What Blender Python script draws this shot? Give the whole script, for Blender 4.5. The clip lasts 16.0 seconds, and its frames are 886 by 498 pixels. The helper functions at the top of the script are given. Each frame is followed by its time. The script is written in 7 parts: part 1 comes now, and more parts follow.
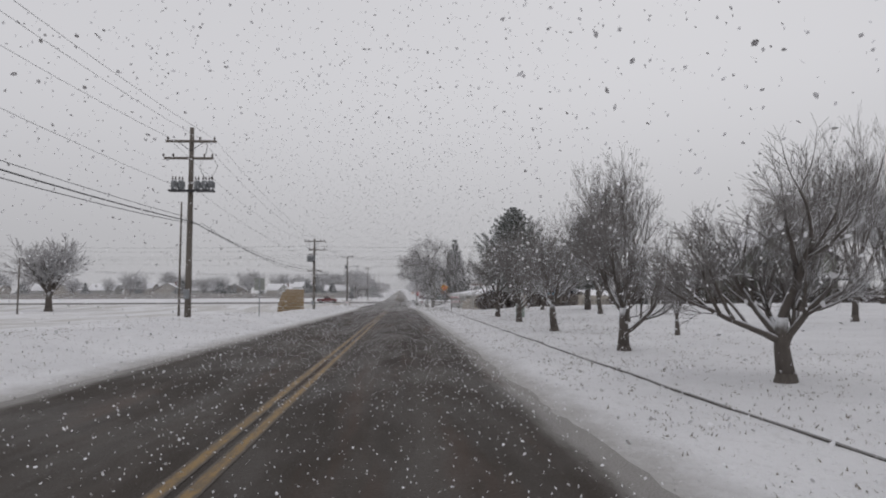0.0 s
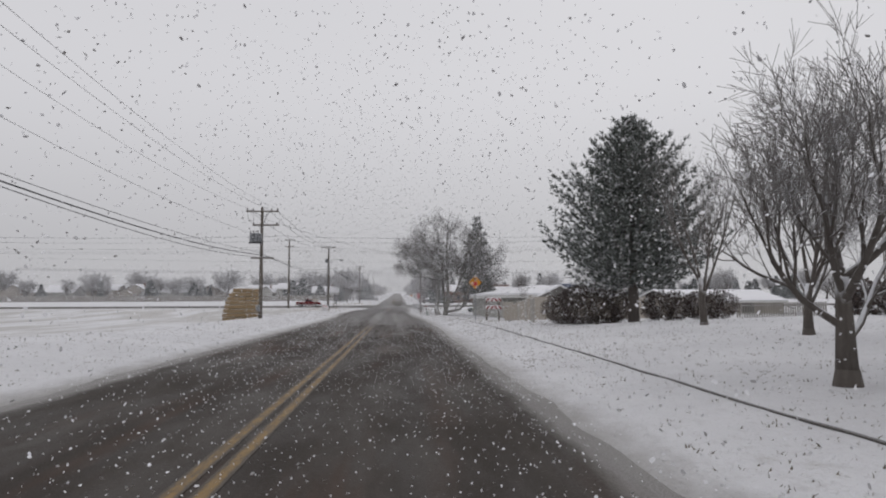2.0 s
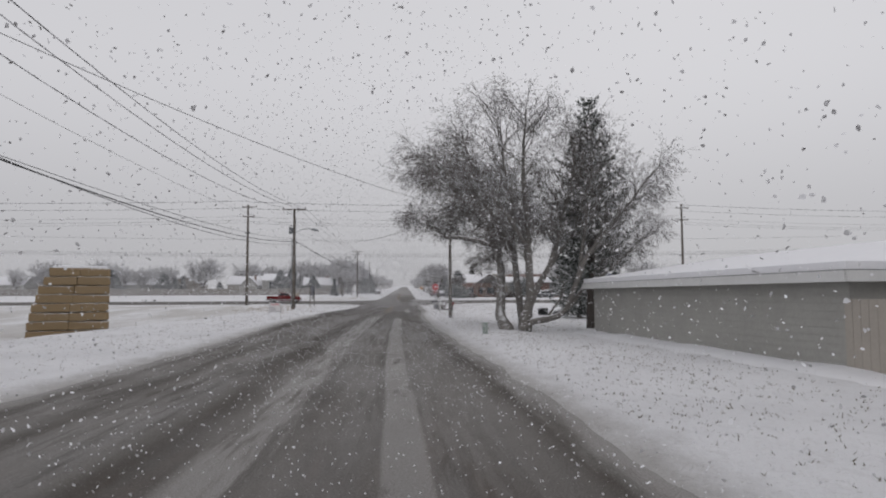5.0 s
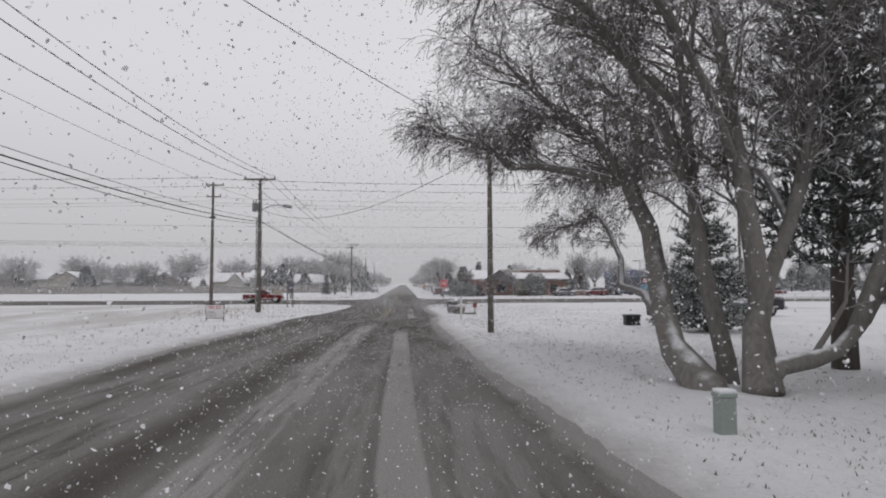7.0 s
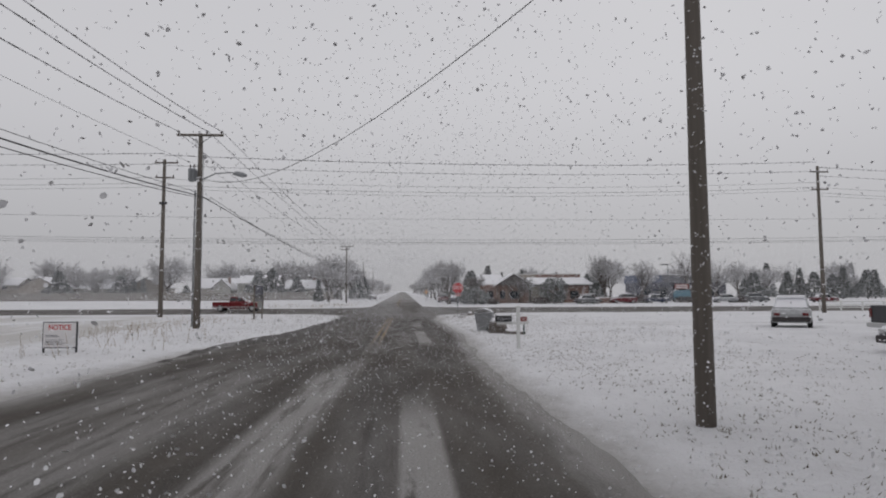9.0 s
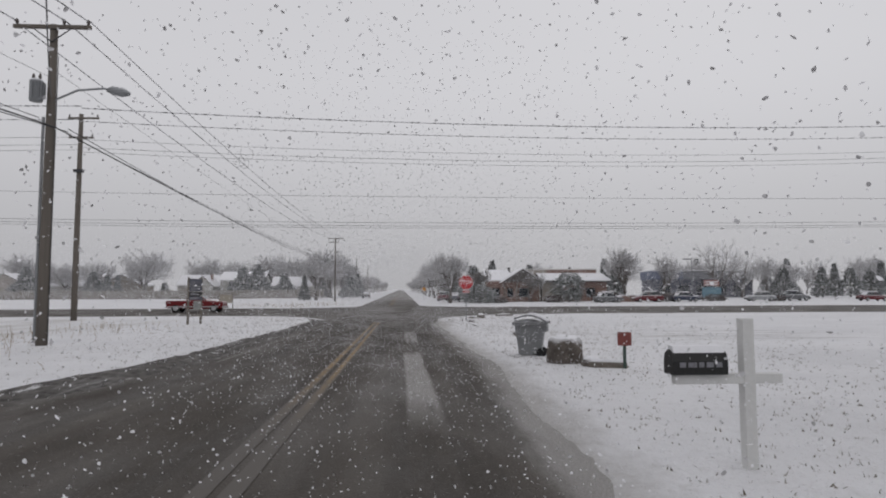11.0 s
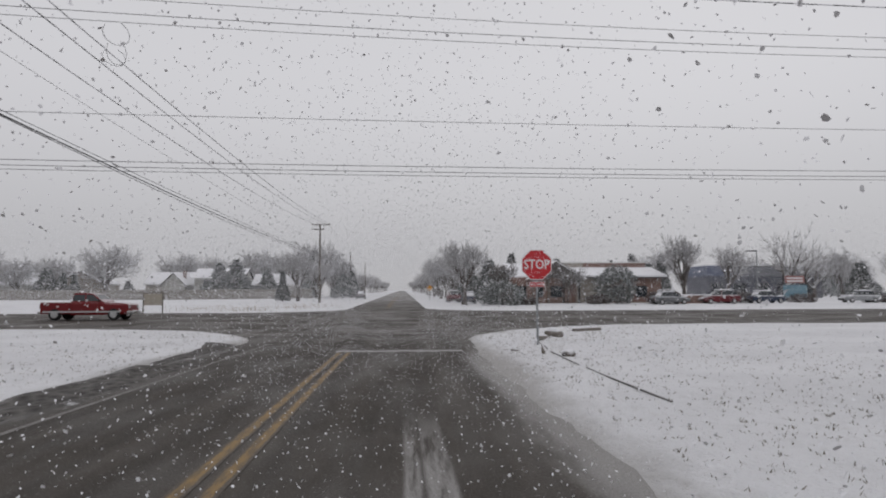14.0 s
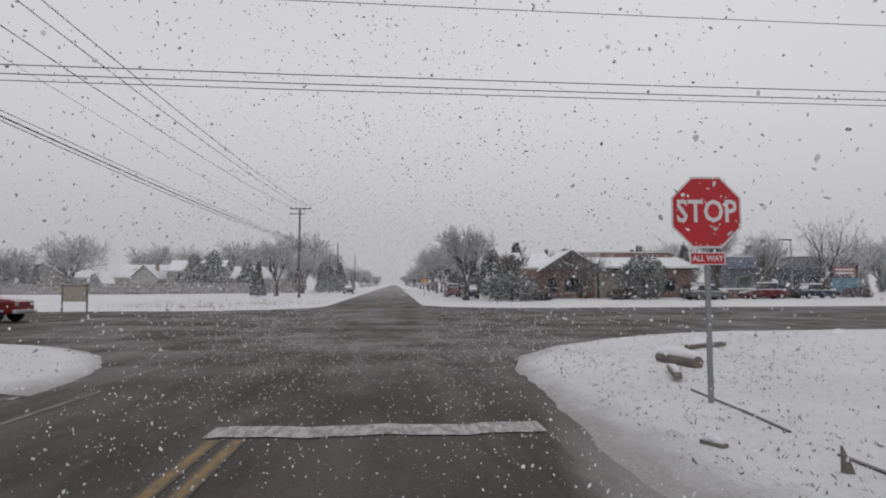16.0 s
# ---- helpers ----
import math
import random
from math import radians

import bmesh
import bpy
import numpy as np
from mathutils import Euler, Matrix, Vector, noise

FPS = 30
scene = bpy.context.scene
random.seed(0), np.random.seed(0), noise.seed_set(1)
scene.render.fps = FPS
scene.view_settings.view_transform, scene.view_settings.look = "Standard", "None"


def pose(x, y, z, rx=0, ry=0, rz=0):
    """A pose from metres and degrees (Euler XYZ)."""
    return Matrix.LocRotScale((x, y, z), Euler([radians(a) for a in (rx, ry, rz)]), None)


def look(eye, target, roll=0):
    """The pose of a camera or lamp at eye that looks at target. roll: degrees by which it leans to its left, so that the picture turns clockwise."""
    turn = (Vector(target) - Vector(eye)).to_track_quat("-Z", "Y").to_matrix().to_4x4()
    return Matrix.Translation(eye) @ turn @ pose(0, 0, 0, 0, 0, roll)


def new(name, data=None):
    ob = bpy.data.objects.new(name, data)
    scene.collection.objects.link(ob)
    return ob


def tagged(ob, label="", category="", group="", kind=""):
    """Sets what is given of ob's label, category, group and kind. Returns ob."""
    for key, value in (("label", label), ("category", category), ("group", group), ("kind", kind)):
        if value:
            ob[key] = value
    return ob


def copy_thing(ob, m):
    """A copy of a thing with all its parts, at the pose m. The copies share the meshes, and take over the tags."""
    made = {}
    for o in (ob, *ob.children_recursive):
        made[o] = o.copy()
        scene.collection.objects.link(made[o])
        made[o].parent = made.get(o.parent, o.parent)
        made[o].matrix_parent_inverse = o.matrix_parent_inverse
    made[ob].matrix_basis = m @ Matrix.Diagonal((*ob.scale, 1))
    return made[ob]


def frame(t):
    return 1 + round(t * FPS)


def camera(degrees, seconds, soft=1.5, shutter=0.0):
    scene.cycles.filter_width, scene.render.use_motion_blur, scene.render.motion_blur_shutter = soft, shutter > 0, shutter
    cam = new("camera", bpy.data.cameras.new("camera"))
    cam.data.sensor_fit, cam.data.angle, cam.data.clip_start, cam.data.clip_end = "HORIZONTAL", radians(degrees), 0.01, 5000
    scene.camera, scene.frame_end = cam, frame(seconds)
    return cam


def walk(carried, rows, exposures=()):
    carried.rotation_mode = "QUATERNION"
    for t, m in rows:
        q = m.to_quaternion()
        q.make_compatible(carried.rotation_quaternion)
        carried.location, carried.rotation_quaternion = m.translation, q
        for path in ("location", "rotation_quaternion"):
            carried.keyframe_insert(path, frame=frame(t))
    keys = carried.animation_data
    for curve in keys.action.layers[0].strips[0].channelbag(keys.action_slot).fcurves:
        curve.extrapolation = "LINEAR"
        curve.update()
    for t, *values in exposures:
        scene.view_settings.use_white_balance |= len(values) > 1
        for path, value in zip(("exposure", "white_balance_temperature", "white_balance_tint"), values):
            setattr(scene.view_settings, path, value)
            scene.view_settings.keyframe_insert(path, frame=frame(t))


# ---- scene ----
cam = camera(68.0, 16.0, 2.0)
PATH = [
    (0.0, pose(0.221, -118.581, 1.468, 94.251, -0.000, -3.602)),
    (0.5, pose(0.169, -110.440, 1.468, 94.134, -0.000, -3.541)),
    (1.0, pose(0.166, -102.363, 1.468, 94.065, -0.000, -3.688)),
    (1.5, pose(0.114, -94.425, 1.468, 94.259, -0.000, -3.797)),
    (2.0, pose(0.118, -86.666, 1.468, 94.507, -0.000, -3.871)),
    (2.5, pose(0.150, -79.085, 1.468, 94.669, -0.000, -3.944)),
    (3.0, pose(0.146, -71.650, 1.468, 94.749, -0.000, -3.825)),
    (3.5, pose(0.148, -64.607, 1.468, 94.526, -0.000, -3.628)),
    (4.0, pose(0.124, -58.080, 1.468, 94.116, -0.000, -3.501)),
    (4.2, pose(0.144, -55.517, 1.468, 94.096, -0.000, -3.361)),
    (6.3, pose(-0.065, -35.325, 1.468, 93.755, -0.000, -3.238)),
    (6.5, pose(-0.069, -33.753, 1.468, 93.770, -0.000, -3.310)),
    (7.0, pose(-0.253, -29.902, 1.468, 93.816, -0.000, -3.414)),
    (7.5, pose(-0.324, -26.022, 1.468, 93.919, -0.000, -3.452)),
    (8.0, pose(-0.422, -22.031, 1.468, 94.125, -0.000, -3.480)),
    (8.5, pose(-0.506, -18.075, 1.468, 94.335, -0.000, -3.511)),
    (9.0, pose(-0.536, -14.208, 1.468, 94.448, -0.000, -3.432)),
    (9.2, pose(-0.530, -12.702, 1.468, 94.513, -0.000, -3.396)),
    (11.3, pose(-0.035, 1.461, 1.468, 94.287, -0.000, -3.619)),
    (11.5, pose(-0.018, 2.975, 1.468, 94.319, -0.000, -3.516)),
    (12.0, pose(0.010, 6.688, 1.468, 94.403, -0.000, -3.411)),
    (12.5, pose(-0.030, 10.424, 1.468, 94.383, -0.000, -3.465)),
    (13.0, pose(-0.005, 14.377, 1.468, 94.427, -0.000, -3.497)),
    (13.5, pose(-0.003, 18.248, 1.468, 94.364, -0.000, -3.517)),
    (14.0, pose(0.031, 21.977, 1.468, 94.355, -0.000, -3.486)),
    (14.5, pose(0.091, 25.332, 1.468, 94.382, -0.000, -3.382)),
    (15.0, pose(0.034, 28.393, 1.468, 94.379, -0.000, -3.419)),
    (15.5, pose(0.039, 31.146, 1.468, 94.225, -0.000, -3.715)),
    (16.0, pose(0.110, 33.537, 1.468, 93.883, -0.000, -4.154)),
]
LEAN = pose(0, 0, 0, 0, 0, -0.218)
walk(cam, [(t, m @ LEAN) for t, m in PATH], [(0, 0.0), (1.5, 0.08), (2.5, 0.06), (4, -0.04), (6.5, 0.16), (7, 0.16), (7.5, 0.1), (8, 0.0), (9, -0.1), (11.5, 0.0), (16, 0.02)])

# ---- light: thick overcast, snow falling ----
world = bpy.data.worlds.new("overcast_sky")
scene.world = world
world.use_nodes = True
wn, wl = world.node_tree.nodes, world.node_tree.links
wn.clear()
w_out = wn.new("ShaderNodeOutputWorld")
w_bg = wn.new("ShaderNodeBackground")
w_sky = wn.new("ShaderNodeTexSky")
w_sky.sky_type = "NISHITA"
w_sky.sun_disc = False
w_sky.sun_elevation = radians(38)
w_sky.sun_rotation = radians(25)
w_sat = wn.new("ShaderNodeHueSaturation")
w_sat.inputs["Saturation"].default_value = 0.1
w_mix = wn.new("ShaderNodeMixRGB")
w_mix.inputs["Fac"].default_value = 0.93
w_mix.inputs["Color2"].default_value = (5.84, 5.8, 6.07, 1)
wl.new(w_sky.outputs["Color"], w_sat.inputs["Color"])
wl.new(w_sat.outputs["Color"], w_mix.inputs["Color1"])
# an overcast sky is dimmer towards the horizon
w_co = wn.new("ShaderNodeTexCoord")
w_se = wn.new("ShaderNodeSeparateXYZ")
wl.new(w_co.outputs["Generated"], w_se.inputs[0])
w_ra = wn.new("ShaderNodeMapRange")
w_ra.interpolation_type = "SMOOTHSTEP"
w_ra.inputs["From Min"].default_value = -0.02
w_ra.inputs["From Max"].default_value = 0.34
w_ra.inputs["To Min"].default_value = 0.74
w_ra.inputs["To Max"].default_value = 1.05
wl.new(w_se.outputs[2], w_ra.inputs["Value"])
w_mu = wn.new("ShaderNodeMixRGB")
w_mu.blend_type = "MULTIPLY"
w_mu.inputs["Fac"].default_value = 1.0
wl.new(w_mix.outputs["Color"], w_mu.inputs["Color1"])
wl.new(w_ra.outputs["Result"], w_mu.inputs["Color2"])
wl.new(w_mu.outputs["Color"], w_bg.inputs["Color"])
w_bg.inputs["Strength"].default_value = 0.1
wl.new(w_bg.outputs["Background"], w_out.inputs["Surface"])

sun = new("sun", bpy.data.lights.new("sun", "SUN"))
sun.data.energy = 0.2
sun.data.angle = radians(40)
sun.data.color = (1.0, 0.98, 0.95)
sun.matrix_world = look((20, -40, 60), (0, 0, 0))
scene.view_settings.exposure = 0.0


# ---- materials ----
class Mat:
    """A node material with short ways to add nodes."""

    def __init__(self, name, rough=0.8, metal=0.0, spec=0.3):
        self.m = bpy.data.materials.new(name)
        self.m.use_nodes = True
        self.n, self.l = self.m.node_tree.nodes, self.m.node_tree.links
        self.b = self.n["Principled BSDF"]
        self.b.inputs["Roughness"].default_value = rough
        self.b.inputs["Metallic"].default_value = metal
        self.b.inputs["Specular IOR Level"].default_value = spec

    def put(self, value, socket):
        if isinstance(value, (int, float)):
            socket.default_value = value
        elif isinstance(value, tuple):
            socket.default_value = value if len(value) != 3 or socket.type != "RGBA" else (*value, 1)
        else:
            self.l.new(value, socket)

    def pos(self, scale=(1, 1, 1)):
        g = self.n.new("ShaderNodeNewGeometry").outputs["Position"]
        if scale == (1, 1, 1):
            return g
        v = self.n.new("ShaderNodeVectorMath")
        v.operation = "MULTIPLY"
        self.put(g, v.inputs[0])
        v.inputs[1].default_value = scale
        return v.outputs[0]

    def local(self, scale=(1, 1, 1)):
        g = self.n.new("ShaderNodeTexCoord").outputs["Object"]
        v = self.n.new("ShaderNodeVectorMath")
        v.operation = "MULTIPLY"
        self.put(g, v.inputs[0])
        v.inputs[1].default_value = scale
        return v.outputs[0]

    def axis(self, vec, k):
        s = self.n.new("ShaderNodeSeparateXYZ")
        self.put(vec, s.inputs[0])
        return s.outputs[k]

    def noise(self, vec, scale=5.0, detail=4.0, rough=0.6):
        t = self.n.new("ShaderNodeTexNoise")
        self.put(vec, t.inputs["Vector"])
        t.inputs["Scale"].default_value = scale
        t.inputs["Detail"].default_value = detail
        t.inputs["Roughness"].default_value = rough
        return t.outputs["Fac"]

    def voronoi(self, vec, scale=5.0):
        t = self.n.new("ShaderNodeTexVoronoi")
        self.put(vec, t.inputs["Vector"])
        t.inputs["Scale"].default_value = scale
        return t.outputs["Distance"]

    def ramp(self, fac, lo, hi):
        r = self.n.new("ShaderNodeMapRange")
        self.put(fac, r.inputs["Value"])
        r.inputs["From Min"].default_value = lo
        r.inputs["From Max"].default_value = hi
        r.interpolation_type = "SMOOTHSTEP"
        return r.outputs["Result"]

    def math(self, op, a, b=0.0):
        r = self.n.new("ShaderNodeMath")
        r.operation = op
        self.put(a, r.inputs[0])
        self.put(b, r.inputs[1])
        return r.outputs[0]

    def mix(self, fac, a, b):
        r = self.n.new("ShaderNodeMixRGB")
        self.put(fac, r.inputs["Fac"])
        self.put(a, r.inputs["Color1"])
        self.put(b, r.inputs["Color2"])
        return r.outputs["Color"]

    def random(self):
        return self.n.new("ShaderNodeObjectInfo").outputs["Random"]

    def island(self):
        return self.n.new("ShaderNodeNewGeometry").outputs["Random Per Island"]

    def up(self):
        g = self.n.new("ShaderNodeNewGeometry").outputs["Normal"]
        return self.axis(g, 2)

    def snow(self, col, lo=0.3, hi=0.7, amount=1.0, scale=6.0):
        """Snow lying on the faces that look up, broken by noise."""
        k = self.math("ADD", self.up(), self.math("MULTIPLY", self.math("SUBTRACT", self.noise(self.pos(), scale), 0.5), 0.7))
        return self.mix(self.math("MULTIPLY", self.ramp(k, lo, hi), amount), col, (0.82, 0.83, 0.86))

    def colour(self, c):
        self.put(c, self.b.inputs["Base Color"])
        return self

    def rough(self, r):
        self.put(r, self.b.inputs["Roughness"])
        return self

    def bump(self, h, strength=0.3, distance=0.02):
        b = self.n.new("ShaderNodeBump")
        b.inputs["Strength"].default_value = strength
        b.inputs["Distance"].default_value = distance
        self.put(h, b.inputs["Height"])
        self.l.new(b.outputs["Normal"], self.b.inputs["Normal"])
        return self


def plain(name, c, rough=0.7, metal=0.0, vary=0.25, scale=4.0, dust=0.0, bump=0.15):
    """A surface of one paint or stuff with grain at two scales; dust: how much snow lies on its upper faces."""
    m = Mat(name, rough, metal)
    fine, broad = m.noise(m.local(), scale * 8), m.noise(m.local(), scale * 0.7)
    k = m.math("MULTIPLY", m.math("ADD", fine, broad), 0.5)
    col = m.mix(m.ramp(k, 0.3, 0.7), tuple(v * (1 - vary) for v in c), tuple(min(1, v * (1 + vary)) for v in c))
    if dust:
        col = m.snow(col, 0.35, 0.75, dust)
    return m.colour(col).bump(fine, bump).m


def beyond_edge(mm, x, y):
    """How far a place lies outside the carriageway's edges."""
    def step(lo, hi, k):
        return mm.math("MULTIPLY", mm.ramp(y, lo, hi), k)
    r_ = mm.math("ADD", mm.math("ADD", 1.85, step(-45, -12, -0.85)), mm.math("ADD", step(0, 14, 0.55), step(36, 44, 0.4)))
    l_ = mm.math("ADD", mm.math("ADD", -5.15, step(-32, -8, -1.0)), step(2, 16, 1.7))
    return mm.math("MAXIMUM", mm.math("SUBTRACT", x, r_), mm.math("SUBTRACT", l_, x))


# snow on the ground
m = Mat("snow_ground", 0.75, spec=0.2)
big, mid, fine = m.noise(m.pos(), 0.25, 3), m.noise(m.pos(), 2.2, 5), m.noise(m.pos(), 14, 5)
col = m.mix(m.ramp(big, 0.3, 0.7), (0.755, 0.755, 0.775), (0.845, 0.845, 0.865))
col = m.mix(m.math("MULTIPLY", m.ramp(mid, 0.62, 0.78), 0.25), col, (0.62, 0.60, 0.58))
# grass blades and dirt that come through in the thin places
thin = m.math("MAXIMUM", m.ramp(m.noise(m.pos((0.5, 0.25, 1)), 1.1, 8, 0.75), 0.62, 0.74), m.ramp(m.noise(m.pos(), 7.5, 5, 0.8), 0.68, 0.76))
col = m.mix(m.math("MULTIPLY", thin, 0.5), col, (0.30, 0.27, 0.21))
# bare, wind-swept streaks in the open field on the far side of the poles
x_, y_ = m.axis(m.pos(), 0), m.axis(m.pos(), 1)
field = m.math("MULTIPLY", m.ramp(x_, -13.5, -17), m.ramp(y_, 50, 42))
streak = m.ramp(m.noise(m.pos((0.22, 0.035, 1)), 1.0, 7, 0.65), 0.40, 0.60)
field = m.math("MULTIPLY", m.math("MULTIPLY", field, streak), 0.55)
col = m.mix(field, col, (0.40, 0.375, 0.33))
# wheel tracks of a driveway across the yard
yard = m.math("MULTIPLY", m.ramp(x_, 4.5, 6), m.math("MULTIPLY", m.ramp(y_, 19.5, 21), m.ramp(y_, 27.5, 25.5)))
ruts = m.ramp(m.noise(m.pos((0.05, 0.9, 1)), 1.6, 5, 0.6), 0.5, 0.62)
col = m.mix(m.math("MULTIPLY", m.math("MULTIPLY", yard, ruts), 0.55), col, (0.33, 0.31, 0.29))
# fine dark specks on the crust, coloured in for drops on the windscreen
speck = m.ramp(m.noise(m.pos(), 21, 3, 0.8), 0.615, 0.68)
col = m.mix(m.math("MULTIPLY", speck, 0.5), col, (0.33, 0.315, 0.29))
dent = m.ramp(m.noise(m.pos((1, 0.6, 1)), 5.5, 6, 0.75), 0.52, 0.68)
col = m.mix(m.math("MULTIPLY", dent, 0.28), col, (0.50, 0.49, 0.485))
# grey slush thrown on the edge of the road
straight_over = beyond_edge(m, x_, y_)


def round_corner(d1, d2, r_):
    """How far a place lies inside a verge with a rounded corner of radius r_."""
    a_ = m.math("MAXIMUM", m.math("SUBTRACT", r_, d1), 0.0)
    b_ = m.math("MAXIMUM", m.math("SUBTRACT", r_, d2), 0.0)
    return m.math("SUBTRACT", r_, m.math("SQRT", m.math("ADD", m.math("MULTIPLY", a_, a_), m.math("MULTIPLY", b_, b_))))


over = m.math("MAXIMUM", round_corner(m.math("SUBTRACT", x_, 1.95), m.math("SUBTRACT", 57.5, y_), 13.0), round_corner(m.math("SUBTRACT", -5.05, x_), m.math("SUBTRACT", 55.5, y_), 11.0))
near_corner = m.ramp(y_, 30, 36)
over = m.math("ADD", m.math("MULTIPLY", over, near_corner), m.math("MULTIPLY", straight_over, m.math("SUBTRACT", 1.0, near_corner)))
fray = m.math("MULTIPLY", m.math("SUBTRACT", m.noise(m.pos((1, 0.45, 1)), 2.2, 6, 0.7), 0.5), 0.9)
edge = m.math("MULTIPLY", m.ramp(m.math("ADD", over, fray), 1.1, 0.2), m.ramp(y_, 66, 62))
col = m.mix(m.math("MULTIPLY", edge, 0.85), col, m.mix(fine, (0.27, 0.255, 0.24), (0.46, 0.445, 0.43)))
h = m.math("ADD", m.math("MULTIPLY", mid, 0.8), m.math("MULTIPLY", fine, 0.5))
SNOW = m.colour(col).bump(h, 1.0, 0.14).m

m = Mat("snow_heap", 0.75, spec=0.2)
col = m.mix(m.noise(m.local(), 3.0), (0.80, 0.80, 0.83), (0.88, 0.88, 0.9))
SNOW_CAP = m.colour(col).bump(m.noise(m.local(), 9), 0.4, 0.03).m

# wet asphalt with slush
m = Mat("wet_asphalt", 0.5, spec=0.16)
p = m.pos()
x_, y_ = m.axis(p, 0), m.axis(p, 1)
over = beyond_edge(m, x_, y_)
wander = m.math("MULTIPLY", m.math("SUBTRACT", m.noise(m.pos((0.2, 0.05, 1)), 1.0, 3), 0.5), 0.28)
x_ = m.math("ADD", x_, wander)
grit = m.noise(p, 55, 3, 0.8)
stone = m.ramp(m.voronoi(p, 38), 0.1, 0.6)
broad = m.noise(m.pos((1.6, 0.07, 1)), 1.0, 6)
col = m.mix(m.ramp(broad, 0.35, 0.68), (0.034, 0.028, 0.023), (0.066, 0.056, 0.047))
col = m.mix(m.math("MULTIPLY", m.ramp(grit, 0.47, 0.66), 0.6), col, (0.15, 0.138, 0.125))
patch = m.noise(m.pos((1, 0.5, 1)), 1.7, 5, 0.7)
col = m.mix(m.math("MULTIPLY", m.ramp(patch, 0.5, 0.7), 0.4), col, (0.105, 0.092, 0.08))
crumbs = m.math("MULTIPLY", m.ramp(m.noise(p, 19, 4, 0.78), 0.62, 0.69), 0.7)
col = m.mix(crumbs, col, (0.46, 0.45, 0.45))
flecks = m.math("MULTIPLY", m.ramp(m.voronoi(p, 9), 0.10, 0.05), m.ramp(m.noise(p, 3.0, 3), 0.4, 0.55))
col = m.mix(m.math("MULTIPLY", flecks, 0.7), col, (0.5, 0.5, 0.5))
# reddish-brown streaks along the first stretch
ruddy = m.math("MULTIPLY", m.ramp(m.noise(m.pos((1.2, 0.1, 1)), 1.0, 5), 0.5, 0.72), m.ramp(y_, -36, -46))
col = m.mix(m.math("MULTIPLY", ruddy, 0.75), col, (0.098, 0.058, 0.04))
# no slush has dried on the first stretch: darker and wetter
col = m.mix(m.math("MULTIPLY", m.ramp(y_, -48, -64), 0.4), col, (0.026, 0.017, 0.013))


def band(c, half, soft):
    return m.ramp(m.math("ABSOLUTE", m.math("SUBTRACT", x_, c)), half + soft, half)


def times(*ks):
    r_ = ks[0]
    for k_ in ks[1:]:
        r_ = m.math("MULTIPLY", r_, k_)
    return r_


torn = m.noise(m.pos((2.0, 0.35, 1)), 1.3, 7, 0.7)
torn2 = m.noise(m.pos((3.0, 0.22, 1)), 1.7, 6, 0.65)
straight = m.ramp(y_, 43, 38)
mid_part = times(m.ramp(y_, -52, -38), m.ramp(y_, 4, -3))
early = times(m.ramp(y_, -50, -36), m.ramp(y_, -8, -17))
late = times(m.ramp(y_, 20.5, 22.5), m.ramp(y_, 31, 28))
shift = times(m.ramp(y_, -50, -20), m.ramp(y_, 6, -3), -0.53)
x_ = m.math("SUBTRACT", x_, shift)
# the strip between the wheels
gap = m.math("MAXIMUM", times(m.ramp(y_, -66, -30), m.ramp(y_, -3, -7)), times(m.ramp(y_, 6, 10), m.ramp(y_, 18.5, 16)))
slush = times(band(0.2, 0.18, 0.1), gap, m.ramp(torn, 0.30, 0.46))
thin_strips = m.math("MAXIMUM", band(0.12, 0.04, 0.06), band(0.35, 0.09, 0.07))
slush = m.math("MAXIMUM", slush, times(thin_strips, late, m.ramp(torn2, 0.36, 0.54)))
for c, half, soft, part_of, k in ((-1.38, 0.2, 0.28, mid_part, 1.0), (-3.15, 0.3, 0.6, mid_part, 0.55), (-0.3, 0.12, 0.2, early, 0.6), (0.85, 0.35, 0.5, early, 0.6), (-4.3, 0.2, 0.4, mid_part, 0.5), (-0.3, 0.2, 0.4, gap, 0.25)):
    slush = m.math("MAXIMUM", slush, times(band(c, half, soft), part_of, m.ramp(torn2, 0.3, 0.56), k))
film = times(band(-0.1, 1.5, 0.6), early, m.ramp(m.noise(m.pos((0.9, 0.12, 1)), 1.0, 5), 0.28, 0.55), 0.5)
slush = m.math("MAXIMUM", slush, film)
# slush along both edges of the carriageway
fray = m.math("MULTIPLY", m.math("SUBTRACT", torn, 0.5), 0.8)
rim = times(m.ramp(m.math("ADD", over, fray), -0.22, 0.26), straight, 0.95)
rim = times(rim, m.math("SUBTRACT", 1.0, times(m.ramp(x_, -2, -3), m.ramp(y_, 0, 10), 0.85)))
slush = m.math("MAXIMUM", slush, rim)
# thin film of slush over the crossing
cross = times(m.ramp(y_, 42, 50), m.ramp(m.noise(m.pos((0.22, 0.4, 1)), 1.0, 7), 0.40, 0.66), 0.55)
slush = m.math("MAXIMUM", slush, cross)
# road beyond the crossing paled with the slush colour to imitate haze
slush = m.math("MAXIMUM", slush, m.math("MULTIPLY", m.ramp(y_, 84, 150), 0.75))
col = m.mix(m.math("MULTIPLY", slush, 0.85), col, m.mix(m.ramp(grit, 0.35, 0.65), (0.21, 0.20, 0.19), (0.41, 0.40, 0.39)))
wet = m.ramp(m.noise(m.pos((0.8, 0.2, 1)), 1.1, 4), 0.35, 0.7)
r = m.math("ADD", 0.5, m.math("MULTIPLY", wet, 0.3))
ASPHALT = m.colour(col).rough(r).bump(m.math("ADD", stone, m.math("MULTIPLY", slush, 1.5)), 0.35, 0.012).m


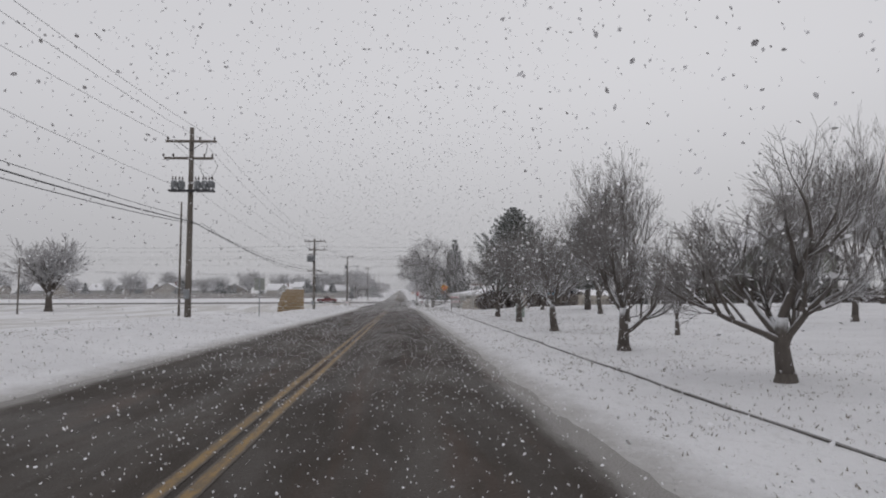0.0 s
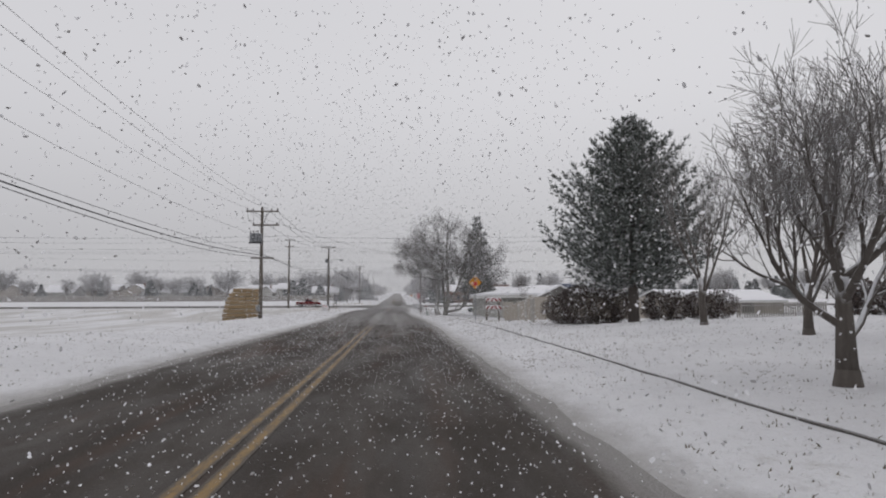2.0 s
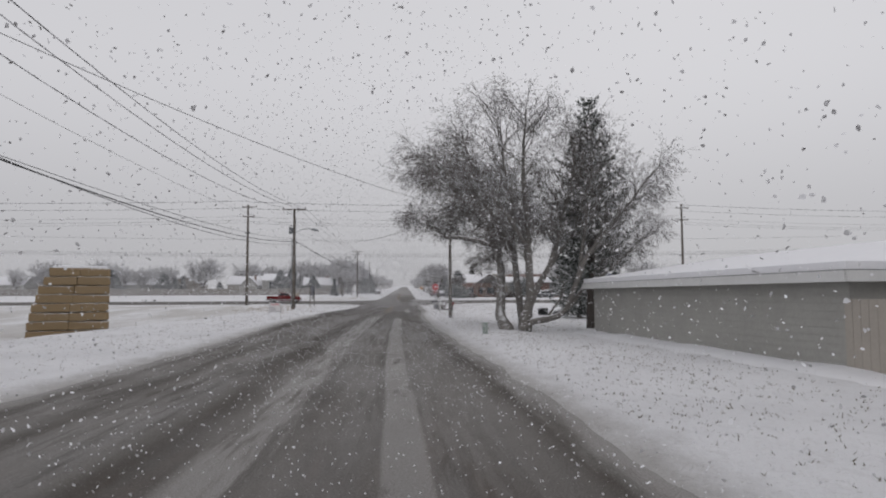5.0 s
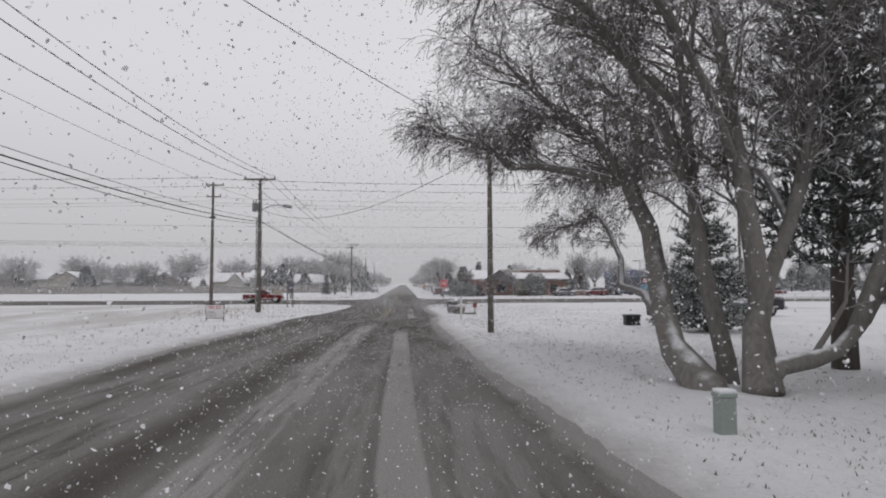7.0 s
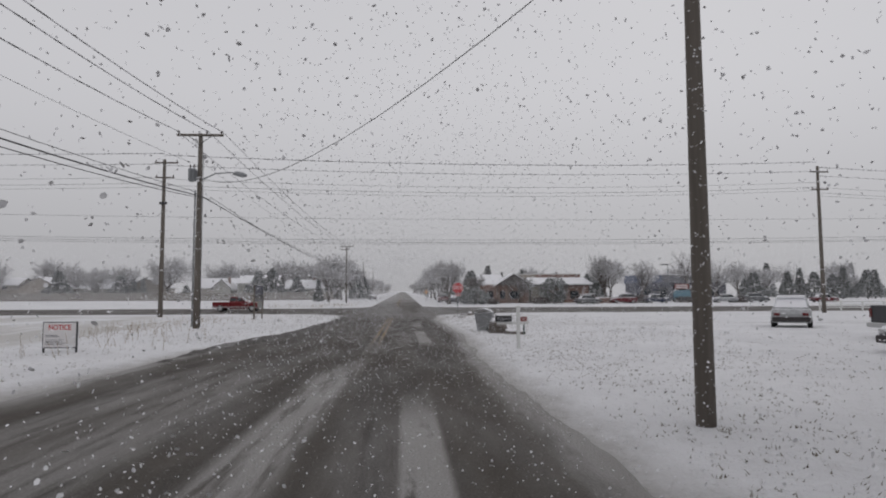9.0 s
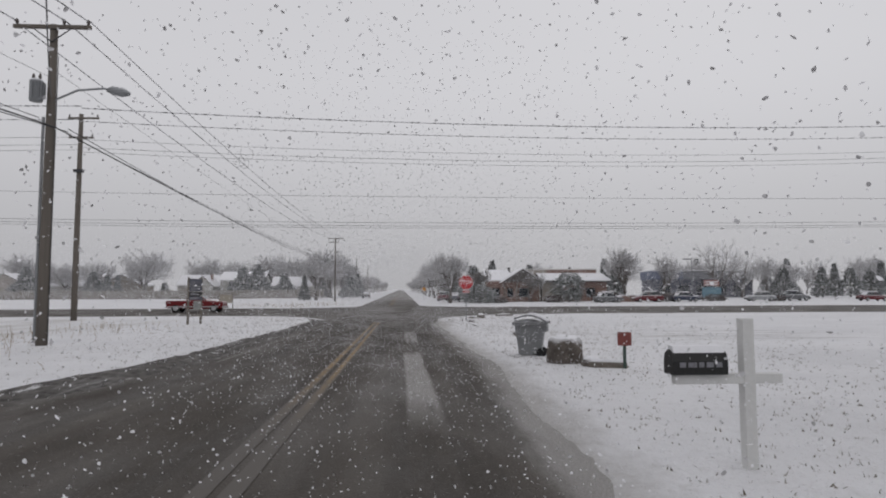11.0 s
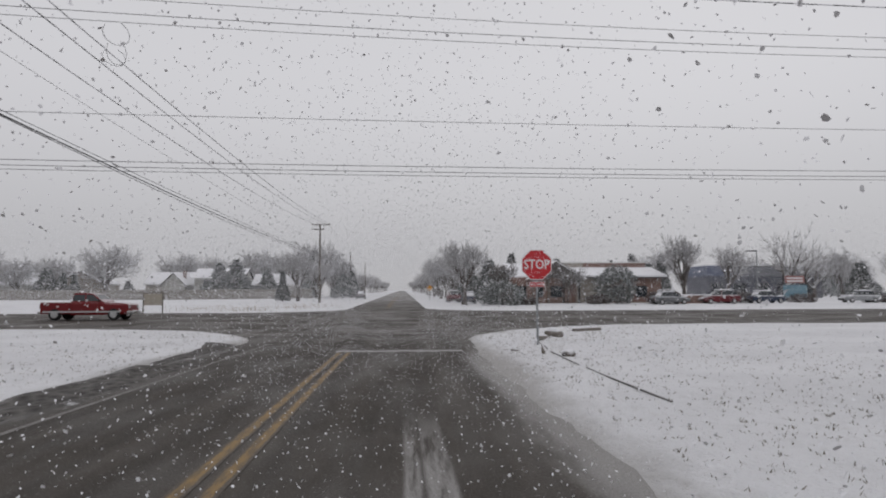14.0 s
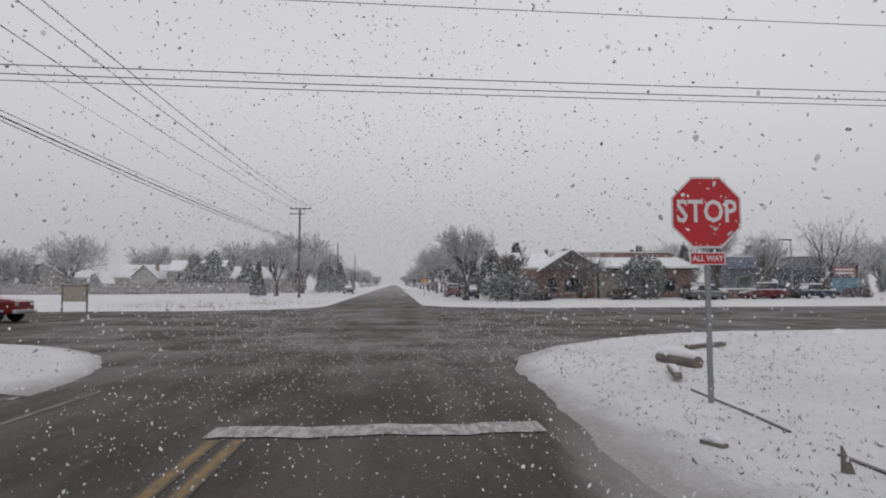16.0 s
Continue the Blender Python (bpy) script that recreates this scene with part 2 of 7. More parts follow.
def line_paint(name, c, centres):
    """Road paint, worn through at the edges and, where it has centres, under slush on one stretch."""
    mm = Mat(name, 0.6)
    worn = mm.ramp(mm.noise(mm.pos((6, 1.2, 1)), 2.0, 7, 0.75), 0.42, 0.6)
    worn = mm.math("MULTIPLY", worn, 0.62)
    grit_ = mm.noise(mm.pos(), 45, 3, 0.8)
    if centres:
        xx, yy = mm.axis(mm.pos(), 0), mm.axis(mm.pos(), 1)
        middle = mm.math("ADD", centres[0], mm.math("MULTIPLY", mm.ramp(yy, 8, 40), centres[1]))
        off = mm.math("ABSOLUTE", mm.math("SUBTRACT", mm.math("ABSOLUTE", mm.math("SUBTRACT", xx, middle)), 0.125))
        off = mm.math("ADD", off, mm.math("MULTIPLY", mm.math("SUBTRACT", mm.noise(mm.pos((1, 0.3, 1)), 9, 5, 0.75), 0.5), 0.10))
        worn = mm.math("MAXIMUM", worn, mm.math("MULTIPLY", mm.ramp(off, 0.028, 0.064), 0.94))
    base = mm.mix(worn, mm.mix(mm.ramp(grit_, 0.4, 0.66), c, tuple(v * 0.72 + 0.045 for v in c)), mm.mix(mm.ramp(grit_, 0.45, 0.66), (0.055, 0.045, 0.038), (0.13, 0.115, 0.10)))
    if centres:
        s = mm.math("MULTIPLY", mm.ramp(yy, -53, -45), mm.ramp(yy, 15, 6))
        s = mm.math("MULTIPLY", s, mm.ramp(mm.noise(mm.pos((2, 0.4, 1)), 1.3, 5), 0.15, 0.4))
        base = mm.mix(s, base, (0.09, 0.08, 0.07))
    return mm.colour(base).bump(mm.noise(mm.pos(), 50), 0.2, 0.01).m


YELLOW_PAINT = line_paint("yellow_road_paint", (0.275, 0.168, 0.048), (-1.49, -0.1))
WHITE_PAINT = line_paint("white_road_paint", (0.50, 0.49, 0.48), None)
FAINT_PAINT = line_paint("worn_edge_paint", (0.22, 0.21, 0.20), None)

m = Mat("verge_gravel", 0.9)
lumps = m.voronoi(m.pos((1, 0.5, 1)), 7)
col = m.mix(lumps, (0.035, 0.032, 0.03), (0.17, 0.16, 0.15))
rut = m.noise(m.pos((3.0, 0.16, 1)), 1.0, 6, 0.7)
col = m.mix(m.math("MULTIPLY", m.ramp(rut, 0.5, 0.62), 0.75), col, (0.27, 0.265, 0.26))
col = m.mix(m.ramp(m.noise(m.pos((1.4, 0.4, 1)), 1.6, 7, 0.75), 0.60, 0.68), col, (0.62, 0.62, 0.63))
GRAVEL = m.colour(col).bump(m.math("ADD", lumps, m.math("MULTIPLY", rut, 2.0)), 1.0, 0.08).m

# weathered pole wood, grain along the length
m = Mat("pole_wood", 0.9)
g = m.noise(m.local((14, 14, 0.5)), 1.0, 6)
col = m.mix(g, (0.085, 0.074, 0.064), (0.20, 0.178, 0.156))
k = m.noise(m.local((1.2, 1.2, 2.2)), 1.5, 7, 0.75)
col = m.mix(m.math("MULTIPLY", m.ramp(k, 0.63, 0.68), 0.6), col, (0.75, 0.76, 0.78))
POLE_WOOD = m.colour(col).bump(g, 0.4, 0.01).m

# bark with snow caught on the upper sides
def bark(name, a, b, amount, lo=0.25):
    mm = Mat(name, 0.95)
    gg = mm.noise(mm.local((5, 5, 1.5)), 3.0, 6)
    cc = mm.mix(gg, a, b)
    return mm.colour(mm.snow(cc, lo, lo + 0.35, amount, 3.0)).bump(gg, 0.6, 0.03).m


BARK = bark("tree_bark", (0.06, 0.052, 0.046), (0.17, 0.15, 0.135), 0.95, 0.3)
BARK_PALE = bark("grey_bark", (0.075, 0.068, 0.063), (0.30, 0.285, 0.265), 0.9, 0.62)
TWIG = bark("twigs_with_snow", (0.125, 0.115, 0.11), (0.26, 0.245, 0.235), 0.75, 0.2)
TWIG_DARK = bark("dark_twigs", (0.10, 0.09, 0.085), (0.21, 0.195, 0.187), 0.7, 0.25)
# far twigs: base colour paled to stand for haze, snow on top
HAZE_TWIG = bark("haze_paled_twigs", (0.30, 0.295, 0.295), (0.50, 0.49, 0.49), 0.75, 0.1)


def foliage(name, a, b, amount, lo):
    mm = Mat(name, 0.7)
    cc = mm.mix(mm.island(), a, b)
    return mm.colour(mm.snow(cc, lo, lo + 0.4, amount, 2.5)).m


# far evergreens: needle colour lightened in place of haze, then snow-dusted
FIR_HAZE = foliage("haze_paled_snowy_needles", (0.12, 0.13, 0.125), (0.2, 0.212, 0.205), 0.5, 0.3)
NEEDLES = foliage("pine_needles", (0.075, 0.085, 0.076), (0.155, 0.172, 0.152), 0.7, -0.05)
HEDGE = foliage("hedge_leaves", (0.055, 0.043, 0.039), (0.12, 0.092, 0.082), 0.5, 0.5)
RUST_LEAF = foliage("withered_leaves", (0.035, 0.03, 0.024), (0.10, 0.08, 0.06), 0.5, 0.4)

GALVANISED = plain("galvanised_steel", (0.28, 0.29, 0.30), 0.5, 0.6, 0.15, 6, 0.3)
DARK_STEEL = plain("dark_steel", (0.06, 0.06, 0.065), 0.5, 0.4, 0.3, 6, 0.3)
TRANSFORMER = plain("transformer_grey", (0.24, 0.25, 0.26), 0.5, 0.1, 0.15, 3, 0.9)
PORCELAIN = plain("insulator", (0.10, 0.085, 0.08), 0.3, 0.0, 0.2, 10, 0.3)
m = Mat("wire_with_clinging_snow", 0.6)
b_ = m.noise(m.pos((1, 1, 1)), 2.9, 3, 0.75)
WIRE = m.colour(m.mix(m.math("MULTIPLY", m.ramp(b_, 0.47, 0.50), 0.95), (0.03, 0.03, 0.033), (0.66, 0.66, 0.68))).m
WIRE_BARE = plain("bare_wire", (0.09, 0.09, 0.095), 0.6)
CABLE = plain("black_cable", (0.03, 0.03, 0.032), 0.7)
SIGN_BACK = plain("sign_back_aluminium", (0.30, 0.31, 0.29), 0.5, 0.4, 0.12, 4, 0.2)
SIGN_RED = plain("sign_red", (0.50, 0.034, 0.042), 0.45, 0, 0.12, 5)
SIGN_WHITE = plain("sign_white", (0.72, 0.70, 0.70), 0.45, 0, 0.06, 5)
DULL_RED = plain("dull_red_sheeting", (0.24, 0.04, 0.042), 0.5, 0, 0.2, 5)
SIGN_AMBER = plain("sign_amber", (0.62, 0.27, 0.015), 0.45, 0, 0.15, 5)
SIGN_BLACK = plain("sign_black", (0.025, 0.025, 0.025), 0.5)
VINYL = plain("beige_vinyl", (0.40, 0.365, 0.32), 0.6, 0, 0.06, 2, 0.7, 0.05)
POST_VINYL = plain("pale_vinyl_post", (0.42, 0.40, 0.37), 0.6, 0, 0.08, 3, 0.8, 0.05)
SIDING_GREY = plain("grey_green_siding", (0.36, 0.355, 0.33), 0.8, 0, 0.08, 1.5, 0.4)
SIDING_DARK = plain("dark_gable_siding", (0.12, 0.11, 0.105), 0.85, 0, 0.15, 1.5, 0.4)
GABLE_GREY = plain("grey_gable_siding", (0.20, 0.195, 0.185), 0.85, 0, 0.12, 1.5, 0.4)
SIDING_GREEN = plain("sage_siding", (0.17, 0.18, 0.145), 0.85, 0, 0.12, 1.5, 0.4)
SIDING_TAN = plain("tan_siding", (0.33, 0.30, 0.265), 0.85, 0, 0.12, 1.5, 0.3)
BRICK_WALL = plain("brown_brick_wall", (0.23, 0.15, 0.125), 0.9, 0, 0.25, 6, 0.3)
TRIM_WHITE = plain("white_trim", (0.65, 0.65, 0.64), 0.6, 0, 0.06, 3)
TRIM_DARK = plain("dark_trim", (0.05, 0.045, 0.045), 0.7, 0, 0.15, 3)
ROOF_SNOW = SNOW_CAP
FENCE_GREY = plain("weathered_fence_wood", (0.25, 0.235, 0.215), 0.9, 0, 0.2, 2, 0.6)
CONCRETE = plain("wet_dark_concrete", (0.10, 0.092, 0.085), 0.9, 0, 0.3, 6, 0.2)
m = Mat("window_glass", 0.08, spec=0.6)
GLASS = m.colour((0.03, 0.035, 0.04)).m
m = Mat("straw", 0.95)
g = m.noise(m.local((2, 2, 22)), 2.0, 5)
col = m.mix(g, (0.21, 0.15, 0.085), (0.40, 0.30, 0.185))
STRAW = m.colour(m.snow(m.mix(m.math("MULTIPLY", m.random(), 0.3), col, (0.30, 0.21, 0.11)), 0.45, 0.75, 0.8)).bump(m.noise(m.local((3, 3, 30)), 3.0, 5), 0.8, 0.05).m
DEAD_GRASS = plain("dead_grass", (0.20, 0.175, 0.14), 0.9, 0, 0.35, 6, 0.3)
GREEN_BOX = plain("pale_green_cabinet_paint", (0.27, 0.31, 0.28), 0.5, 0.0, 0.08, 3, 0.6)
BIN_GREY = plain("grey_bin_plastic", (0.20, 0.205, 0.21), 0.5, 0, 0.15, 5, 0.25)
BIN_DARK = plain("black_rubber", (0.02, 0.02, 0.02), 0.8)
TRUCK_RED = plain("dark_red_car_paint", (0.17, 0.014, 0.017), 0.3, 0.1, 0.1, 2, 0.45, 0.02)
CAR_GREY = plain("grey_car_paint", (0.13, 0.135, 0.14), 0.35, 0.2, 0.1, 2, 0.9, 0.02)
CAR_PALE = plain("pale_grey_car_paint", (0.34, 0.345, 0.35), 0.4, 0.1, 0.12, 2, 0.95, 0.02)
CAR_GLASS = GLASS
SNOWED_GLASS = plain("snowed_glass", (0.42, 0.425, 0.44), 0.7, 0, 0.5, 2.5, 0.95, 0.3)
TRUCK_DARK = plain("dark_grey_truck_paint", (0.05, 0.05, 0.055), 0.4, 0.1, 0.15, 2, 0.8, 0.02)
CHROME = plain("dull_chrome", (0.5, 0.5, 0.5), 0.3, 0.9, 0.1)
TYRE = plain("tyre_rubber", (0.02, 0.02, 0.02), 0.85)
LAMP_RED = plain("red_lamp_glass", (0.13, 0.02, 0.02), 0.35, 0, 0.2, 4, 0.6)
ROCK = plain("boulder", (0.125, 0.108, 0.095), 0.95, 0, 0.55, 5, 0.6, 1.0)
SIGN_BLUE = plain("blue_panel", (0.16, 0.27, 0.33), 0.5, 0, 0.15, 2)
SIGN_NAVY = plain("navy_panel", (0.085, 0.088, 0.11), 0.6, 0, 0.15, 2)
BAR_GREY = plain("faded_print", (0.22, 0.22, 0.24), 0.6)
WOOD_GREY = plain("weathered_board", (0.17, 0.15, 0.13), 0.9, 0, 0.25, 3, 0.5)


# ---- mesh tools ----
class Shape:
    """Collects vertices and faces of one part."""

    def __init__(self):
        self.v, self.f = [], []

    def add(self, verts, faces):
        k = len(self.v)
        self.v.extend([tuple(q) for q in verts])
        self.f.extend([tuple(i + k for i in face) for face in faces])
        return self

    def box(self, lo, hi, m=None, chamfer=0.0):
        x0, y0, z0 = lo
        x1, y1, z1 = hi
        if chamfer:
            bm = bmesh.new()
            bmesh.ops.create_cube(bm, size=1.0)
            bmesh.ops.scale(bm, vec=(x1 - x0, y1 - y0, z1 - z0), verts=bm.verts)
            bmesh.ops.translate(bm, vec=((x0 + x1) / 2, (y0 + y1) / 2, (z0 + z1) / 2), verts=bm.verts)
            bmesh.ops.bevel(bm, geom=list(bm.edges), offset=chamfer, segments=2, affect="EDGES", profile=0.5)
            return self.bm(bm, m)
        c = [(x, y, z) for z in (z0, z1) for y in (y0, y1) for x in (x0, x1)]
        if m:
            c = [m @ Vector(q) for q in c]
        return self.add(c, [(0, 2, 3, 1), (4, 5, 7, 6), (0, 1, 5, 4), (2, 6, 7, 3), (0, 4, 6, 2), (1, 3, 7, 5)])

    def bm(self, bm, m=None):
        bm.verts.index_update()
        vs = [(m @ v.co if m else v.co.copy()) for v in bm.verts]
        self.add(vs, [tuple(v.index for v in f.verts) for f in bm.faces])
        bm.free()
        return self

    def tube(self, pts, radii, sides=6, caps=True):
        pts = [Vector(q) for q in pts]
        if isinstance(radii, (int, float)):
            radii = [radii] * len(pts)
        k = len(self.v)
        for i, (q, r) in enumerate(zip(pts, radii)):
            d = (pts[min(i + 1, len(pts) - 1)] - pts[max(i - 1, 0)]).normalized()
            a = d.cross(Vector((0, 0, 1)) if abs(d.z) < 0.95 else Vector((1, 0, 0))).normalized()
            b = d.cross(a)
            for s in range(sides):
                an = 2 * math.pi * s / sides
                self.v.append(tuple(q + (a * math.cos(an) + b * math.sin(an)) * r))
        for i in range(len(pts) - 1):
            for s in range(sides):
                t = (s + 1) % sides
                self.f.append((k + i * sides + s, k + i * sides + t, k + (i + 1) * sides + t, k + (i + 1) * sides + s))
        if caps:
            self.f.append(tuple(k + s for s in reversed(range(sides))))
            self.f.append(tuple(k + (len(pts) - 1) * sides + s for s in range(sides)))
        return self

    def prism(self, outline, d, axis="y", at=0.0):
        """Sweeps a flat outline of (a, b) by d along an axis: y: a is x, b is z; x: a is y, b is z; z: a is x, b is y."""
        def p3(a, b, c):
            return {"y": (a, c, b), "x": (c, a, b), "z": (a, b, c)}[axis]
        n = len(outline)
        vs = [p3(a, b, at) for a, b in outline] + [p3(a, b, at + d) for a, b in outline]
        fs = [tuple(range(n)), tuple(reversed(range(n, 2 * n)))] + [(i, i + n, (i + 1) % n + n, (i + 1) % n) for i in range(n)]
        return self.add(vs, fs)

    def mesh(self, name, smooth=False):
        me = bpy.data.meshes.new(name)
        me.from_pydata(self.v, [], self.f)
        me.validate()
        bm = bmesh.new()
        bm.from_mesh(me)
        if len(bm.faces) < 3000:
            bmesh.ops.recalc_face_normals(bm, faces=bm.faces)
            bm.to_mesh(me)
        bm.free()
        if smooth:
            me.polygons.foreach_set("use_smooth", [True] * len(me.polygons))
        return me


def part(name, shape, material, parent=None, label="", smooth=False):
    """Links a shape as one mesh object, under a thing or under a part."""
    me = shape.mesh(name, smooth) if isinstance(shape, Shape) else shape
    if not me.materials:
        me.materials.append(material)
    ob = new(name, me)
    if parent is not None:
        ob.parent = parent
    if label:
        ob["label"] = label
    return ob


def thing(name, label, category, m=None, group="", kind=""):
    e = new(name)
    e.empty_display_size = 0.2
    if m:
        e.matrix_world = m
    return tagged(e, label, category, group, kind)


# ---- the lie of the land ----
def smooth(a, b, v):
    t = min(1, max(0, (v - a) / (b - a)))
    return t * t * (3 - 2 * t)


def grade(y):
    """The level of the road: flat, then a steady rise past the crossing."""
    s = max(0.0, y - 50)
    return 0.015 * (s * s / 20 if s < 10 else s - 5)


def left_edge(y):
    return -5.15 - 1.0 * smooth(-32, -8, y) + 1.7 * smooth(2, 16, y) - 0.6 * smooth(36, 48, y)


def right_edge(y):
    return 1.85 - 0.85 * smooth(-45, -12, y) + 0.55 * smooth(0, 14, y) + 0.4 * smooth(36, 44, y)


CROSS_NEAR, CROSS_FAR = 57.5, 81.0


def off_road(x, y):
    """Distance outside the edge of the carriageway, negative on it."""
    d1 = max(x - right_edge(y), left_edge(y) - x)
    bend = 0.0 if x > 0 else 2.0
    d2 = max(CROSS_NEAR - bend - y, y - CROSS_FAR + (0 if x > 0 else 2.5))
    near = y < 69
    r = (13.0 if x > 0 else 11.0) if near else 9.0
    if d1 < r and d2 < r:
        return r - math.hypot(r - d1, r - d2) if (d1 > 0 or d2 > 0) and max(d1, d2) > 0 and min(d1, d2) > 0 else min(d1, d2)
    return min(d1, d2)


def land(x, y):
    """Height of the snow surface."""
    d = off_road(x, y)
    z = grade(y)
    if y > 130:
        z += (grade(130 + 0.25 * (min(y, 260) - 130)) - z) * smooth(14, 45, abs(x + 1.6))
    n1 = noise.noise(Vector((x * 0.9, y * 0.5, 1.3)))
    n2 = noise.noise(Vector((x * 0.16, y * 0.12, 7.7)))
    n3 = noise.noise(Vector((x * 3.1, y * 2.2, 3.1)))
    d2 = d + 0.07 * n1 + 0.06 * n3
    rise = smooth(-0.4, 1.3, d2)
    h = -0.07 + 0.16 * rise + 0.03 * n1 * rise + 0.012 * n3 * rise + 0.06 * n2 * smooth(1, 6, d)
    if y < 45:
        h += 0.22 * smooth(2.2, 6, x) * smooth(-35, -55, y) * smooth(-114, -80, y)
        h += 0.42 * smooth(-6.5, -9.5, x) * smooth(-50, -75, y)
        h -= 0.75 * smooth(-12, -17, x) * smooth(30, 0, y)
        h += 0.25 * smooth(9, 22, x) * smooth(-40, -55, y)
        h += 0.3 * smooth(5.8, 11, x) * smooth(-54, -61, y) * smooth(-92, -74, y)
        h -= 0.14 * smooth(3.5, 6, x) * smooth(-43, -37, y) * smooth(-2, -10, y)
    if y > 81:
        h += 0.02 * min(30, max(0, abs(x + 1.6) - 8)) * smooth(81, 130, y) * 0.35
    return z + h


def axis_steps(lo, hi, step, reach_lo, reach_hi, grow=1.16):
    a = list(np.arange(lo, hi + 1e-6, step))
    s, v = step, a[-1]
    while v < reach_hi:
        s *= grow
        v += s
        a.append(v)
    s, v = step, a[0]
    while v > reach_lo:
        s *= grow
        v -= s
        a.insert(0, v)
    return a


def sheet(name, xs, ys, height, keep, material, label, category):
    nx = len(xs)
    vs = [(x, y, height(x, y)) for y in ys for x in xs]
    fs = []
    for j in range(len(ys) - 1):
        for i in range(nx - 1):
            if keep is None or keep((xs[i] + xs[i + 1]) / 2, (ys[j] + ys[j + 1]) / 2):
                fs.append((j * nx + i, j * nx + i + 1, (j + 1) * nx + i + 1, (j + 1) * nx + i))
    me = bpy.data.meshes.new(name)
    me.from_pydata(vs, [], fs)
    if keep:
        bm = bmesh.new()
        bm.from_mesh(me)
        bmesh.ops.delete(bm, geom=[v for v in bm.verts if not v.link_faces], context="VERTS")
        bm.to_mesh(me)
        bm.free()
    me.polygons.foreach_set("use_smooth", [True] * len(me.polygons))
    me.materials.append(material)
    return tagged(new(name, me), label, category, kind="structure")


GX = axis_steps(-10, 9, 0.24, -1500, 1500)
GY = axis_steps(-124, 90, 0.42, -500, 2600, 1.12)
sheet("ground", GX, GY, land, None, SNOW, "snow-covered verges and open field with grass showing through", "snow ground")
RX = axis_steps(-7.2, 4.0, 0.8, -400, 400, 1.12)
RY = axis_steps(-124, 95, 1.5, -400, 900, 1.1)
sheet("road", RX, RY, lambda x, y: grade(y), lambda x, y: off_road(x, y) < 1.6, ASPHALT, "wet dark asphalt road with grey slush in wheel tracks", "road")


def strip(name, x0, x1, y0, y1, material, label, category="road marking", lift=0.006, step=1.5):
    s = Shape()
    ys = list(np.arange(y0, y1, step)) + [y1]
    vs = [(x, y, grade(y) + lift) for y in ys for x in (x0, x1)]
    s.add(vs, [(2 * i, 2 * i + 1, 2 * i + 3, 2 * i + 2) for i in range(len(ys) - 1)])
    return tagged(part(name, s, material), label, category, kind="structure")


def line_middle(y):
    return -1.49 - 0.1 * smooth(8, 40, y)


for a in (-0.125, 0.125):
    for y0, y1 in ((-300, -44), (4, 40.4), (90, 320)):
        s = Shape()
        ys = list(np.arange(y0, y1, 1.5)) + [y1]
        s.add([(line_middle(y) + a + b, y, grade(y) + 0.006) for y in ys for b in (-0.085, 0.085)], [(2 * i, 2 * i + 1, 2 * i + 3, 2 * i + 2) for i in range(len(ys) - 1)])
        tagged(part("centre_line", s, YELLOW_PAINT), "worn double yellow centre line, partly under slush", "road marking", kind="structure")
strip("edge_line", -4.42, -4.33, 15, 44, FAINT_PAINT, "thin worn white edge line")
s = Shape()
front = [(-1.85 + 0.21 * i, 40.47 + 0.05 * math.sin(0.9 * i) + 0.03 * math.sin(2.3 * i)) for i in range(18)]
s.add([(x, y + d, 0.011) for d in (0, 0.55) for x, y in front], [(i, i + 1, i + 19, i + 18) for i in range(17)])
tagged(part("stop_line", s, WHITE_PAINT), "broad worn white stop line across the lane", "road marking", kind="structure")
# turn bay marking on the cross street
for x0, x1 in ((-60, -9), (9, 80)):
    for yy in (66.5, 71.5):
        s = Shape()
        s.add([(x0, yy, grade(yy) + 0.006), (x1, yy, grade(yy) + 0.006), (x1, yy + 0.12, grade(yy + 0.12) + 0.006), (x0, yy + 0.12, grade(yy + 0.12) + 0.006)], [(0, 1, 2, 3)])
        tagged(part("lane_line", s, YELLOW_PAINT), "faint yellow lane line of the cross street", "road marking", kind="structure")

# dark broken gravel edge left of the road before the crossing
s = Shape()
gy = [2 + 0.5 * i for i in range(84)]
gx = [-1.5, -1.1, -0.7, -0.35, 0.0, 0.25]
vs = []
for y in gy:
    fade = smooth(2, 10, y)
    for k, a in enumerate(gx):
        x = left_edge(y) + 0.1 + a * (0.35 + 0.65 * fade) - 2.2 * smooth(40, 48, y) * smooth(0, 1, (y - 40) / 8)
        top = land(x, y) + 0.02 + 0.045 * noise.noise(Vector((x * 2.3, y * 1.7, 2)))
        vs.append((x, y, max(top - (0.10 if k in (0, 5) else 0), grade(y) - 0.03)))
s.add(vs, [(j * 6 + i, j * 6 + i + 1, (j + 1) * 6 + i + 1, (j + 1) * 6 + i) for j in range(83) for i in range(5)])
tagged(part("road_verge", s, GRAVEL, smooth=True), "dark broken gravel and frozen ruts along the road edge", "verge", kind="structure")


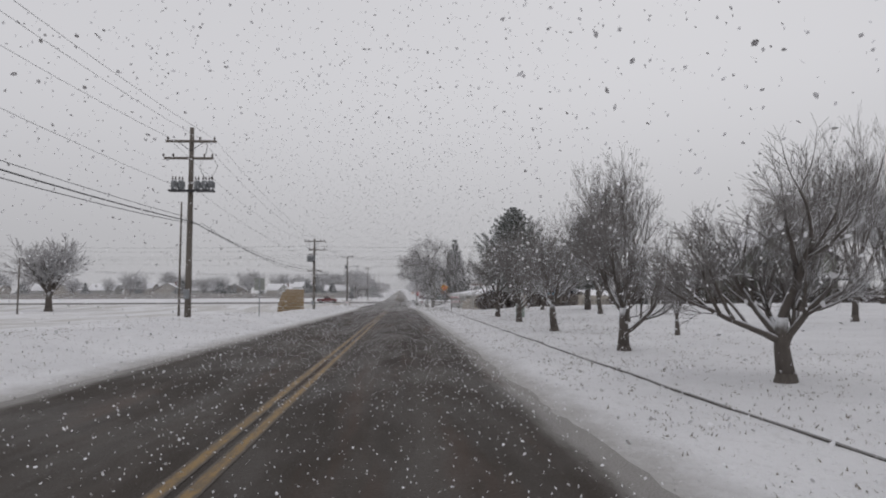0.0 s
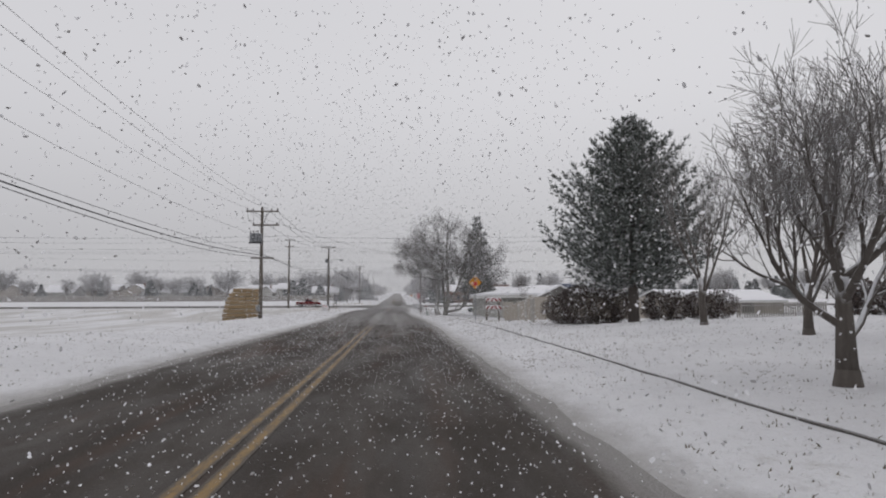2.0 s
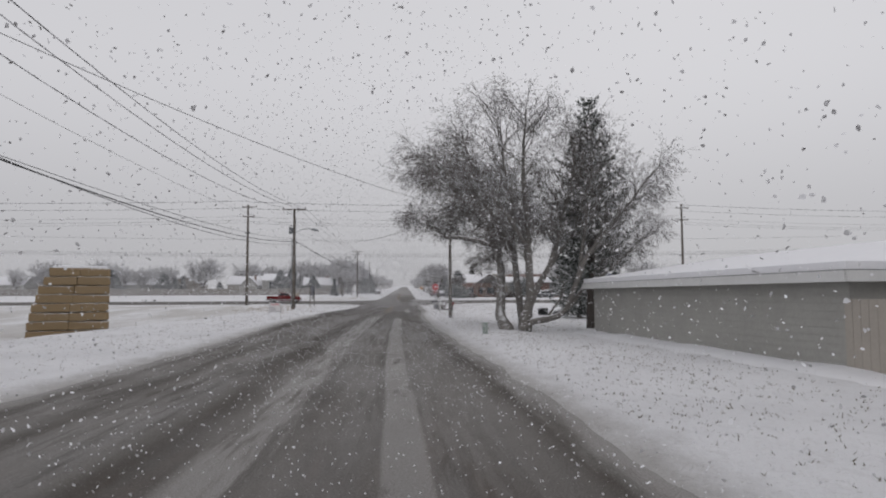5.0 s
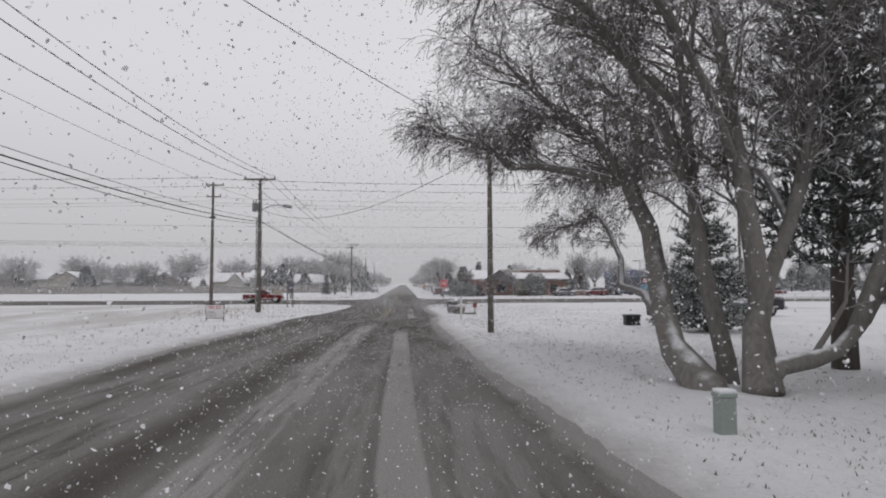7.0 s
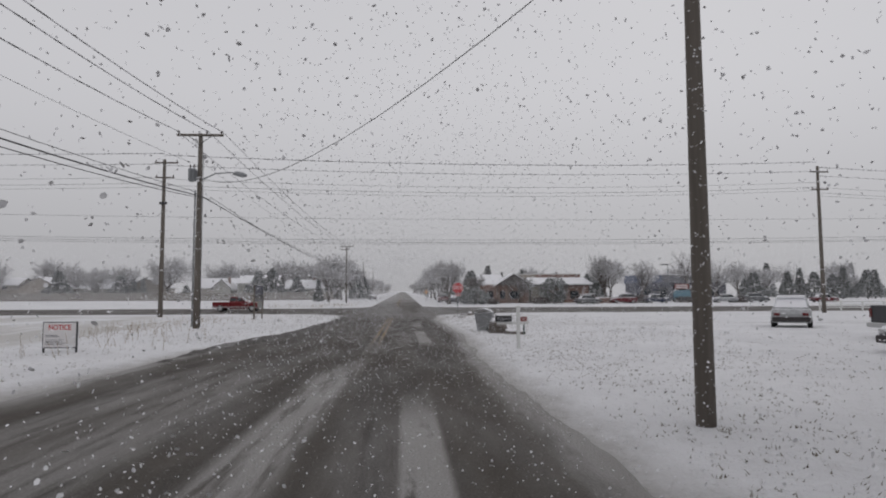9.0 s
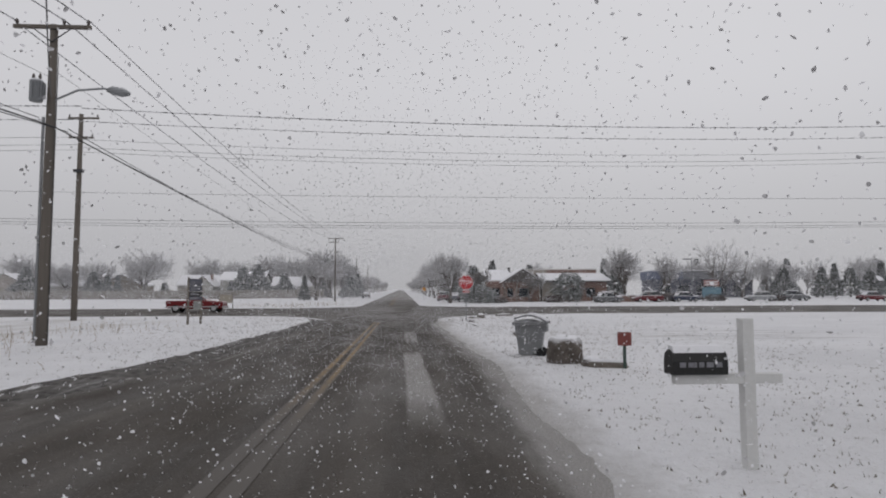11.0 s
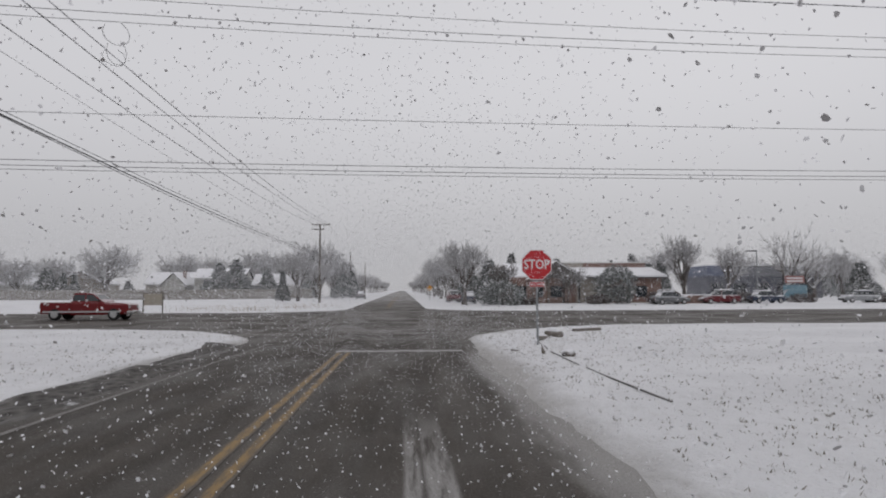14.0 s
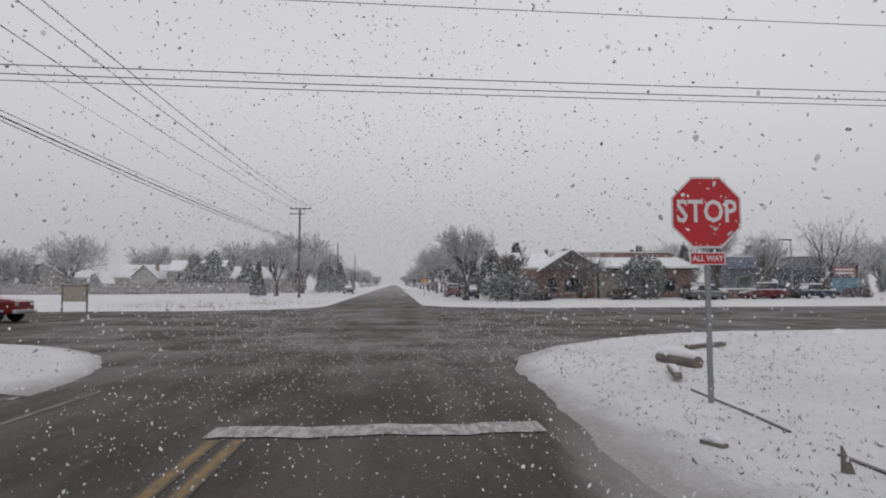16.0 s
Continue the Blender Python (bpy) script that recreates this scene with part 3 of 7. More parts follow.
# ---- poles and wires ----
def crossarm(e, z, half, x=0.0, pins=(), brace=True, name="crossarm"):
    s = Shape().box((x - half, -0.16, z - 0.06), (x + half, -0.05, z + 0.06), None, 0.012)
    arm = part(name, s, POLE_WOOD, e)
    for a in pins:
        s = Shape().tube([(x + a, -0.1, z + 0.05), (x + a, -0.1, z + 0.13), (x + a, -0.1, z + 0.17), (x + a, -0.1, z + 0.25)], [0.02, 0.05, 0.06, 0.03], 8)
        part("insulator", s, PORCELAIN, arm)
    if brace:
        for sg in (-1, 1):
            s = Shape().tube([(x + sg * half * 0.5, -0.13, z - 0.05), (x, -0.13, z - 0.5)], 0.02, 5)
            part("brace", s, DARK_STEEL, arm)
    return arm


def can_transformer(e, x, z, r=0.22, h=0.62):
    s = Shape().tube([(x, -0.32, z), (x, -0.32, z + 0.05), (x, -0.32, z + h - 0.06), (x, -0.32, z + h)], [r * 0.85, r, r, r * 0.8], 14)
    c = part("transformer", s, TRANSFORMER, e, "grey can transformer dusted with snow", True)
    for sg in (-0.5, 0.5):
        part("bushing", Shape().tube([(x + sg * r, -0.32, z + h), (x + sg * r, -0.32, z + h + 0.1), (x + sg * r, -0.32, z + h + 0.2)], [0.03, 0.05, 0.02], 6), PORCELAIN, c)
    for k in range(5):
        a = 0.5 + k * 0.5
        part("cooling_fin", Shape().box((-0.01, 0.0, z + 0.1), (0.01, 0.06, z + h - 0.1), Matrix.Translation((x, -0.32, 0)) @ Matrix.Rotation(a + 2.6, 4, "Z") @ Matrix.Translation((0, r, 0))), TRANSFORMER, c)


def pole(x, y, z0, top, label, r=0.17, lean=(0, 0)):
    e = thing("utility_pole", label, "utility pole", pose(x, y, z0), "utility poles along the road")
    hgt = top - z0
    s = Shape().tube([(lean[0] * k, lean[1] * k, -0.4 + (hgt + 0.4) * k) for k in (0, 0.3, 0.7, 1.0)], [r, r * 0.93, r * 0.78, r * 0.66], 12)
    part("shaft", s, POLE_WOOD, e, "", True)
    return e, hgt


P1, P2, P4, P5 = (-10.8, -83.8), (-11.25, -31.4), (-11.2, 20.5), (-11.8, 116.2)
G1, G2, G4, G5 = 0.45, -0.05, 0.15, 1.0
e, h = pole(*P1, G1, 10.45, "tall weathered wooden pole with crossarms and a bank of transformers")
crossarm(e, h - 0.75, 1.3, 0, (-1.2, 0.45, 1.2))
crossarm(e, h - 1.65, 1.25, -0.1, (-1.3, -0.8, 0.8, 1.2), False)
for a in (-0.75, -0.4, 0.42, 0.8, 1.12):
    can_transformer(e, a, h - 3.35, 0.15, 0.5)
for a, b, c in (((1.1, -0.1, h - 1.5), (1.45, -0.3, h - 2.1), (1.1, -0.3, h - 2.75)), ((0.75, -0.1, h - 1.5), (0.55, -0.4, h - 2.2), (0.8, -0.3, h - 2.75)), ((0.75, -0.1, h - 0.6), (0.85, -0.2, h - 1.0), (0.78, -0.1, h - 1.4))):
    part("jumper_wire", Shape().tube([a, b, c], 0.014, 4, False), CABLE, e)
part("platform", Shape().box((-1.0, -0.5, h - 3.45), (1.3, -0.1, h - 3.36)), DARK_STEEL, e)
part("meter_box", Shape().box((-0.13, -0.36, 1.0), (0.13, -0.16, 1.5), None, 0.02), TRANSFORMER, e)

e, h = pole(*P2, G2, 9.3, "weathered wooden pole with crossarms and one large transformer")
crossarm(e, h - 0.35, 1.35, 0.05, (-1.25, -0.75, 0.75, 1.25))
crossarm(e, h - 1.5, 1.1, 0.35, (-1.0, 0.9), False)
for a in (-0.72, -0.42, -0.12):
    can_transformer(e, a, h - 2.95, 0.2, 0.78)
part("platform", Shape().box((-0.95, -0.56, h - 3.05), (0.1, -0.1, h - 2.96)), DARK_STEEL, e)
for a, b, c in (((-1.2, -0.1, h - 0.2), (-1.0, -0.4, h - 1.1), (-0.65, -0.1, h - 1.4)), ((-0.75, -0.1, h - 0.2), (-0.6, -0.5, h - 1.0), (-0.5, -0.3, h - 1.7)), ((1.25, -0.1, h - 0.2), (1.75, -0.3, h - 0.9), (1.25, -0.1, h - 1.45)), ((0.75, -0.1, h - 0.25), (0.4, -0.4, h - 0.9), (0.1, -0.3, h - 1.7))):
    part("jumper_wire", Shape().tube([a, b, c], 0.014, 4, False), CABLE, e)
crossarm(e, 5.1, 0.95, 0.1, (), False)
part("meter_box", Shape().box((-0.3, -0.4, 0.7), (0.0, -0.16, 1.2), None, 0.02), TRANSFORMER, e)

e, h = pole(*P4, G4, 10.25, "weathered wooden pole carrying a street lamp on an arm")
crossarm(e, h - 0.1, 1.2, 0.0, (-1.1, 0.35, 1.1))
can_transformer(e, -0.3, h - 2.6, 0.2, 0.7)
arm = part("lamp_arm", Shape().tube([(0.1, 0, h - 2.45), (0.8, 0, h - 2.12), (1.6, 0, h - 2.05), (2.05, 0, h - 2.12)], 0.035, 6), GALVANISED, e)
s = Shape().tube([(1.7, 0, h - 2.1), (1.85, 0, h - 2.1), (2.2, 0, h - 2.17), (2.42, 0, h - 2.22)], [0.05, 0.13, 0.15, 0.06], 10)
part("lamp_head", s, GALVANISED, arm, "grey cobra-head lamp", True)
part("conduit", Shape().tube([(-0.22, 0, 0), (-0.22, 0, h - 3)], 0.045, 6), GALVANISED, e)
part("grounding_wire", Shape().tube([(0.18, 0, 0), (0.16, 0, h - 1)], 0.015, 4), DARK_STEEL, e)

e, h = pole(-21.3, 43.5, -0.1, 13.75, "tall wooden pole of the line along the cross street", 0.2)
crossarm(e, h - 0.3, 1.0, 0.2, (-0.9, 0.9), False)
crossarm(e, h - 1.6, 0.8, 0.1, (-0.7, 0.7), False)
part("cable_clamp", Shape().box((-0.25, -0.3, 9.9), (0.35, -0.1, 10.1)), DARK_STEEL, e)
e, h = pole(*P5, G5, 12.2, "wooden pole with two crossarms beyond the crossing")
crossarm(e, h - 0.1, 1.3, 0.1, (-1.2, -0.5, 0.5, 1.2))
crossarm(e, h - 0.75, 0.9, -0.3, (-0.8, 0.8), False)
e, h = pole(41.6, 49.6, 0.0, 14.95, "tall wooden pole with crossarms on the cross street", 0.2)
crossarm(e, h - 0.6, 1.0, 0.1, (-0.9, 0.9), False)
crossarm(e, h - 2.4, 0.9, 0.1, (-0.8, 0.8), False)
e, h = pole(2.76, -7.1, 0.08, 6.75, "stout leaning wooden pole with snow patches beside the road", 0.11, (0.0, 0))
e, h = pole(-12.5, -80.0, 0.4, 7.05, "thin short wooden pole beside the transformer pole", 0.07)
pole(-11.9, 172, grade(172), grade(172) + 10.5, "distant wooden pole up the road")
pole(-12.0, 232, grade(232), grade(232) + 10.5, "distant wooden pole up the road")
pole(-55.0, -20, -0.8, 7.5, "lone wooden pole in the field", 0.12)
pole(-10.6, -137, 0.4, 10.4, "tall weathered wooden pole")


def wire(e, a, b, sag, r, material, n=14, name="wire"):
    a, b = Vector(a), Vector(b)
    pts = []
    for i in range(n + 1):
        k = i / n
        q = a.lerp(b, k)
        q.z -= 4 * sag * k * (1 - k)
        pts.append(q)
    return part(name, Shape().tube(pts, r, 4, False), material, e)


def line(label, spans):
    e = thing("power_line", label, "overhead wire", None, "overhead wires")
    for a, b, sag, r, mat in spans:
        wire(e, a, b, sag, r, mat)
    return e


def at(p, g, dx, z):
    return (p[0] + dx, p[1] - 0.1, z)


P0 = (-10.6, -137)
for (a, za), (b, zb), (lo_a, lo_b) in (((P0, 10.0), (P1, 9.9), (5.9, 5.45)), ((P1, 9.9), (P2, 9.2), (5.45, 5.3)), ((P2, 9.2), (P4, 10.35), (5.3, 6.9)), ((P4, 10.35), (P5, 12.35), (6.9, 8.0)), ((P5, 12.35), (( -11.9, 172), 13.3), (8.0, 9.2)), (((-11.9, 172), 13.3), ((-12, 232), 14.2), (9.2, 10))):
    mat = WIRE if b in (P4,) or a == P4 else WIRE_BARE
    rr = 0.024 if mat is WIRE else 0.009
    line("thin high-voltage wires strung between the wooden poles", [(at(a, 0, dx, za), at(b, 0, dx * 0.95, zb), 1.0, rr, mat) for dx in (-1.2, 0.4, 1.15)])
    line("black telephone cables slung low between the wooden poles", [
        (at(a, 0, 0.2, lo_a), at(b, 0, 0.2, lo_b), 0.75, 0.024, CABLE), (at(a, 0, -0.3, lo_a + 0.25), at(b, 0, -0.3, lo_b + 0.3), 0.6, 0.012, CABLE),
        (at(a, 0, 0.6, lo_a - 0.05), at(b, 0, 0.6, lo_b - 0.15), 1.0, 0.014, CABLE), (at(a, 0, 0, lo_a + 1.9), at(b, 0, 0, lo_b + 1.6), 0.7, 0.008, WIRE_BARE)])
e = thing("jumper_loop", "slack loops of wire hanging from the line over the crossing", "overhead wire")
for x, y, z, w, d in ((-11.7, 49.0, 12.9, 0.55, 1.0), (-12.9, 51.6, 12.75, 0.5, 0.8), (-12.2, 50.2, 12.6, 0.4, 1.1)):
    loop = [(x + w * math.sin(a) * (0.6 + 0.4 * k / 10), y + 0.3 * math.sin(a), z - d * (1 - math.cos(a)) / 2) for k, a in ((k, 2 * math.pi * k / 10 + 0.3) for k in range(9))]
    part("wire", Shape().tube(loop, 0.012, 4, False), WIRE_BARE, e)
# lines along the cross street
P3, PC = (-21.3, 43.5), (41.6, 49.6)
for a, b, za, zb in ((P3, PC, 13.8, 14.9), ((-95, 38), P3, 13.5, 13.8), (PC, (110, 55), 14.5, 14.5)):
    line("wires with clinging snow across the road", [
        ((a[0], a[1], za + 0.35), (b[0], b[1], zb + 0.5), 0.6, 0.034, WIRE), ((a[0], a[1] - 0.3, za - 0.6), (b[0], b[1] - 0.3, zb - 0.5), 0.6, 0.025, WIRE),
        ((a[0], a[1], za - 1.75), (b[0], b[1], zb - 1.6), 0.65, 0.011, WIRE_BARE), ((a[0], a[1], za - 2.3), (b[0], b[1], zb - 2.1), 0.65, 0.013, WIRE_BARE), ((a[0], a[1], za - 2.6), (b[0], b[1], zb - 2.45), 0.65, 0.011, WIRE_BARE)])
line("telephone wires across the road in front of the crossing", [
    ((-75, 48, 10.2), (70, 55, 10.6), 0.8, 0.012, WIRE_BARE), ((-75, 48, 8.25), (70, 55, 8.65), 0.95, 0.014, WIRE_BARE), ((-75, 48, 8.05), (70, 55, 8.35), 0.95, 0.014, WIRE_BARE), ((-75, 48, 7.85), (70, 55, 8.2), 0.95, 0.012, WIRE_BARE)])
line("slack service wire to the roadside pole", [((-11.2, 20.5, 7.9), (2.95, -7.1, 6.6), 1.5, 0.012, WIRE_BARE), ((2.95, -7.1, 6.7), (-11.2, -31.4, 8.4), 0.5, 0.012, WIRE_BARE)])


# ---- trees ----
def grow(tr, tw, base, d, length, r, depth, cfg, rnd):
    """One limb of a bare tree, then its children. tr, tw: shapes for limbs and twigs."""
    last = cfg["depth"]
    n = 2 if depth < 2 or depth == last - 1 else 1 if depth == last else 3
    n = cfg.get("segments", {}).get(depth, n)
    pts, rad, q, dd = [base], [r], Vector(base), Vector(d)
    for i in range(n):
        dd = (dd + Vector((rnd.uniform(-1, 1), rnd.uniform(-1, 1), rnd.uniform(-0.6, 1) * cfg["up"])) * cfg["bend"] + Vector((0, 0, cfg["lift"][depth] if depth < len(cfg["lift"]) else 0))).normalized()
        if depth and "clear" in cfg and dd.z < 0.35 and cfg["clear"](q):
            dd = Vector((dd.x, dd.y, 0.35)).normalized()
        q = q + dd * (length / n)
        pts.append(q.copy())
        rad.append(max(cfg["thin"], r * (1 - (1 - cfg["taper"]) * (i + 1) / n)))
    (tr if depth < cfg["limbs"] else tw).tube(pts, rad, 7 if depth == 0 else 5 if depth < cfg["limbs"] else 3, depth == 0)
    if depth >= last:
        cfg.setdefault("tips", []).append(pts[-1])
        return
    kids = cfg["kids"][depth]
    for k in range(kids):
        t = 1.0 if k == 0 else rnd.uniform(cfg["from"], 1.0)
        i = min(n - 1, int(t * n))
        p0 = pts[i].lerp(pts[i + 1], t * n - i) if t < 1 else pts[-1]
        az = 2 * math.pi * (k / kids) + rnd.uniform(-0.6, 0.6)
        a = dd.cross(Vector((0, 0, 1)) if abs(dd.z) < 0.95 else Vector((1, 0, 0))).normalized()
        side = a * math.cos(az) + dd.cross(a) * math.sin(az)
        sp = cfg["spread"][depth] * rnd.uniform(0.7, 1.25) * (0.45 if k == 0 else 1)
        grow(tr, tw, p0, (dd * math.cos(sp) + side * math.sin(sp)).normalized(), length * cfg["shrink"][depth] * rnd.uniform(0.8, 1.15), max(cfg["thin"], r * cfg["taper"] * rnd.uniform(0.6, 0.85)), depth + 1, cfg, rnd)


def leaf_clumps(s, pts, rnd, size, n):
    for q in pts:
        for _ in range(n):
            c = Vector(q) + Vector((rnd.gauss(0, 1), rnd.gauss(0, 1), rnd.gauss(0, 1))) * size
            a = Vector((rnd.uniform(-1, 1), rnd.uniform(-1, 1), rnd.uniform(-1, 1))).normalized() * size * 0.55
            b = a.cross(Vector((rnd.uniform(-1, 1), rnd.uniform(-1, 1), rnd.uniform(-1, 1)))).normalized() * size * 0.4
            s.add([c - a, c + b, c + a, c - b], [(0, 1, 2, 3)])


STREET = dict(depth=5, limbs=3, segments={1: 4, 2: 4}, kids=(6, 6, 5, 5, 7), spread=(0.88, 0.62, 0.6, 0.6, 0.6), shrink=(1.25, 0.72, 0.66, 0.62, 0.62), lift=(0, 0.06, 0.06, 0.06, 0.0, 0.0), up=1.0, bend=0.16, taper=0.58, thin=0.0034, **{"from": 0.3})
VASE = dict(depth=5, limbs=3, kids=(6, 5, 5, 4, 4), spread=(0.52, 0.44, 0.42, 0.45, 0.45), shrink=(1.35, 0.72, 0.66, 0.6, 0.6), lift=(0, 0.16, 0.12, 0.1, 0.08, 0.06), up=1.2, bend=0.09, taper=0.6, thin=0.004, **{"from": 0.3})
FAR = dict(depth=4, limbs=3, kids=(6, 5, 5, 5), spread=(0.5, 0.5, 0.5, 0.55), shrink=(1.2, 0.72, 0.66, 0.62), lift=(0, 0.12, 0.1, 0.06, 0.04), up=1.0, bend=0.12, taper=0.6, thin=0.016, **{"from": 0.35})


def bare_tree_mesh(seed, cfg, trunk, r, lean=(0, 0)):
    rnd = random.Random(seed)
    tr, tw = Shape(), Shape()
    tr.tube([(0, 0, -0.3), (0, 0, 0.02), (lean[0] * 0.2, lean[1] * 0.2, 0.25)], [r * 1.35, r * 1.3, r], 9, False)
    grow(tr, tw, Vector((lean[0] * 0.2, lean[1] * 0.2, 0.2)), Vector((lean[0], lean[1], 1)).normalized(), trunk, r, 0, cfg, rnd)
    return tr, tw


def bare_tree(x, y, z, seed, cfg, trunk, r, label, lean=(0, 0), group="", bark_mat=None, rz=0.0, height=6.0, wide=1.0, radius=None):
    tr, tw = bare_tree_mesh(seed, cfg, trunk, r, lean)
    tr, tw = bare_tree_mesh(seed, cfg, trunk, r * max(q[2] for q in tw.v) / height, lean)
    k = height / max(q[2] for q in tw.v)
    if radius:
        far_out = sorted(math.hypot(q[0], q[1]) for q in tw.v[::7])
        wide = radius / (k * far_out[int(0.97 * len(far_out))])
    for q in (tr, tw):
        q.v = [(a * k * (1 + (wide - 1) * smooth(0.5, 1.6, c * k)), b * k * (1 + (wide - 1) * smooth(0.5, 1.6, c * k)), c * k) for a, b, c in q.v]
    e = thing("bare_tree", label, "tree", pose(x, y, z, 0, 0, rz), group)
    part("trunk", tr, bark_mat or BARK, e, "", True)
    part("crown", tw, TWIG, e, "dense bare twigs dusted with snow")
    return e


def z_at(x, y):
    return land(x, y) - 0.03


for i, (x, y, z, sd, lean) in enumerate(((6.15, -78.1, 0.3, 11, (0.03, 0)), (5.95, -86.6, 0.22, 12, (0.12, 0.05)), (5.85, -94.5, 0.2, 13, (0.02, 0.05)), (5.75, -102.4, 0.17, 14, (-0.05, 0.1)), (6.3, -108.4, 0.1, 15, (-0.06, 0.05)))):
    bare_tree(x, y, z_at(x, y), sd, STREET, 1.25, 0.15, "bare street tree with a short dark trunk and snowy spreading limbs", lean, "street trees", None, 40 * i, (5.3, 4.8, 4.6, 4.2, 4.0)[i], 1.0, (2.5, 2.1, 2.1, 1.9, 1.9)[i])
for i, (x, y, sd, k) in enumerate(((10.7, -64.4, 21, 7.6), (10.6, -70.4, 22, 6.5), (11.4, -82.0, 23, 8.4), (10.7, -88.4, 24, 8.0), (18.5, -93, 25, 9.0), (22, -84, 26, 9.0), (17.5, -101, 27, 8.5), (27, -74, 28, 9.5))):
    bare_tree(x, y, z_at(x, y), sd, VASE if i else dict(VASE, kids=(5, 4, 4, 4, 3)), 1.5 if i else 3.2, 0.13, "slender bare tree with upswept branches on a snowy lawn", (0.02, 0.02), "lawn trees", None, 70 * i, k)
bare_tree(9.3, -97.3, z_at(9.3, -97.3), 31, VASE, 0.25, 0.07, "small bare shrub with several snowy stems", (0, 0), "", None, 0, 2.3)


def conifer(x, y, z, height, radius, seed, label, skirt=0.8, trunk_r=0.2, dense=1.0, tuft=0.34, droop=0.1, mat=None, plume=0.3):
    """An evergreen: whorls of branches that turn up at their ends, each clothed in tufts of needles."""
    rnd = random.Random(seed)
    e = thing("pine_tree", label, "tree", pose(x, y, z))
    tr, nd = Shape(), Shape()
    tr.tube([(0, 0, -0.3), (0.03, 0, height * 0.4), (0, 0.04, height * 0.97)], [trunk_r * 1.2, trunk_r * 0.7, 0.03], 8)
    levels = int(height * 2.6)
    for L in range(levels):
        k = (L + rnd.uniform(0, 0.8)) / levels
        zz = skirt + (height - skirt) * k
        reach = radius * (min(1.0, 0.76 + 1.6 * k) * (1 - k) ** 0.78) + 0.12
        count = int((8 if k < 0.75 else 6) * dense)
        for b in range(count):
            az = 2 * math.pi * (b + rnd.uniform(-0.4, 0.4)) / count + 2.4 * L
            ln = reach * (rnd.uniform(0.66, 0.95) if rnd.random() < 0.8 else rnd.uniform(0.95, 1.1))
            ln *= 1 + 0.14 * math.sin(3 * az + 0.8 * L + seed)
            d = Vector((math.cos(az), math.sin(az), rnd.uniform(-droop, 0.2) + 0.4 * k))
            side = Vector((-math.sin(az), math.cos(az), 0))

            def on(f):
                return Vector((0, 0, zz)) + d * ln * f + Vector((0, 0, plume * ln * f * f * f))
            tr.tube([on(0), on(0.5), on(0.8), on(1)], [0.035, 0.02, 0.014, 0.006], 3, False)
            steps = max(3, int(ln / (tuft * 0.36)))
            for t in range(steps):
                f = 0.22 + 0.8 * (t + rnd.random()) / steps
                wide = tuft * (0.25 + 0.75 * math.sin(math.pi * min(1, f * 0.93)))
                c = on(min(f, 1.02)) + side * rnd.gauss(0, 1) * wide + Vector((0, 0, rnd.gauss(0, 0.22) * tuft))
                out = (d * 0.8 + side * rnd.gauss(0, 0.4) + Vector((0, 0, rnd.uniform(0.1, 0.7) + 1.0 * f * plume))).normalized()
                for q in range(8):
                    v = (out + Vector((rnd.gauss(0, 0.5), rnd.gauss(0, 0.5), rnd.gauss(0, 0.5)))).normalized() * tuft * rnd.uniform(0.55, 1.05)
                    w = v.cross(Vector((rnd.gauss(0, 1), rnd.gauss(0, 1), rnd.gauss(0, 1)))).normalized() * tuft * 0.11
                    nd.add([c - w, c + w, c + v], [(0, 1, 2)])
    part("trunk", tr, BARK, e, "", True)
    part("crown", nd, mat or NEEDLES, e, "dark needle tufts dusted with snow")
    return e


conifer(10.75, -57.4, z_at(10.75, -57.4), 9.3, 4.5, 41, "large dark pine with snow-dusted branches above a hedge", 1.5, 0.24, 1.9, 0.30, 0.12)
conifer(12.6, -75.3, z_at(12.6, -75.3), 6.3, 2.5, 42, "dark pine standing on a snowy lawn", 1.3, 0.2, 1.5, 0.30)
conifer(8.45, -17.3, z_at(8.45, -17.3) - 0.1, 10.5, 2.3, 43, "tall narrow evergreen beside a house", 2.2, 0.22, 1.1, 0.26)
conifer(10.8, -6.4, z_at(10.8, -6.4), 4.9, 2.0, 44, "dense dark cypress beside a driveway", 0.1, 0.15, 2.6, 0.22, 0.1, None, 0.15)


def shrub(x, y, z, rx, ry, h, seed, label, mat, n=900, leaf=0.16, name="bush", group=""):
    rnd = random.Random(seed)
    e = thing(name, label, "bush", pose(x, y, z), group)
    st, lf = Shape(), Shape()
    for k in range(9):
        az = rnd.uniform(0, 6.3)
        st.tube([(0.1 * math.cos(az), 0.1 * math.sin(az), -0.1), (rx * 0.4 * math.cos(az), ry * 0.4 * math.sin(az), h * 0.45), (rx * 0.7 * math.cos(az), ry * 0.7 * math.sin(az), h * 0.8)], [0.03, 0.02, 0.008], 4, False)
    pts = []
    for k in range(n):
        az, u = rnd.uniform(0, 2 * math.pi), rnd.uniform(-0.85, 1)
        lump = 1 + 0.16 * math.sin(3 * az + seed) + 0.12 * math.sin(5 * az + 2 * u + seed)
        f = (1 - abs(u) ** 2.6) ** 0.42 * rnd.uniform(0.55, 1.0) ** 0.5 * lump
        pts.append((rx * f * math.cos(az), ry * f * math.sin(az), h * (0.5 + 0.5 * u) * (0.94 + 0.1 * math.sin(2 * az + seed))))
    leaf_clumps(lf, pts, rnd, leaf, 4)
    part("stems", st, BARK, e)
    part("leaves", lf, mat, e, "close small leaves dusted with snow")
    return e


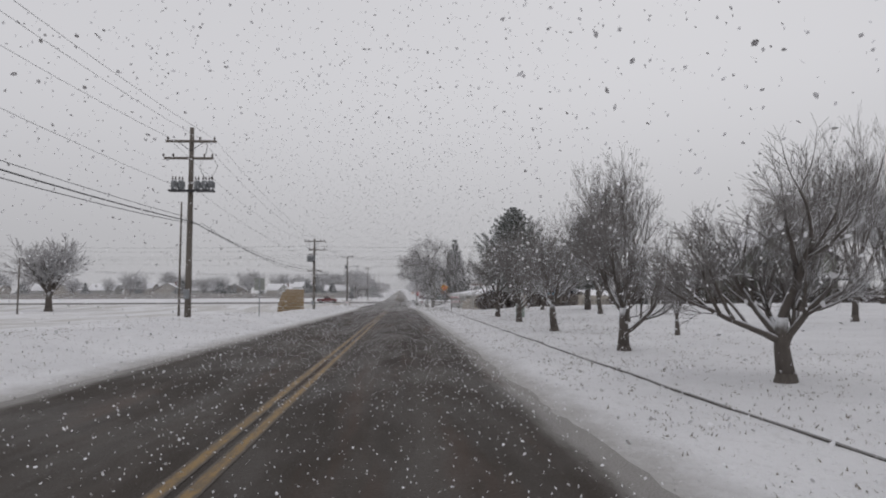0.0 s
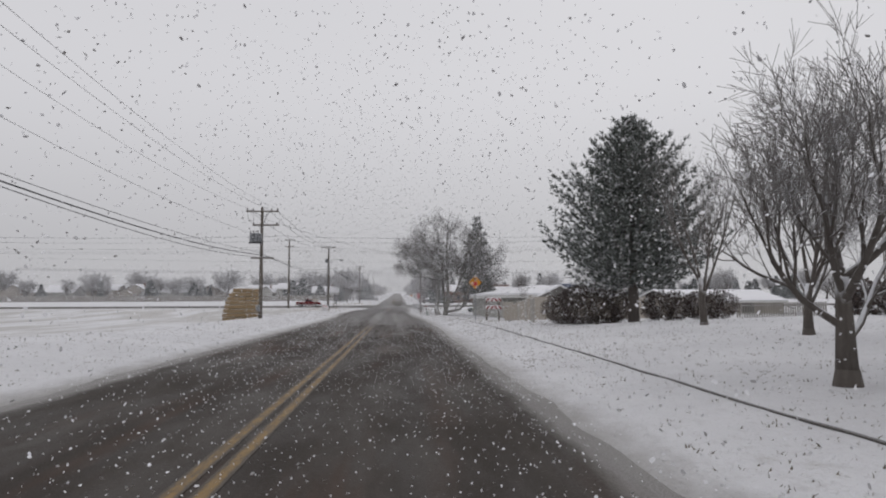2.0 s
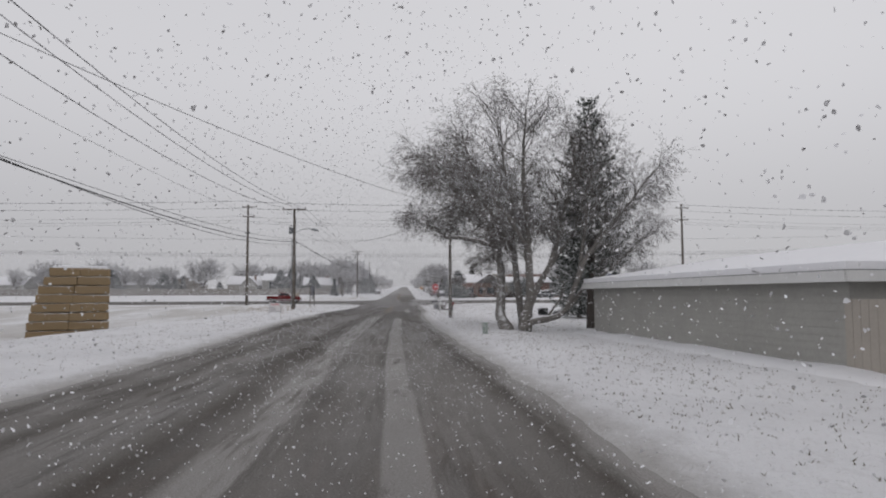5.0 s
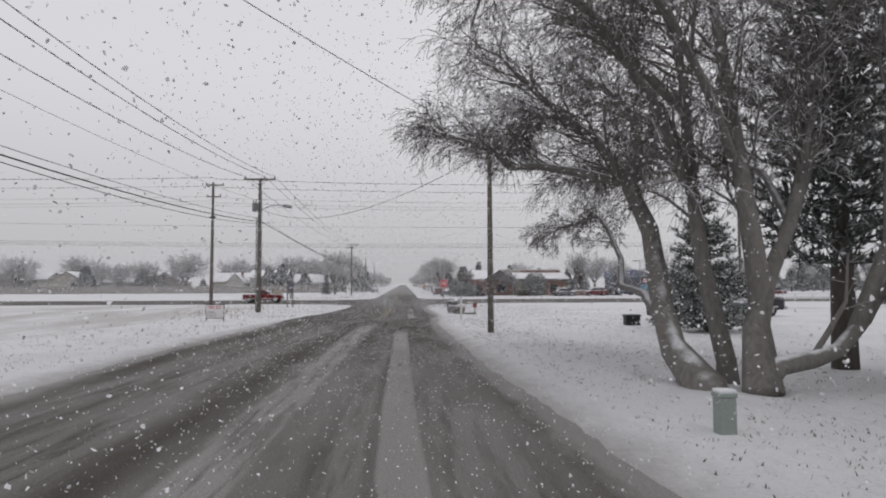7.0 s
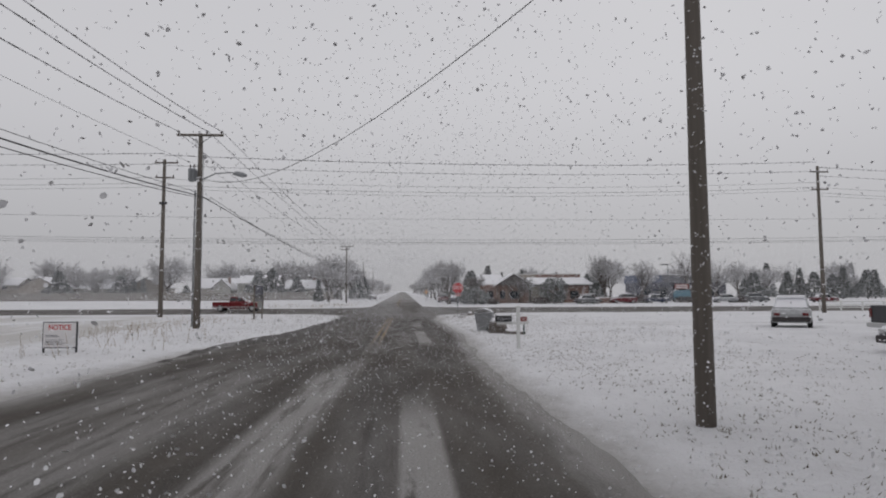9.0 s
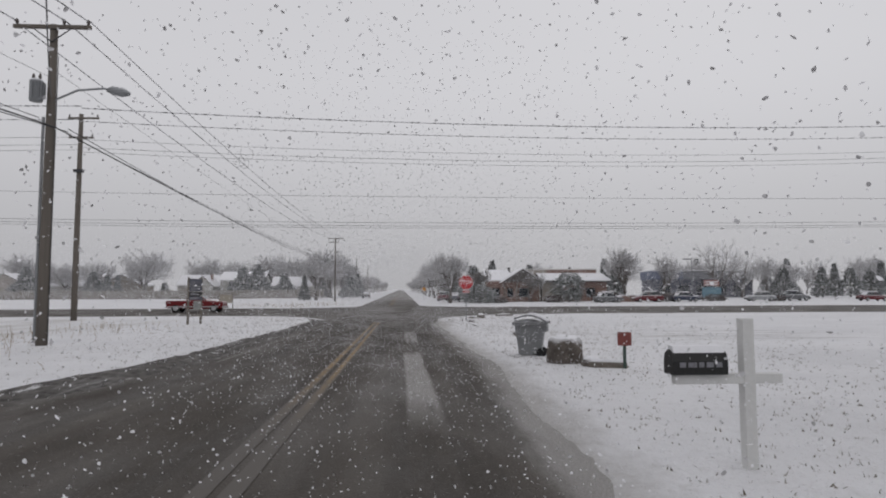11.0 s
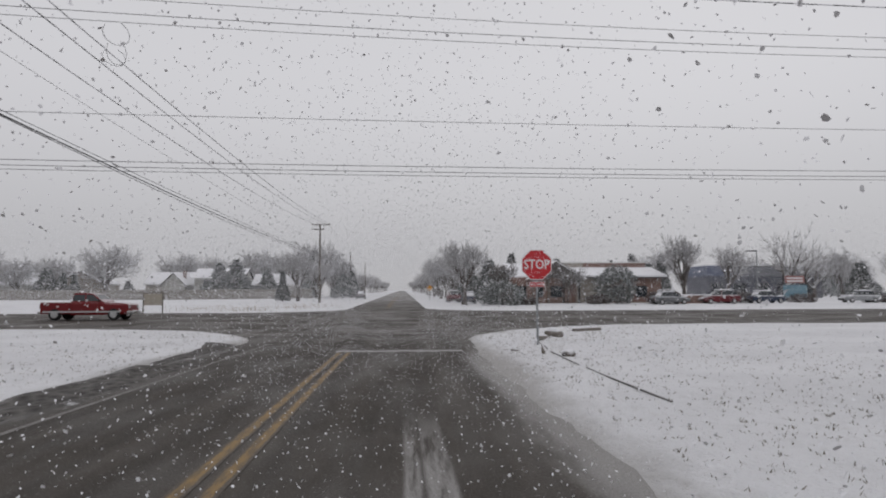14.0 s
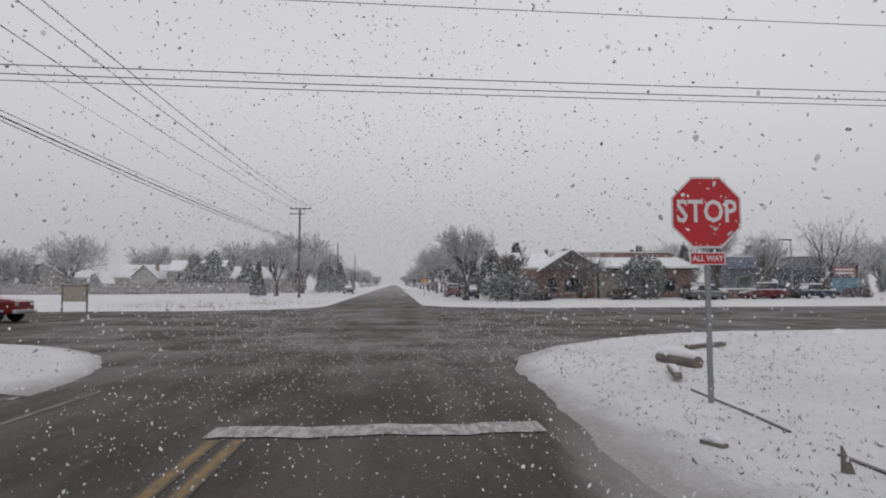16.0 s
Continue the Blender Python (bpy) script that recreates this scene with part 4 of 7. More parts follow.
shrub(9.55, -54.4, z_at(9.55, -54.4) - 0.1, 2.05, 1.7, 1.95, 51, "large rounded dark hedge bush under the pine", HEDGE, 9000, 0.05)
shrub(14.0, -53.2, z_at(14.0, -53.2), 1.2, 1.1, 1.5, 52, "rounded dark hedge bush in the snow", HEDGE, 1700, 0.075)
shrub(16.6, -52.5, z_at(16.6, -52.5), 1.3, 1.1, 1.5, 53, "rounded dark hedge bush in the snow", HEDGE, 1700, 0.075)


# ---- the many-stemmed tree by the road ----
BOUGH = dict(depth=5, limbs=3, segments={1: 5, 2: 5, 3: 3, 4: 3}, kids=(4, 5, 5, 5, 4), spread=(0.5, 0.6, 0.65, 0.7, 0.7), shrink=(0.8, 0.72, 0.6, 0.6, 0.62), lift=(0.0, 0.0, 0.02, -0.06, -0.2, -0.32), up=0.4, bend=0.26, taper=0.55, thin=0.0042, **{"from": 0.25})
BOUGH["clear"] = lambda q: q.z < 2.3 and q.y > 2
BOUGH["tips"] = []
rnd = random.Random(77)
tr, tw, lf = Shape(), Shape(), Shape()
# each limb: its way, its thickness at both ends, how many boughs it carries, from where on, and their length
BIG_LIMBS = (
    # the stem that leans out along the road, its fork, and the bough that hangs low over the yard
    (((-0.4, 0.0, -0.35), (-0.4, 0.1, 0.0), (-0.5, 0.9, 0.5), (-0.48, 1.7, 1.15), (-0.38, 2.5, 2.49), (-0.46, 3.5, 3.64), (-0.68, 4.3, 4.55), (-1.29, 5.1, 5.4), (-2.0, 5.6, 6.3), (-2.6, 5.9, 7.1)), 0.24, 0.02, 34, 0.5, 1.25),
    (((-0.46, 3.5, 3.6), (-1.16, 3.9, 3.86), (-1.9, 4.2, 4.0), (-2.52, 4.3, 4.06), (-2.97, 4.5, 4.6), (-3.5, 4.7, 4.8), (-3.9, 4.8, 4.8)), 0.1, 0.015, 30, 0.12, 0.9),
    (((-0.48, 1.7, 1.0), (-0.22, 3.0, 1.39), (-0.14, 4.3, 1.53), (0.16, 5.4, 2.16), (0.19, 6.5, 2.82), (0.28, 7.7, 3.49), (0.1, 8.8, 3.35), (-0.2, 9.9, 3.2), (-0.6, 10.8, 3.0)), 0.085, 0.012, 26, 0.4, 0.62),
    (((-0.42, 2.9, 3.0), (0.1, 3.9, 4.4), (0.3, 5.2, 5.6), (0.2, 6.6, 6.5), (-0.1, 7.9, 7.0)), 0.1, 0.015, 24, 0.3, 1.15),
    (((-0.44, 3.3, 3.4), (0.3, 4.8, 4.1), (0.6, 6.5, 4.5), (0.5, 8.3, 4.7), (0.1, 9.8, 4.6)), 0.06, 0.012, 24, 0.2, 0.9),
    (((0.3, 5.2, 5.6), (1.4, 6.6, 5.5), (2.2, 8.2, 5.3), (2.6, 9.8, 5.0)), 0.05, 0.012, 22, 0.15, 0.95),
    (((-1.29, 5.1, 5.4), (-1.2, 6.6, 5.7), (-1.5, 8.2, 5.8), (-1.9, 9.6, 5.6)), 0.05, 0.012, 18, 0.15, 0.95),
    (((1.55, 1.1, 2.5), (2.2, 3.0, 3.7), (2.7, 5.2, 4.4), (3.0, 7.6, 4.8), (2.8, 9.6, 4.9)), 0.07, 0.012, 26, 0.3, 0.95),
    # the stem behind
    (((0.4, 1.1, -0.3), (0.39, 1.1, 0.3), (0.27, 1.5, 1.92), (0.13, 1.7, 3.36), (0.17, 1.9, 5.22), (-0.1, 2.1, 7.1), (-0.3, 2.2, 9.0)), 0.175, 0.02, 34, 0.4, 1.35),
    (((0.15, 1.7, 3.2), (-0.6, 1.3, 4.5), (-1.5, 0.9, 5.6), (-2.4, 0.6, 6.3), (-3.1, 0.4, 6.4), (-3.7, 0.2, 6.2)), 0.09, 0.015, 30, 0.25, 1.05),
    (((0.15, 1.9, 4.6), (-0.7, 2.6, 5.9), (-1.4, 3.2, 7.3), (-1.9, 3.5, 8.6)), 0.08, 0.015, 22, 0.25, 1.15),
    # the stout stem, forked low
    (((0.2, -0.2, -0.35), (0.26, -0.2, 0.0), (0.5, 0.3, 0.9), (0.6, 0.5, 1.45), (0.59, 0.7, 2.67), (0.6, 1.1, 4.21), (0.55, 1.5, 6.33), (0.7, 1.7, 8.0), (0.8, 1.8, 9.4)), 0.225, 0.02, 34, 0.45, 1.3),
    (((0.5, 0.3, 0.8), (0.91, 0.7, 1.65), (1.55, 1.1, 2.49), (1.91, 1.3, 3.65), (2.29, 1.5, 4.97), (2.7, 1.6, 6.6), (2.9, 1.7, 8.4)), 0.14, 0.018, 30, 0.4, 1.25),
    (((0.6, 0.9, 3.3), (-0.2, 0.2, 4.4), (-1.1, -0.5, 5.3), (-1.8, -1.0, 5.8), (-2.6, -1.3, 5.6)), 0.085, 0.015, 26, 0.3, 1.0),
    (((1.6, 1.1, 2.6), (2.5, 2.0, 3.7), (3.4, 3.0, 4.6), (4.2, 4.0, 5.3)), 0.085, 0.015, 20, 0.3, 1.0),
    # the limb that creeps sideways before it rises, and its fork
    (((0.3, -0.15, 0.1), (0.55, -0.1, 0.36), (1.12, 0.1, 0.44), (1.65, 0.3, 0.56), (2.26, 0.5, 1.0), (2.78, 0.7, 1.61), (4.0, 1.1, 2.5), (5.2, 1.5, 3.4), (6.1, 1.8, 4.1)), 0.15, 0.02, 24, 0.62, 0.95),
    (((2.1, 0.45, 0.85), (2.46, 0.3, 1.87), (2.72, 0.1, 2.83), (3.6, -0.1, 4.0), (4.6, -0.2, 5.2), (5.3, -0.3, 6.1)), 0.12, 0.018, 26, 0.4, 1.1),
    (((2.55, 0.25, 2.2), (2.9, 0.6, 3.8), (3.3, 0.9, 5.6), (3.5, 1.1, 7.3)), 0.085, 0.015, 22, 0.3, 1.2),
    (((1.2, 0.15, 0.45), (1.45, 0.1, 0.85), (1.8, 0.2, 1.35), (2.0, 0.4, 2.0)), 0.05, 0.015, 5, 0.5, 0.5),
)
for way, thick, end, count, first, span in BIG_LIMBS:
    way = [Vector(q) + Vector((rnd.gauss(0, 1), rnd.gauss(0, 1), rnd.gauss(0, 1))) * (0.05 if 1 < i < len(way) - 1 else 0) for i, q in enumerate(way)]
    n = len(way) - 1
    tr.tube(way, [(thick + (end - thick) * (i / n) ** 1.4) * (1.3 if way[i].z <= 0.02 else 1) for i in range(n + 1)], 8, False)
    for i in range(count):
        u = n * (first + (0.99 - first) * (i + rnd.random()) / count)
        a = min(int(u), n - 1)
        start, along = way[a].lerp(way[a + 1], u - a), (way[a + 1] - way[a]).normalized()
        out = (along * 0.75 + Vector((start.x - 0.7, start.y - 1.6, 0)) * 0.09 + Vector((rnd.uniform(-1, 1), rnd.uniform(-1, 1), rnd.uniform(-0.45, 0.75)))).normalized()
        tail = 1 - 0.45 * u / n
        grow(tr, tw, start, out, rnd.uniform(0.75, 1.25) * span, 0.034 * tail * span, 2, BOUGH, rnd)
for q in BOUGH["tips"]:
    if rnd.random() < 0.05:
        leaf_clumps(lf, [q], rnd, 0.034, 4)
# no twigs hang low over the road and the yard
for q in (tw, lf):
    kept = []
    for f in q.f:
        c = [sum(q.v[i][k] for i in f) / len(f) for k in range(3)]
        if c[2] > 2.1 + 0.5 * smooth(-1.2, -2.2, c[0]) + 0.4 * smooth(4.5, 3, c[1]):
            kept.append(f)
    used = sorted({i for f in kept for i in f})
    at_new = {i: j for j, i in enumerate(used)}
    q.v = [q.v[i] for i in used]
    q.f = [tuple(at_new[i] for i in f) for f in kept]
e = thing("many_stemmed_tree", "large many-stemmed grey tree with drooping twigs and withered leaves", "tree", pose(4.5, -20.7, z_at(4.5, -20.7) + 0.02))
part("trunk", tr, BARK_PALE, e, "", True)
part("crown", tw, TWIG_DARK, e, "drooping bare twigs dusted with snow")
part("leaves", lf, RUST_LEAF, e, "small dark withered leaf clusters")


# ---- houses ----
def house(x, y, z, w, d, eave, ridge, label, wall_mat, axis="x", rz=0.0, over=0.35, openings=(), gable_mat=None, name="house", chimney=False, roof_mat=None, group=""):
    """Walls under a ridged roof. w along local x, d along local y; the ridge runs along axis.
    openings: (side, along, sill, width, height, kind), side s, n, w or e."""
    e = thing(name, label, "house", pose(x, y, z, 0, 0, rz), group)
    hw, hd = w / 2, d / 2
    t = 0.2
    for side, (a, b) in (("s", ((-hw, -hd), (hw, -hd + t))), ("n", ((-hw, hd - t), (hw, hd))), ("w", ((-hw, -hd + t), (-hw + t, hd - t))), ("e", ((hw - t, -hd + t), (hw, hd - t)))):
        part("wall", Shape().box((*a, -0.6), (*b, eave)), wall_mat, e)
    if axis == "x":
        g = [(-hd, eave), (hd, eave), (0, ridge)]
        for at_ in (-hw, hw - t):
            part("gable", Shape().prism(g, t, "x", at_), gable_mat or wall_mat, e)
        run, half, slope = w / 2 + over, hd + over, (ridge - eave) / hd
    else:
        g = [(-hw, eave), (hw, eave), (0, ridge)]
        for at_ in (-hd, hd - t):
            part("gable", Shape().prism(g, t, "y", at_), gable_mat or wall_mat, e)
        run, half, slope = d / 2 + over, hw + over, (ridge - eave) / hw
    for sg in (-1, 1):
        lo = ridge - slope * half
        deck = [(0, ridge + 0.02), (sg * half, lo + 0.02), (sg * half, lo + 0.14), (0, ridge + 0.14)]
        cover = [(0, ridge + 0.142), (sg * half * 0.99, lo + 0.142), (sg * (half + 0.02), lo + 0.2), (sg * half * 0.97, lo + 0.30), (0, ridge + 0.27)]
        r_ = part("roof", Shape().prism(deck, 2 * run, "x" if axis == "x" else "y", -run), TRIM_DARK, e)
        part("snow_cover", Shape().prism(cover, 2 * run - 0.04, "x" if axis == "x" else "y", -run + 0.02), roof_mat or ROOF_SNOW, r_, "thick even snow")
        fascia = Shape()
        if axis == "x":
            fascia.box((-run, sg * half - 0.02, lo - 0.08), (run, sg * half + 0.02, lo + 0.12))
        else:
            fascia.box((sg * half - 0.02, -run, lo - 0.08), (sg * half + 0.02, run, lo + 0.12))
        part("fascia", fascia, TRIM_WHITE, r_)
    for side, al, sill, ow, oh, kind in openings:
        mm = {"s": Matrix.Translation((al, -hd, 0)), "n": Matrix.Translation((al, hd, 0)) @ Matrix.Rotation(math.pi, 4, "Z"), "w": Matrix.Translation((-hw, al, 0)) @ Matrix.Rotation(-math.pi / 2, 4, "Z"), "e": Matrix.Translation((hw, al, 0)) @ Matrix.Rotation(math.pi / 2, 4, "Z")}[side]
        fr = Shape()
        for lo_, hi_ in (((-ow / 2 - 0.07, -0.05, sill - 0.07), (-ow / 2, 0.03, sill + oh + 0.07)), ((ow / 2, -0.05, sill - 0.07), (ow / 2 + 0.07, 0.03, sill + oh + 0.07)), ((-ow / 2, -0.05, sill + oh), (ow / 2, 0.03, sill + oh + 0.07)), ((-ow / 2, -0.06, sill - 0.07), (ow / 2, 0.03, sill))):
            fr.box(lo_, hi_, mm)
        if kind == "window":
            o = part("window", fr, TRIM_WHITE, e)
            part("pane", Shape().box((-ow / 2, -0.015, sill), (ow / 2, -0.004, sill + oh), mm), GLASS, o)
            part("glazing_bar", Shape().box((-0.02, -0.03, sill), (0.02, -0.016, sill + oh), mm), TRIM_WHITE, o)
        else:
            o = part("door", fr, TRIM_WHITE, e)
            leaf_mat = SIDING_TAN if kind == "garage" else TRIM_DARK
            nrow = 4 if kind == "garage" else 1
            for q in range(nrow):
                part("panel", Shape().box((-ow / 2, -0.03, sill + oh * q / nrow + 0.01), (ow / 2, -0.004, sill + oh * (q + 1) / nrow - 0.01), mm), leaf_mat, o)
    if chimney:
        part("chimney", Shape().box((hw * 0.3, -0.3, eave), (hw * 0.3 + 0.6, 0.3, ridge + 0.8)), BRICK_WALL, e)
    return e


# low grey house along the road behind the fence
gh = thing("house", "low grey house with a snow-covered hipped roof behind the roadside tree", "house", pose(12.2, -27.45, -0.06, 0, 0, 3.6))
for lo, hi in (((-4.2, -6.95, -0.6), (4.2, -6.75, 1.9)), ((-4.2, 6.75, -0.6), (4.2, 6.95, 1.9)), ((-4.2, -6.75, -0.6), (-4.0, 6.75, 1.9)), ((4.0, -6.75, -0.6), (4.2, 6.75, 1.9))):
    part("wall", Shape().box(lo, hi), SIDING_GREY, gh)


def hip(low, high, grow_by):
    """A closed hipped slab between two levels."""
    x, y = 4.55 + grow_by, 7.3 + grow_by
    s_ = Shape()
    vs_ = []
    for d in (low, high):
        vs_ += [(-x, -y, 1.86 + d), (x, -y, 1.86 + d), (x, y, 1.86 + d), (-x, y, 1.86 + d), (0, -3.5, 2.62 + d), (0, 3.5, 2.62 + d)]
    s_.add(vs_, [(6, 7, 10), (7, 8, 11, 10), (8, 9, 11), (9, 6, 10, 11), (1, 0, 4), (2, 1, 4, 5), (3, 2, 5), (0, 3, 5, 4), (0, 1, 7, 6), (1, 2, 8, 7), (2, 3, 9, 8), (3, 0, 6, 9)])
    return s_


roof_ = part("roof", hip(0.0, 0.1, 0.0), TRIM_DARK, gh)
part("snow_cover", hip(0.104, 0.26, -0.03), ROOF_SNOW, roof_, "thick even snow")
for lo, hi in (((-4.58, -7.3, 1.74), (-4.552, 7.3, 1.95)), ((-4.552, -7.33, 1.74), (4.552, -7.302, 1.95))):
    part("fascia", Shape().box(lo, hi), TRIM_WHITE, roof_)
gablet = part("gable", Shape().prism([(-1.7, 1.7), (2.3, 1.7), (0.3, 2.66)], 2.6, "y", -7.5), GABLE_GREY, gh, "grey gable")
for sg in (-1, 1):
    part("gable_snow", Shape().prism([(0.3, 2.67), (0.3 + sg * 2.3, 1.57), (0.3 + sg * 2.3, 1.68), (0.3, 2.79)], 2.7, "y", -7.62), ROOF_SNOW, gablet)
for k in range(11):
    z = 0.06 + k * 0.16
    part("board", Shape().add([(-4.204, -6.95, z + 0.15), (-4.204, 6.95, z + 0.15), (-4.214, 6.95, z), (-4.214, -6.95, z)], [(0, 1, 2, 3)]), SIDING_GREY, gh)
# snow slid down along its wall
s = Shape()
vs = []
for i in range(30):
    y = -38 + i * 0.6
    wall_x = 7.56 - 0.063 * (y + 20.5)
    for k, (dx, h) in enumerate(((-1.5, -0.05), (-0.8, 0.08), (-0.35, 0.16), (0.06, 0.2))):
        vs.append((wall_x + dx, y, z_at(wall_x + dx, y) + h * (0.6 + 0.5 * noise.noise(Vector((dx, y * 0.6, 4))))))
s.add(vs, [(j * 4 + i, j * 4 + i + 1, (j + 1) * 4 + i + 1, (j + 1) * 4 + i) for j in range(29) for i in range(3)])
tagged(part("snow_bank", s, SNOW_CAP, smooth=True), "low bank of snow drifted along the house wall", "snow bank", kind="structure")

# sage house behind the lawn
sh = house(43, -44, 0.5, 11, 9, 5.2, 8.9, "two-storey sage-green house with a snowy roof", SIDING_GREEN, "y", 0, 0.5, (("s", -2.5, 3.4, 1.1, 1.4, "window"), ("s", 2.0, 3.4, 1.1, 1.4, "window"), ("w", 0, 3.4, 1.1, 1.3, "window"), ("w", -2.8, 3.4, 1.1, 1.3, "window"), ("s", -2.6, 0.7, 1.8, 1.4, "window"), ("s", 1.0, 0.0, 1.0, 2.1, "door")))
porch = part("porch_roof", Shape().prism([(-4.4, 3.15), (-7.6, 2.65), (-7.6, 2.85), (-4.4, 3.4)], 11, "x", -5.5), TRIM_DARK, sh)
part("snow_cover", Shape().prism([(-4.52, 3.42), (-7.62, 2.88), (-7.62, 3.0), (-4.52, 3.56)], 10.9, "x", -5.45), ROOF_SNOW, porch)
for a in (-5.2, -2.4, 0.4, 2.8, 5.2):
    part("porch_post", Shape().box((a - 0.08, -7.5, -0.5), (a + 0.08, -7.34, 2.7)), TRIM_WHITE, sh)
house(61, -52, 0.6, 12, 9, 3.0, 5.4, "single-storey tan house with a snowy roof", SIDING_TAN, "x", 0, 0.4, (("s", -3, 0.9, 1.5, 1.2, "window"), ("s", 2, 0.9, 1.5, 1.2, "window"), ("w", 0, 0.9, 1.2, 1.2, "window")))
house(36, -12, -0.9, 13, 9, 2.2, 3.3, "single-storey house with a white snowy roof behind fences", SIDING_TAN, "x", 8, 0.4, (("s", -3, 0.9, 1.5, 1.2, "window"), ("s", 2, 0.9, 1.5, 1.2, "window")))

# hedges before the sage house
for i, (hx, hy, rx, ry, hh, mt) in enumerate(((29, -57, 2.4, 1.2, 1.9, RUST_LEAF), (33.5, -56, 2.6, 1.2, 1.8, RUST_LEAF), (38, -55.5, 2.6, 1.2, 1.8, HEDGE), (42.5, -55, 2.6, 1.2, 1.8, RUST_LEAF), (24, -62, 1.8, 1.2, 1.6, HEDGE), (20.5, -60, 1.6, 1.1, 1.4, HEDGE), (47, -54.5, 2.4, 1.2, 1.8, HEDGE), (28, -88, 2.4, 1.3, 1.6, RUST_LEAF), (33, -86, 2.5, 1.3, 1.7, RUST_LEAF), (38, -84, 2.5, 1.3, 1.6, HEDGE), (43, -83, 2.5, 1.3, 1.7, HEDGE))):
    shrub(hx, hy, z_at(hx, hy), rx, ry, hh, 60 + i, "clipped dark winter hedge in front of houses", mt, 700, 0.15, "hedge", "hedges before the houses")


# ---- fences ----
def vinyl_fence():
    e = thing("vinyl_fence", "tall beige vinyl privacy fence with panels and posts", "fence")
    a, b = Vector((7.2, -43.4)), Vector((12.9, -38.8))
    u = (b - a).normalized()
    spots = [a + u * (1.35 * k) for k in range(2)] + [a + u * (2.6 + 1.85 * k) for k in range(16)]
    tops = [1.02, 1.35] + [1.72] * 16
    ang = math.degrees(math.atan2(u.y, u.x))
    for k, q in enumerate(spots):
        zb = z_at(q.x, q.y)
        m_ = pose(q.x, q.y, 0, 0, 0, ang)
        po = part("post", Shape().box((-0.065, -0.065, zb - 0.2), (0.065, 0.065, tops[k] + 0.06), m_), VINYL, e)
        part("cap", Shape().box((-0.08, -0.08, tops[k] + 0.06), (0.08, 0.08, tops[k] + 0.12), m_), POST_VINYL, po)
        if k + 1 < len(spots):
            ln = (spots[k + 1] - q).length
            t0, t1 = tops[k], tops[k + 1]
            nb = max(3, int(ln / 0.155))
            for j in range(nb):
                x0, x1 = 0.065 + (ln - 0.13) * j / nb, 0.065 + (ln - 0.13) * (j + 1) / nb - 0.006
                ht0, ht1 = t0 + (t1 - t0) * x0 / ln, t0 + (t1 - t0) * x1 / ln
                s = Shape().prism([(x0, zb - 0.1), (x1, zb - 0.1), (x1, ht1 - 0.1), (x0, ht0 - 0.1)], 0.03, "y", -0.015)
                s.v = [tuple(m_ @ Vector(v)) for v in s.v]
                part("slat", s, VINYL, e)
            for zz, dz in ((zb + 0.05, 0), (0, 1)):
                if dz:
                    s = Shape().prism([(0.06, t0 - 0.14), (ln - 0.06, t1 - 0.14), (ln - 0.06, t1), (0.06, t0)], 0.06, "y", -0.03)
                else:
                    s = Shape().prism([(0.06, zz), (ln - 0.06, zz), (ln - 0.06, zz + 0.13), (0.06, zz + 0.13)], 0.06, "y", -0.03)
                s.v = [tuple(m_ @ Vector(v)) for v in s.v]
                part("rail", s, VINYL, e)


vinyl_fence()
e = thing("board_fence", "short stretch of grey board fence beside the low house", "fence")
for (xa, ya), (xb, yb) in (((8.42, -34.5), (8.62, -38.0)), ((8.62, -38.0), (7.25, -43.3))):
    n = int(math.hypot(xb - xa, yb - ya) / 0.2)
    for k in range(n):
        a, b = (xa + (xb - xa) * k / n, ya + (yb - ya) * k / n), (xa + (xb - xa) * (k + 0.95) / n, ya + (yb - ya) * (k + 0.95) / n)
        top = 1.36 - 0.3 * max(0, (-39 - a[1]) / 4.3)
        s = Shape().add([(a[0], a[1], -0.1), (b[0], b[1], -0.1), (b[0], b[1], top), (a[0], a[1], top), (a[0] + 0.03, a[1], -0.1), (b[0] + 0.03, b[1], -0.1), (b[0] + 0.03, b[1], top), (a[0] + 0.03, a[1], top)], [(0, 1, 2, 3), (7, 6, 5, 4), (0, 3, 7, 4), (1, 5, 6, 2), (3, 2, 6, 7)])
        part("slat", s, VINYL, e)
for k, (x, y, hgt) in enumerate(((8.0, -43.7, 1.0), (8.0, -46.1, 1.2), (7.9, -48.4, 1.3), (7.5, -50.9, 1.3))):
    e = thing("fence_post", "lone pale vinyl post with a snow cap", "post", pose(x, y, z_at(x, y)), "lone posts")
    part("post", Shape().box((-0.065, -0.065, -0.2), (0.065, 0.065, hgt), None, 0.008), POST_VINYL, e)
    part("cap", Shape().box((-0.085, -0.085, hgt), (0.085, 0.085, hgt + 0.05), None, 0.015), POST_VINYL, e)
    part("snow_cap", Shape().tube([(0, 0, hgt + 0.05), (0, 0, hgt + 0.065), (0, 0, hgt + 0.08)], [0.08, 0.07, 0.02], 8), SNOW_CAP, e, "", True)

e = thing("picket_fence", "low dark picket fence on a snowy lawn", "fence")
for k in range(38):
    x, y = 19 + k * 0.16, -51 + k * 0.03
    zb = z_at(x, y)
    part("picket", Shape().prism([(x - 0.04, zb - 0.05), (x + 0.04, zb - 0.05), (x + 0.04, zb + 0.85), (x, zb + 0.92), (x - 0.04, zb + 0.85)], 0.02, "y", y), FENCE_GREY, e)
for zz in (0.25, 0.7):
    part("rail", Shape().tube([(19, -50.96, z_at(19, -51) + zz), (25, -49.85, z_at(25, -49.9) + zz)], 0.035, 4), FENCE_GREY, e)


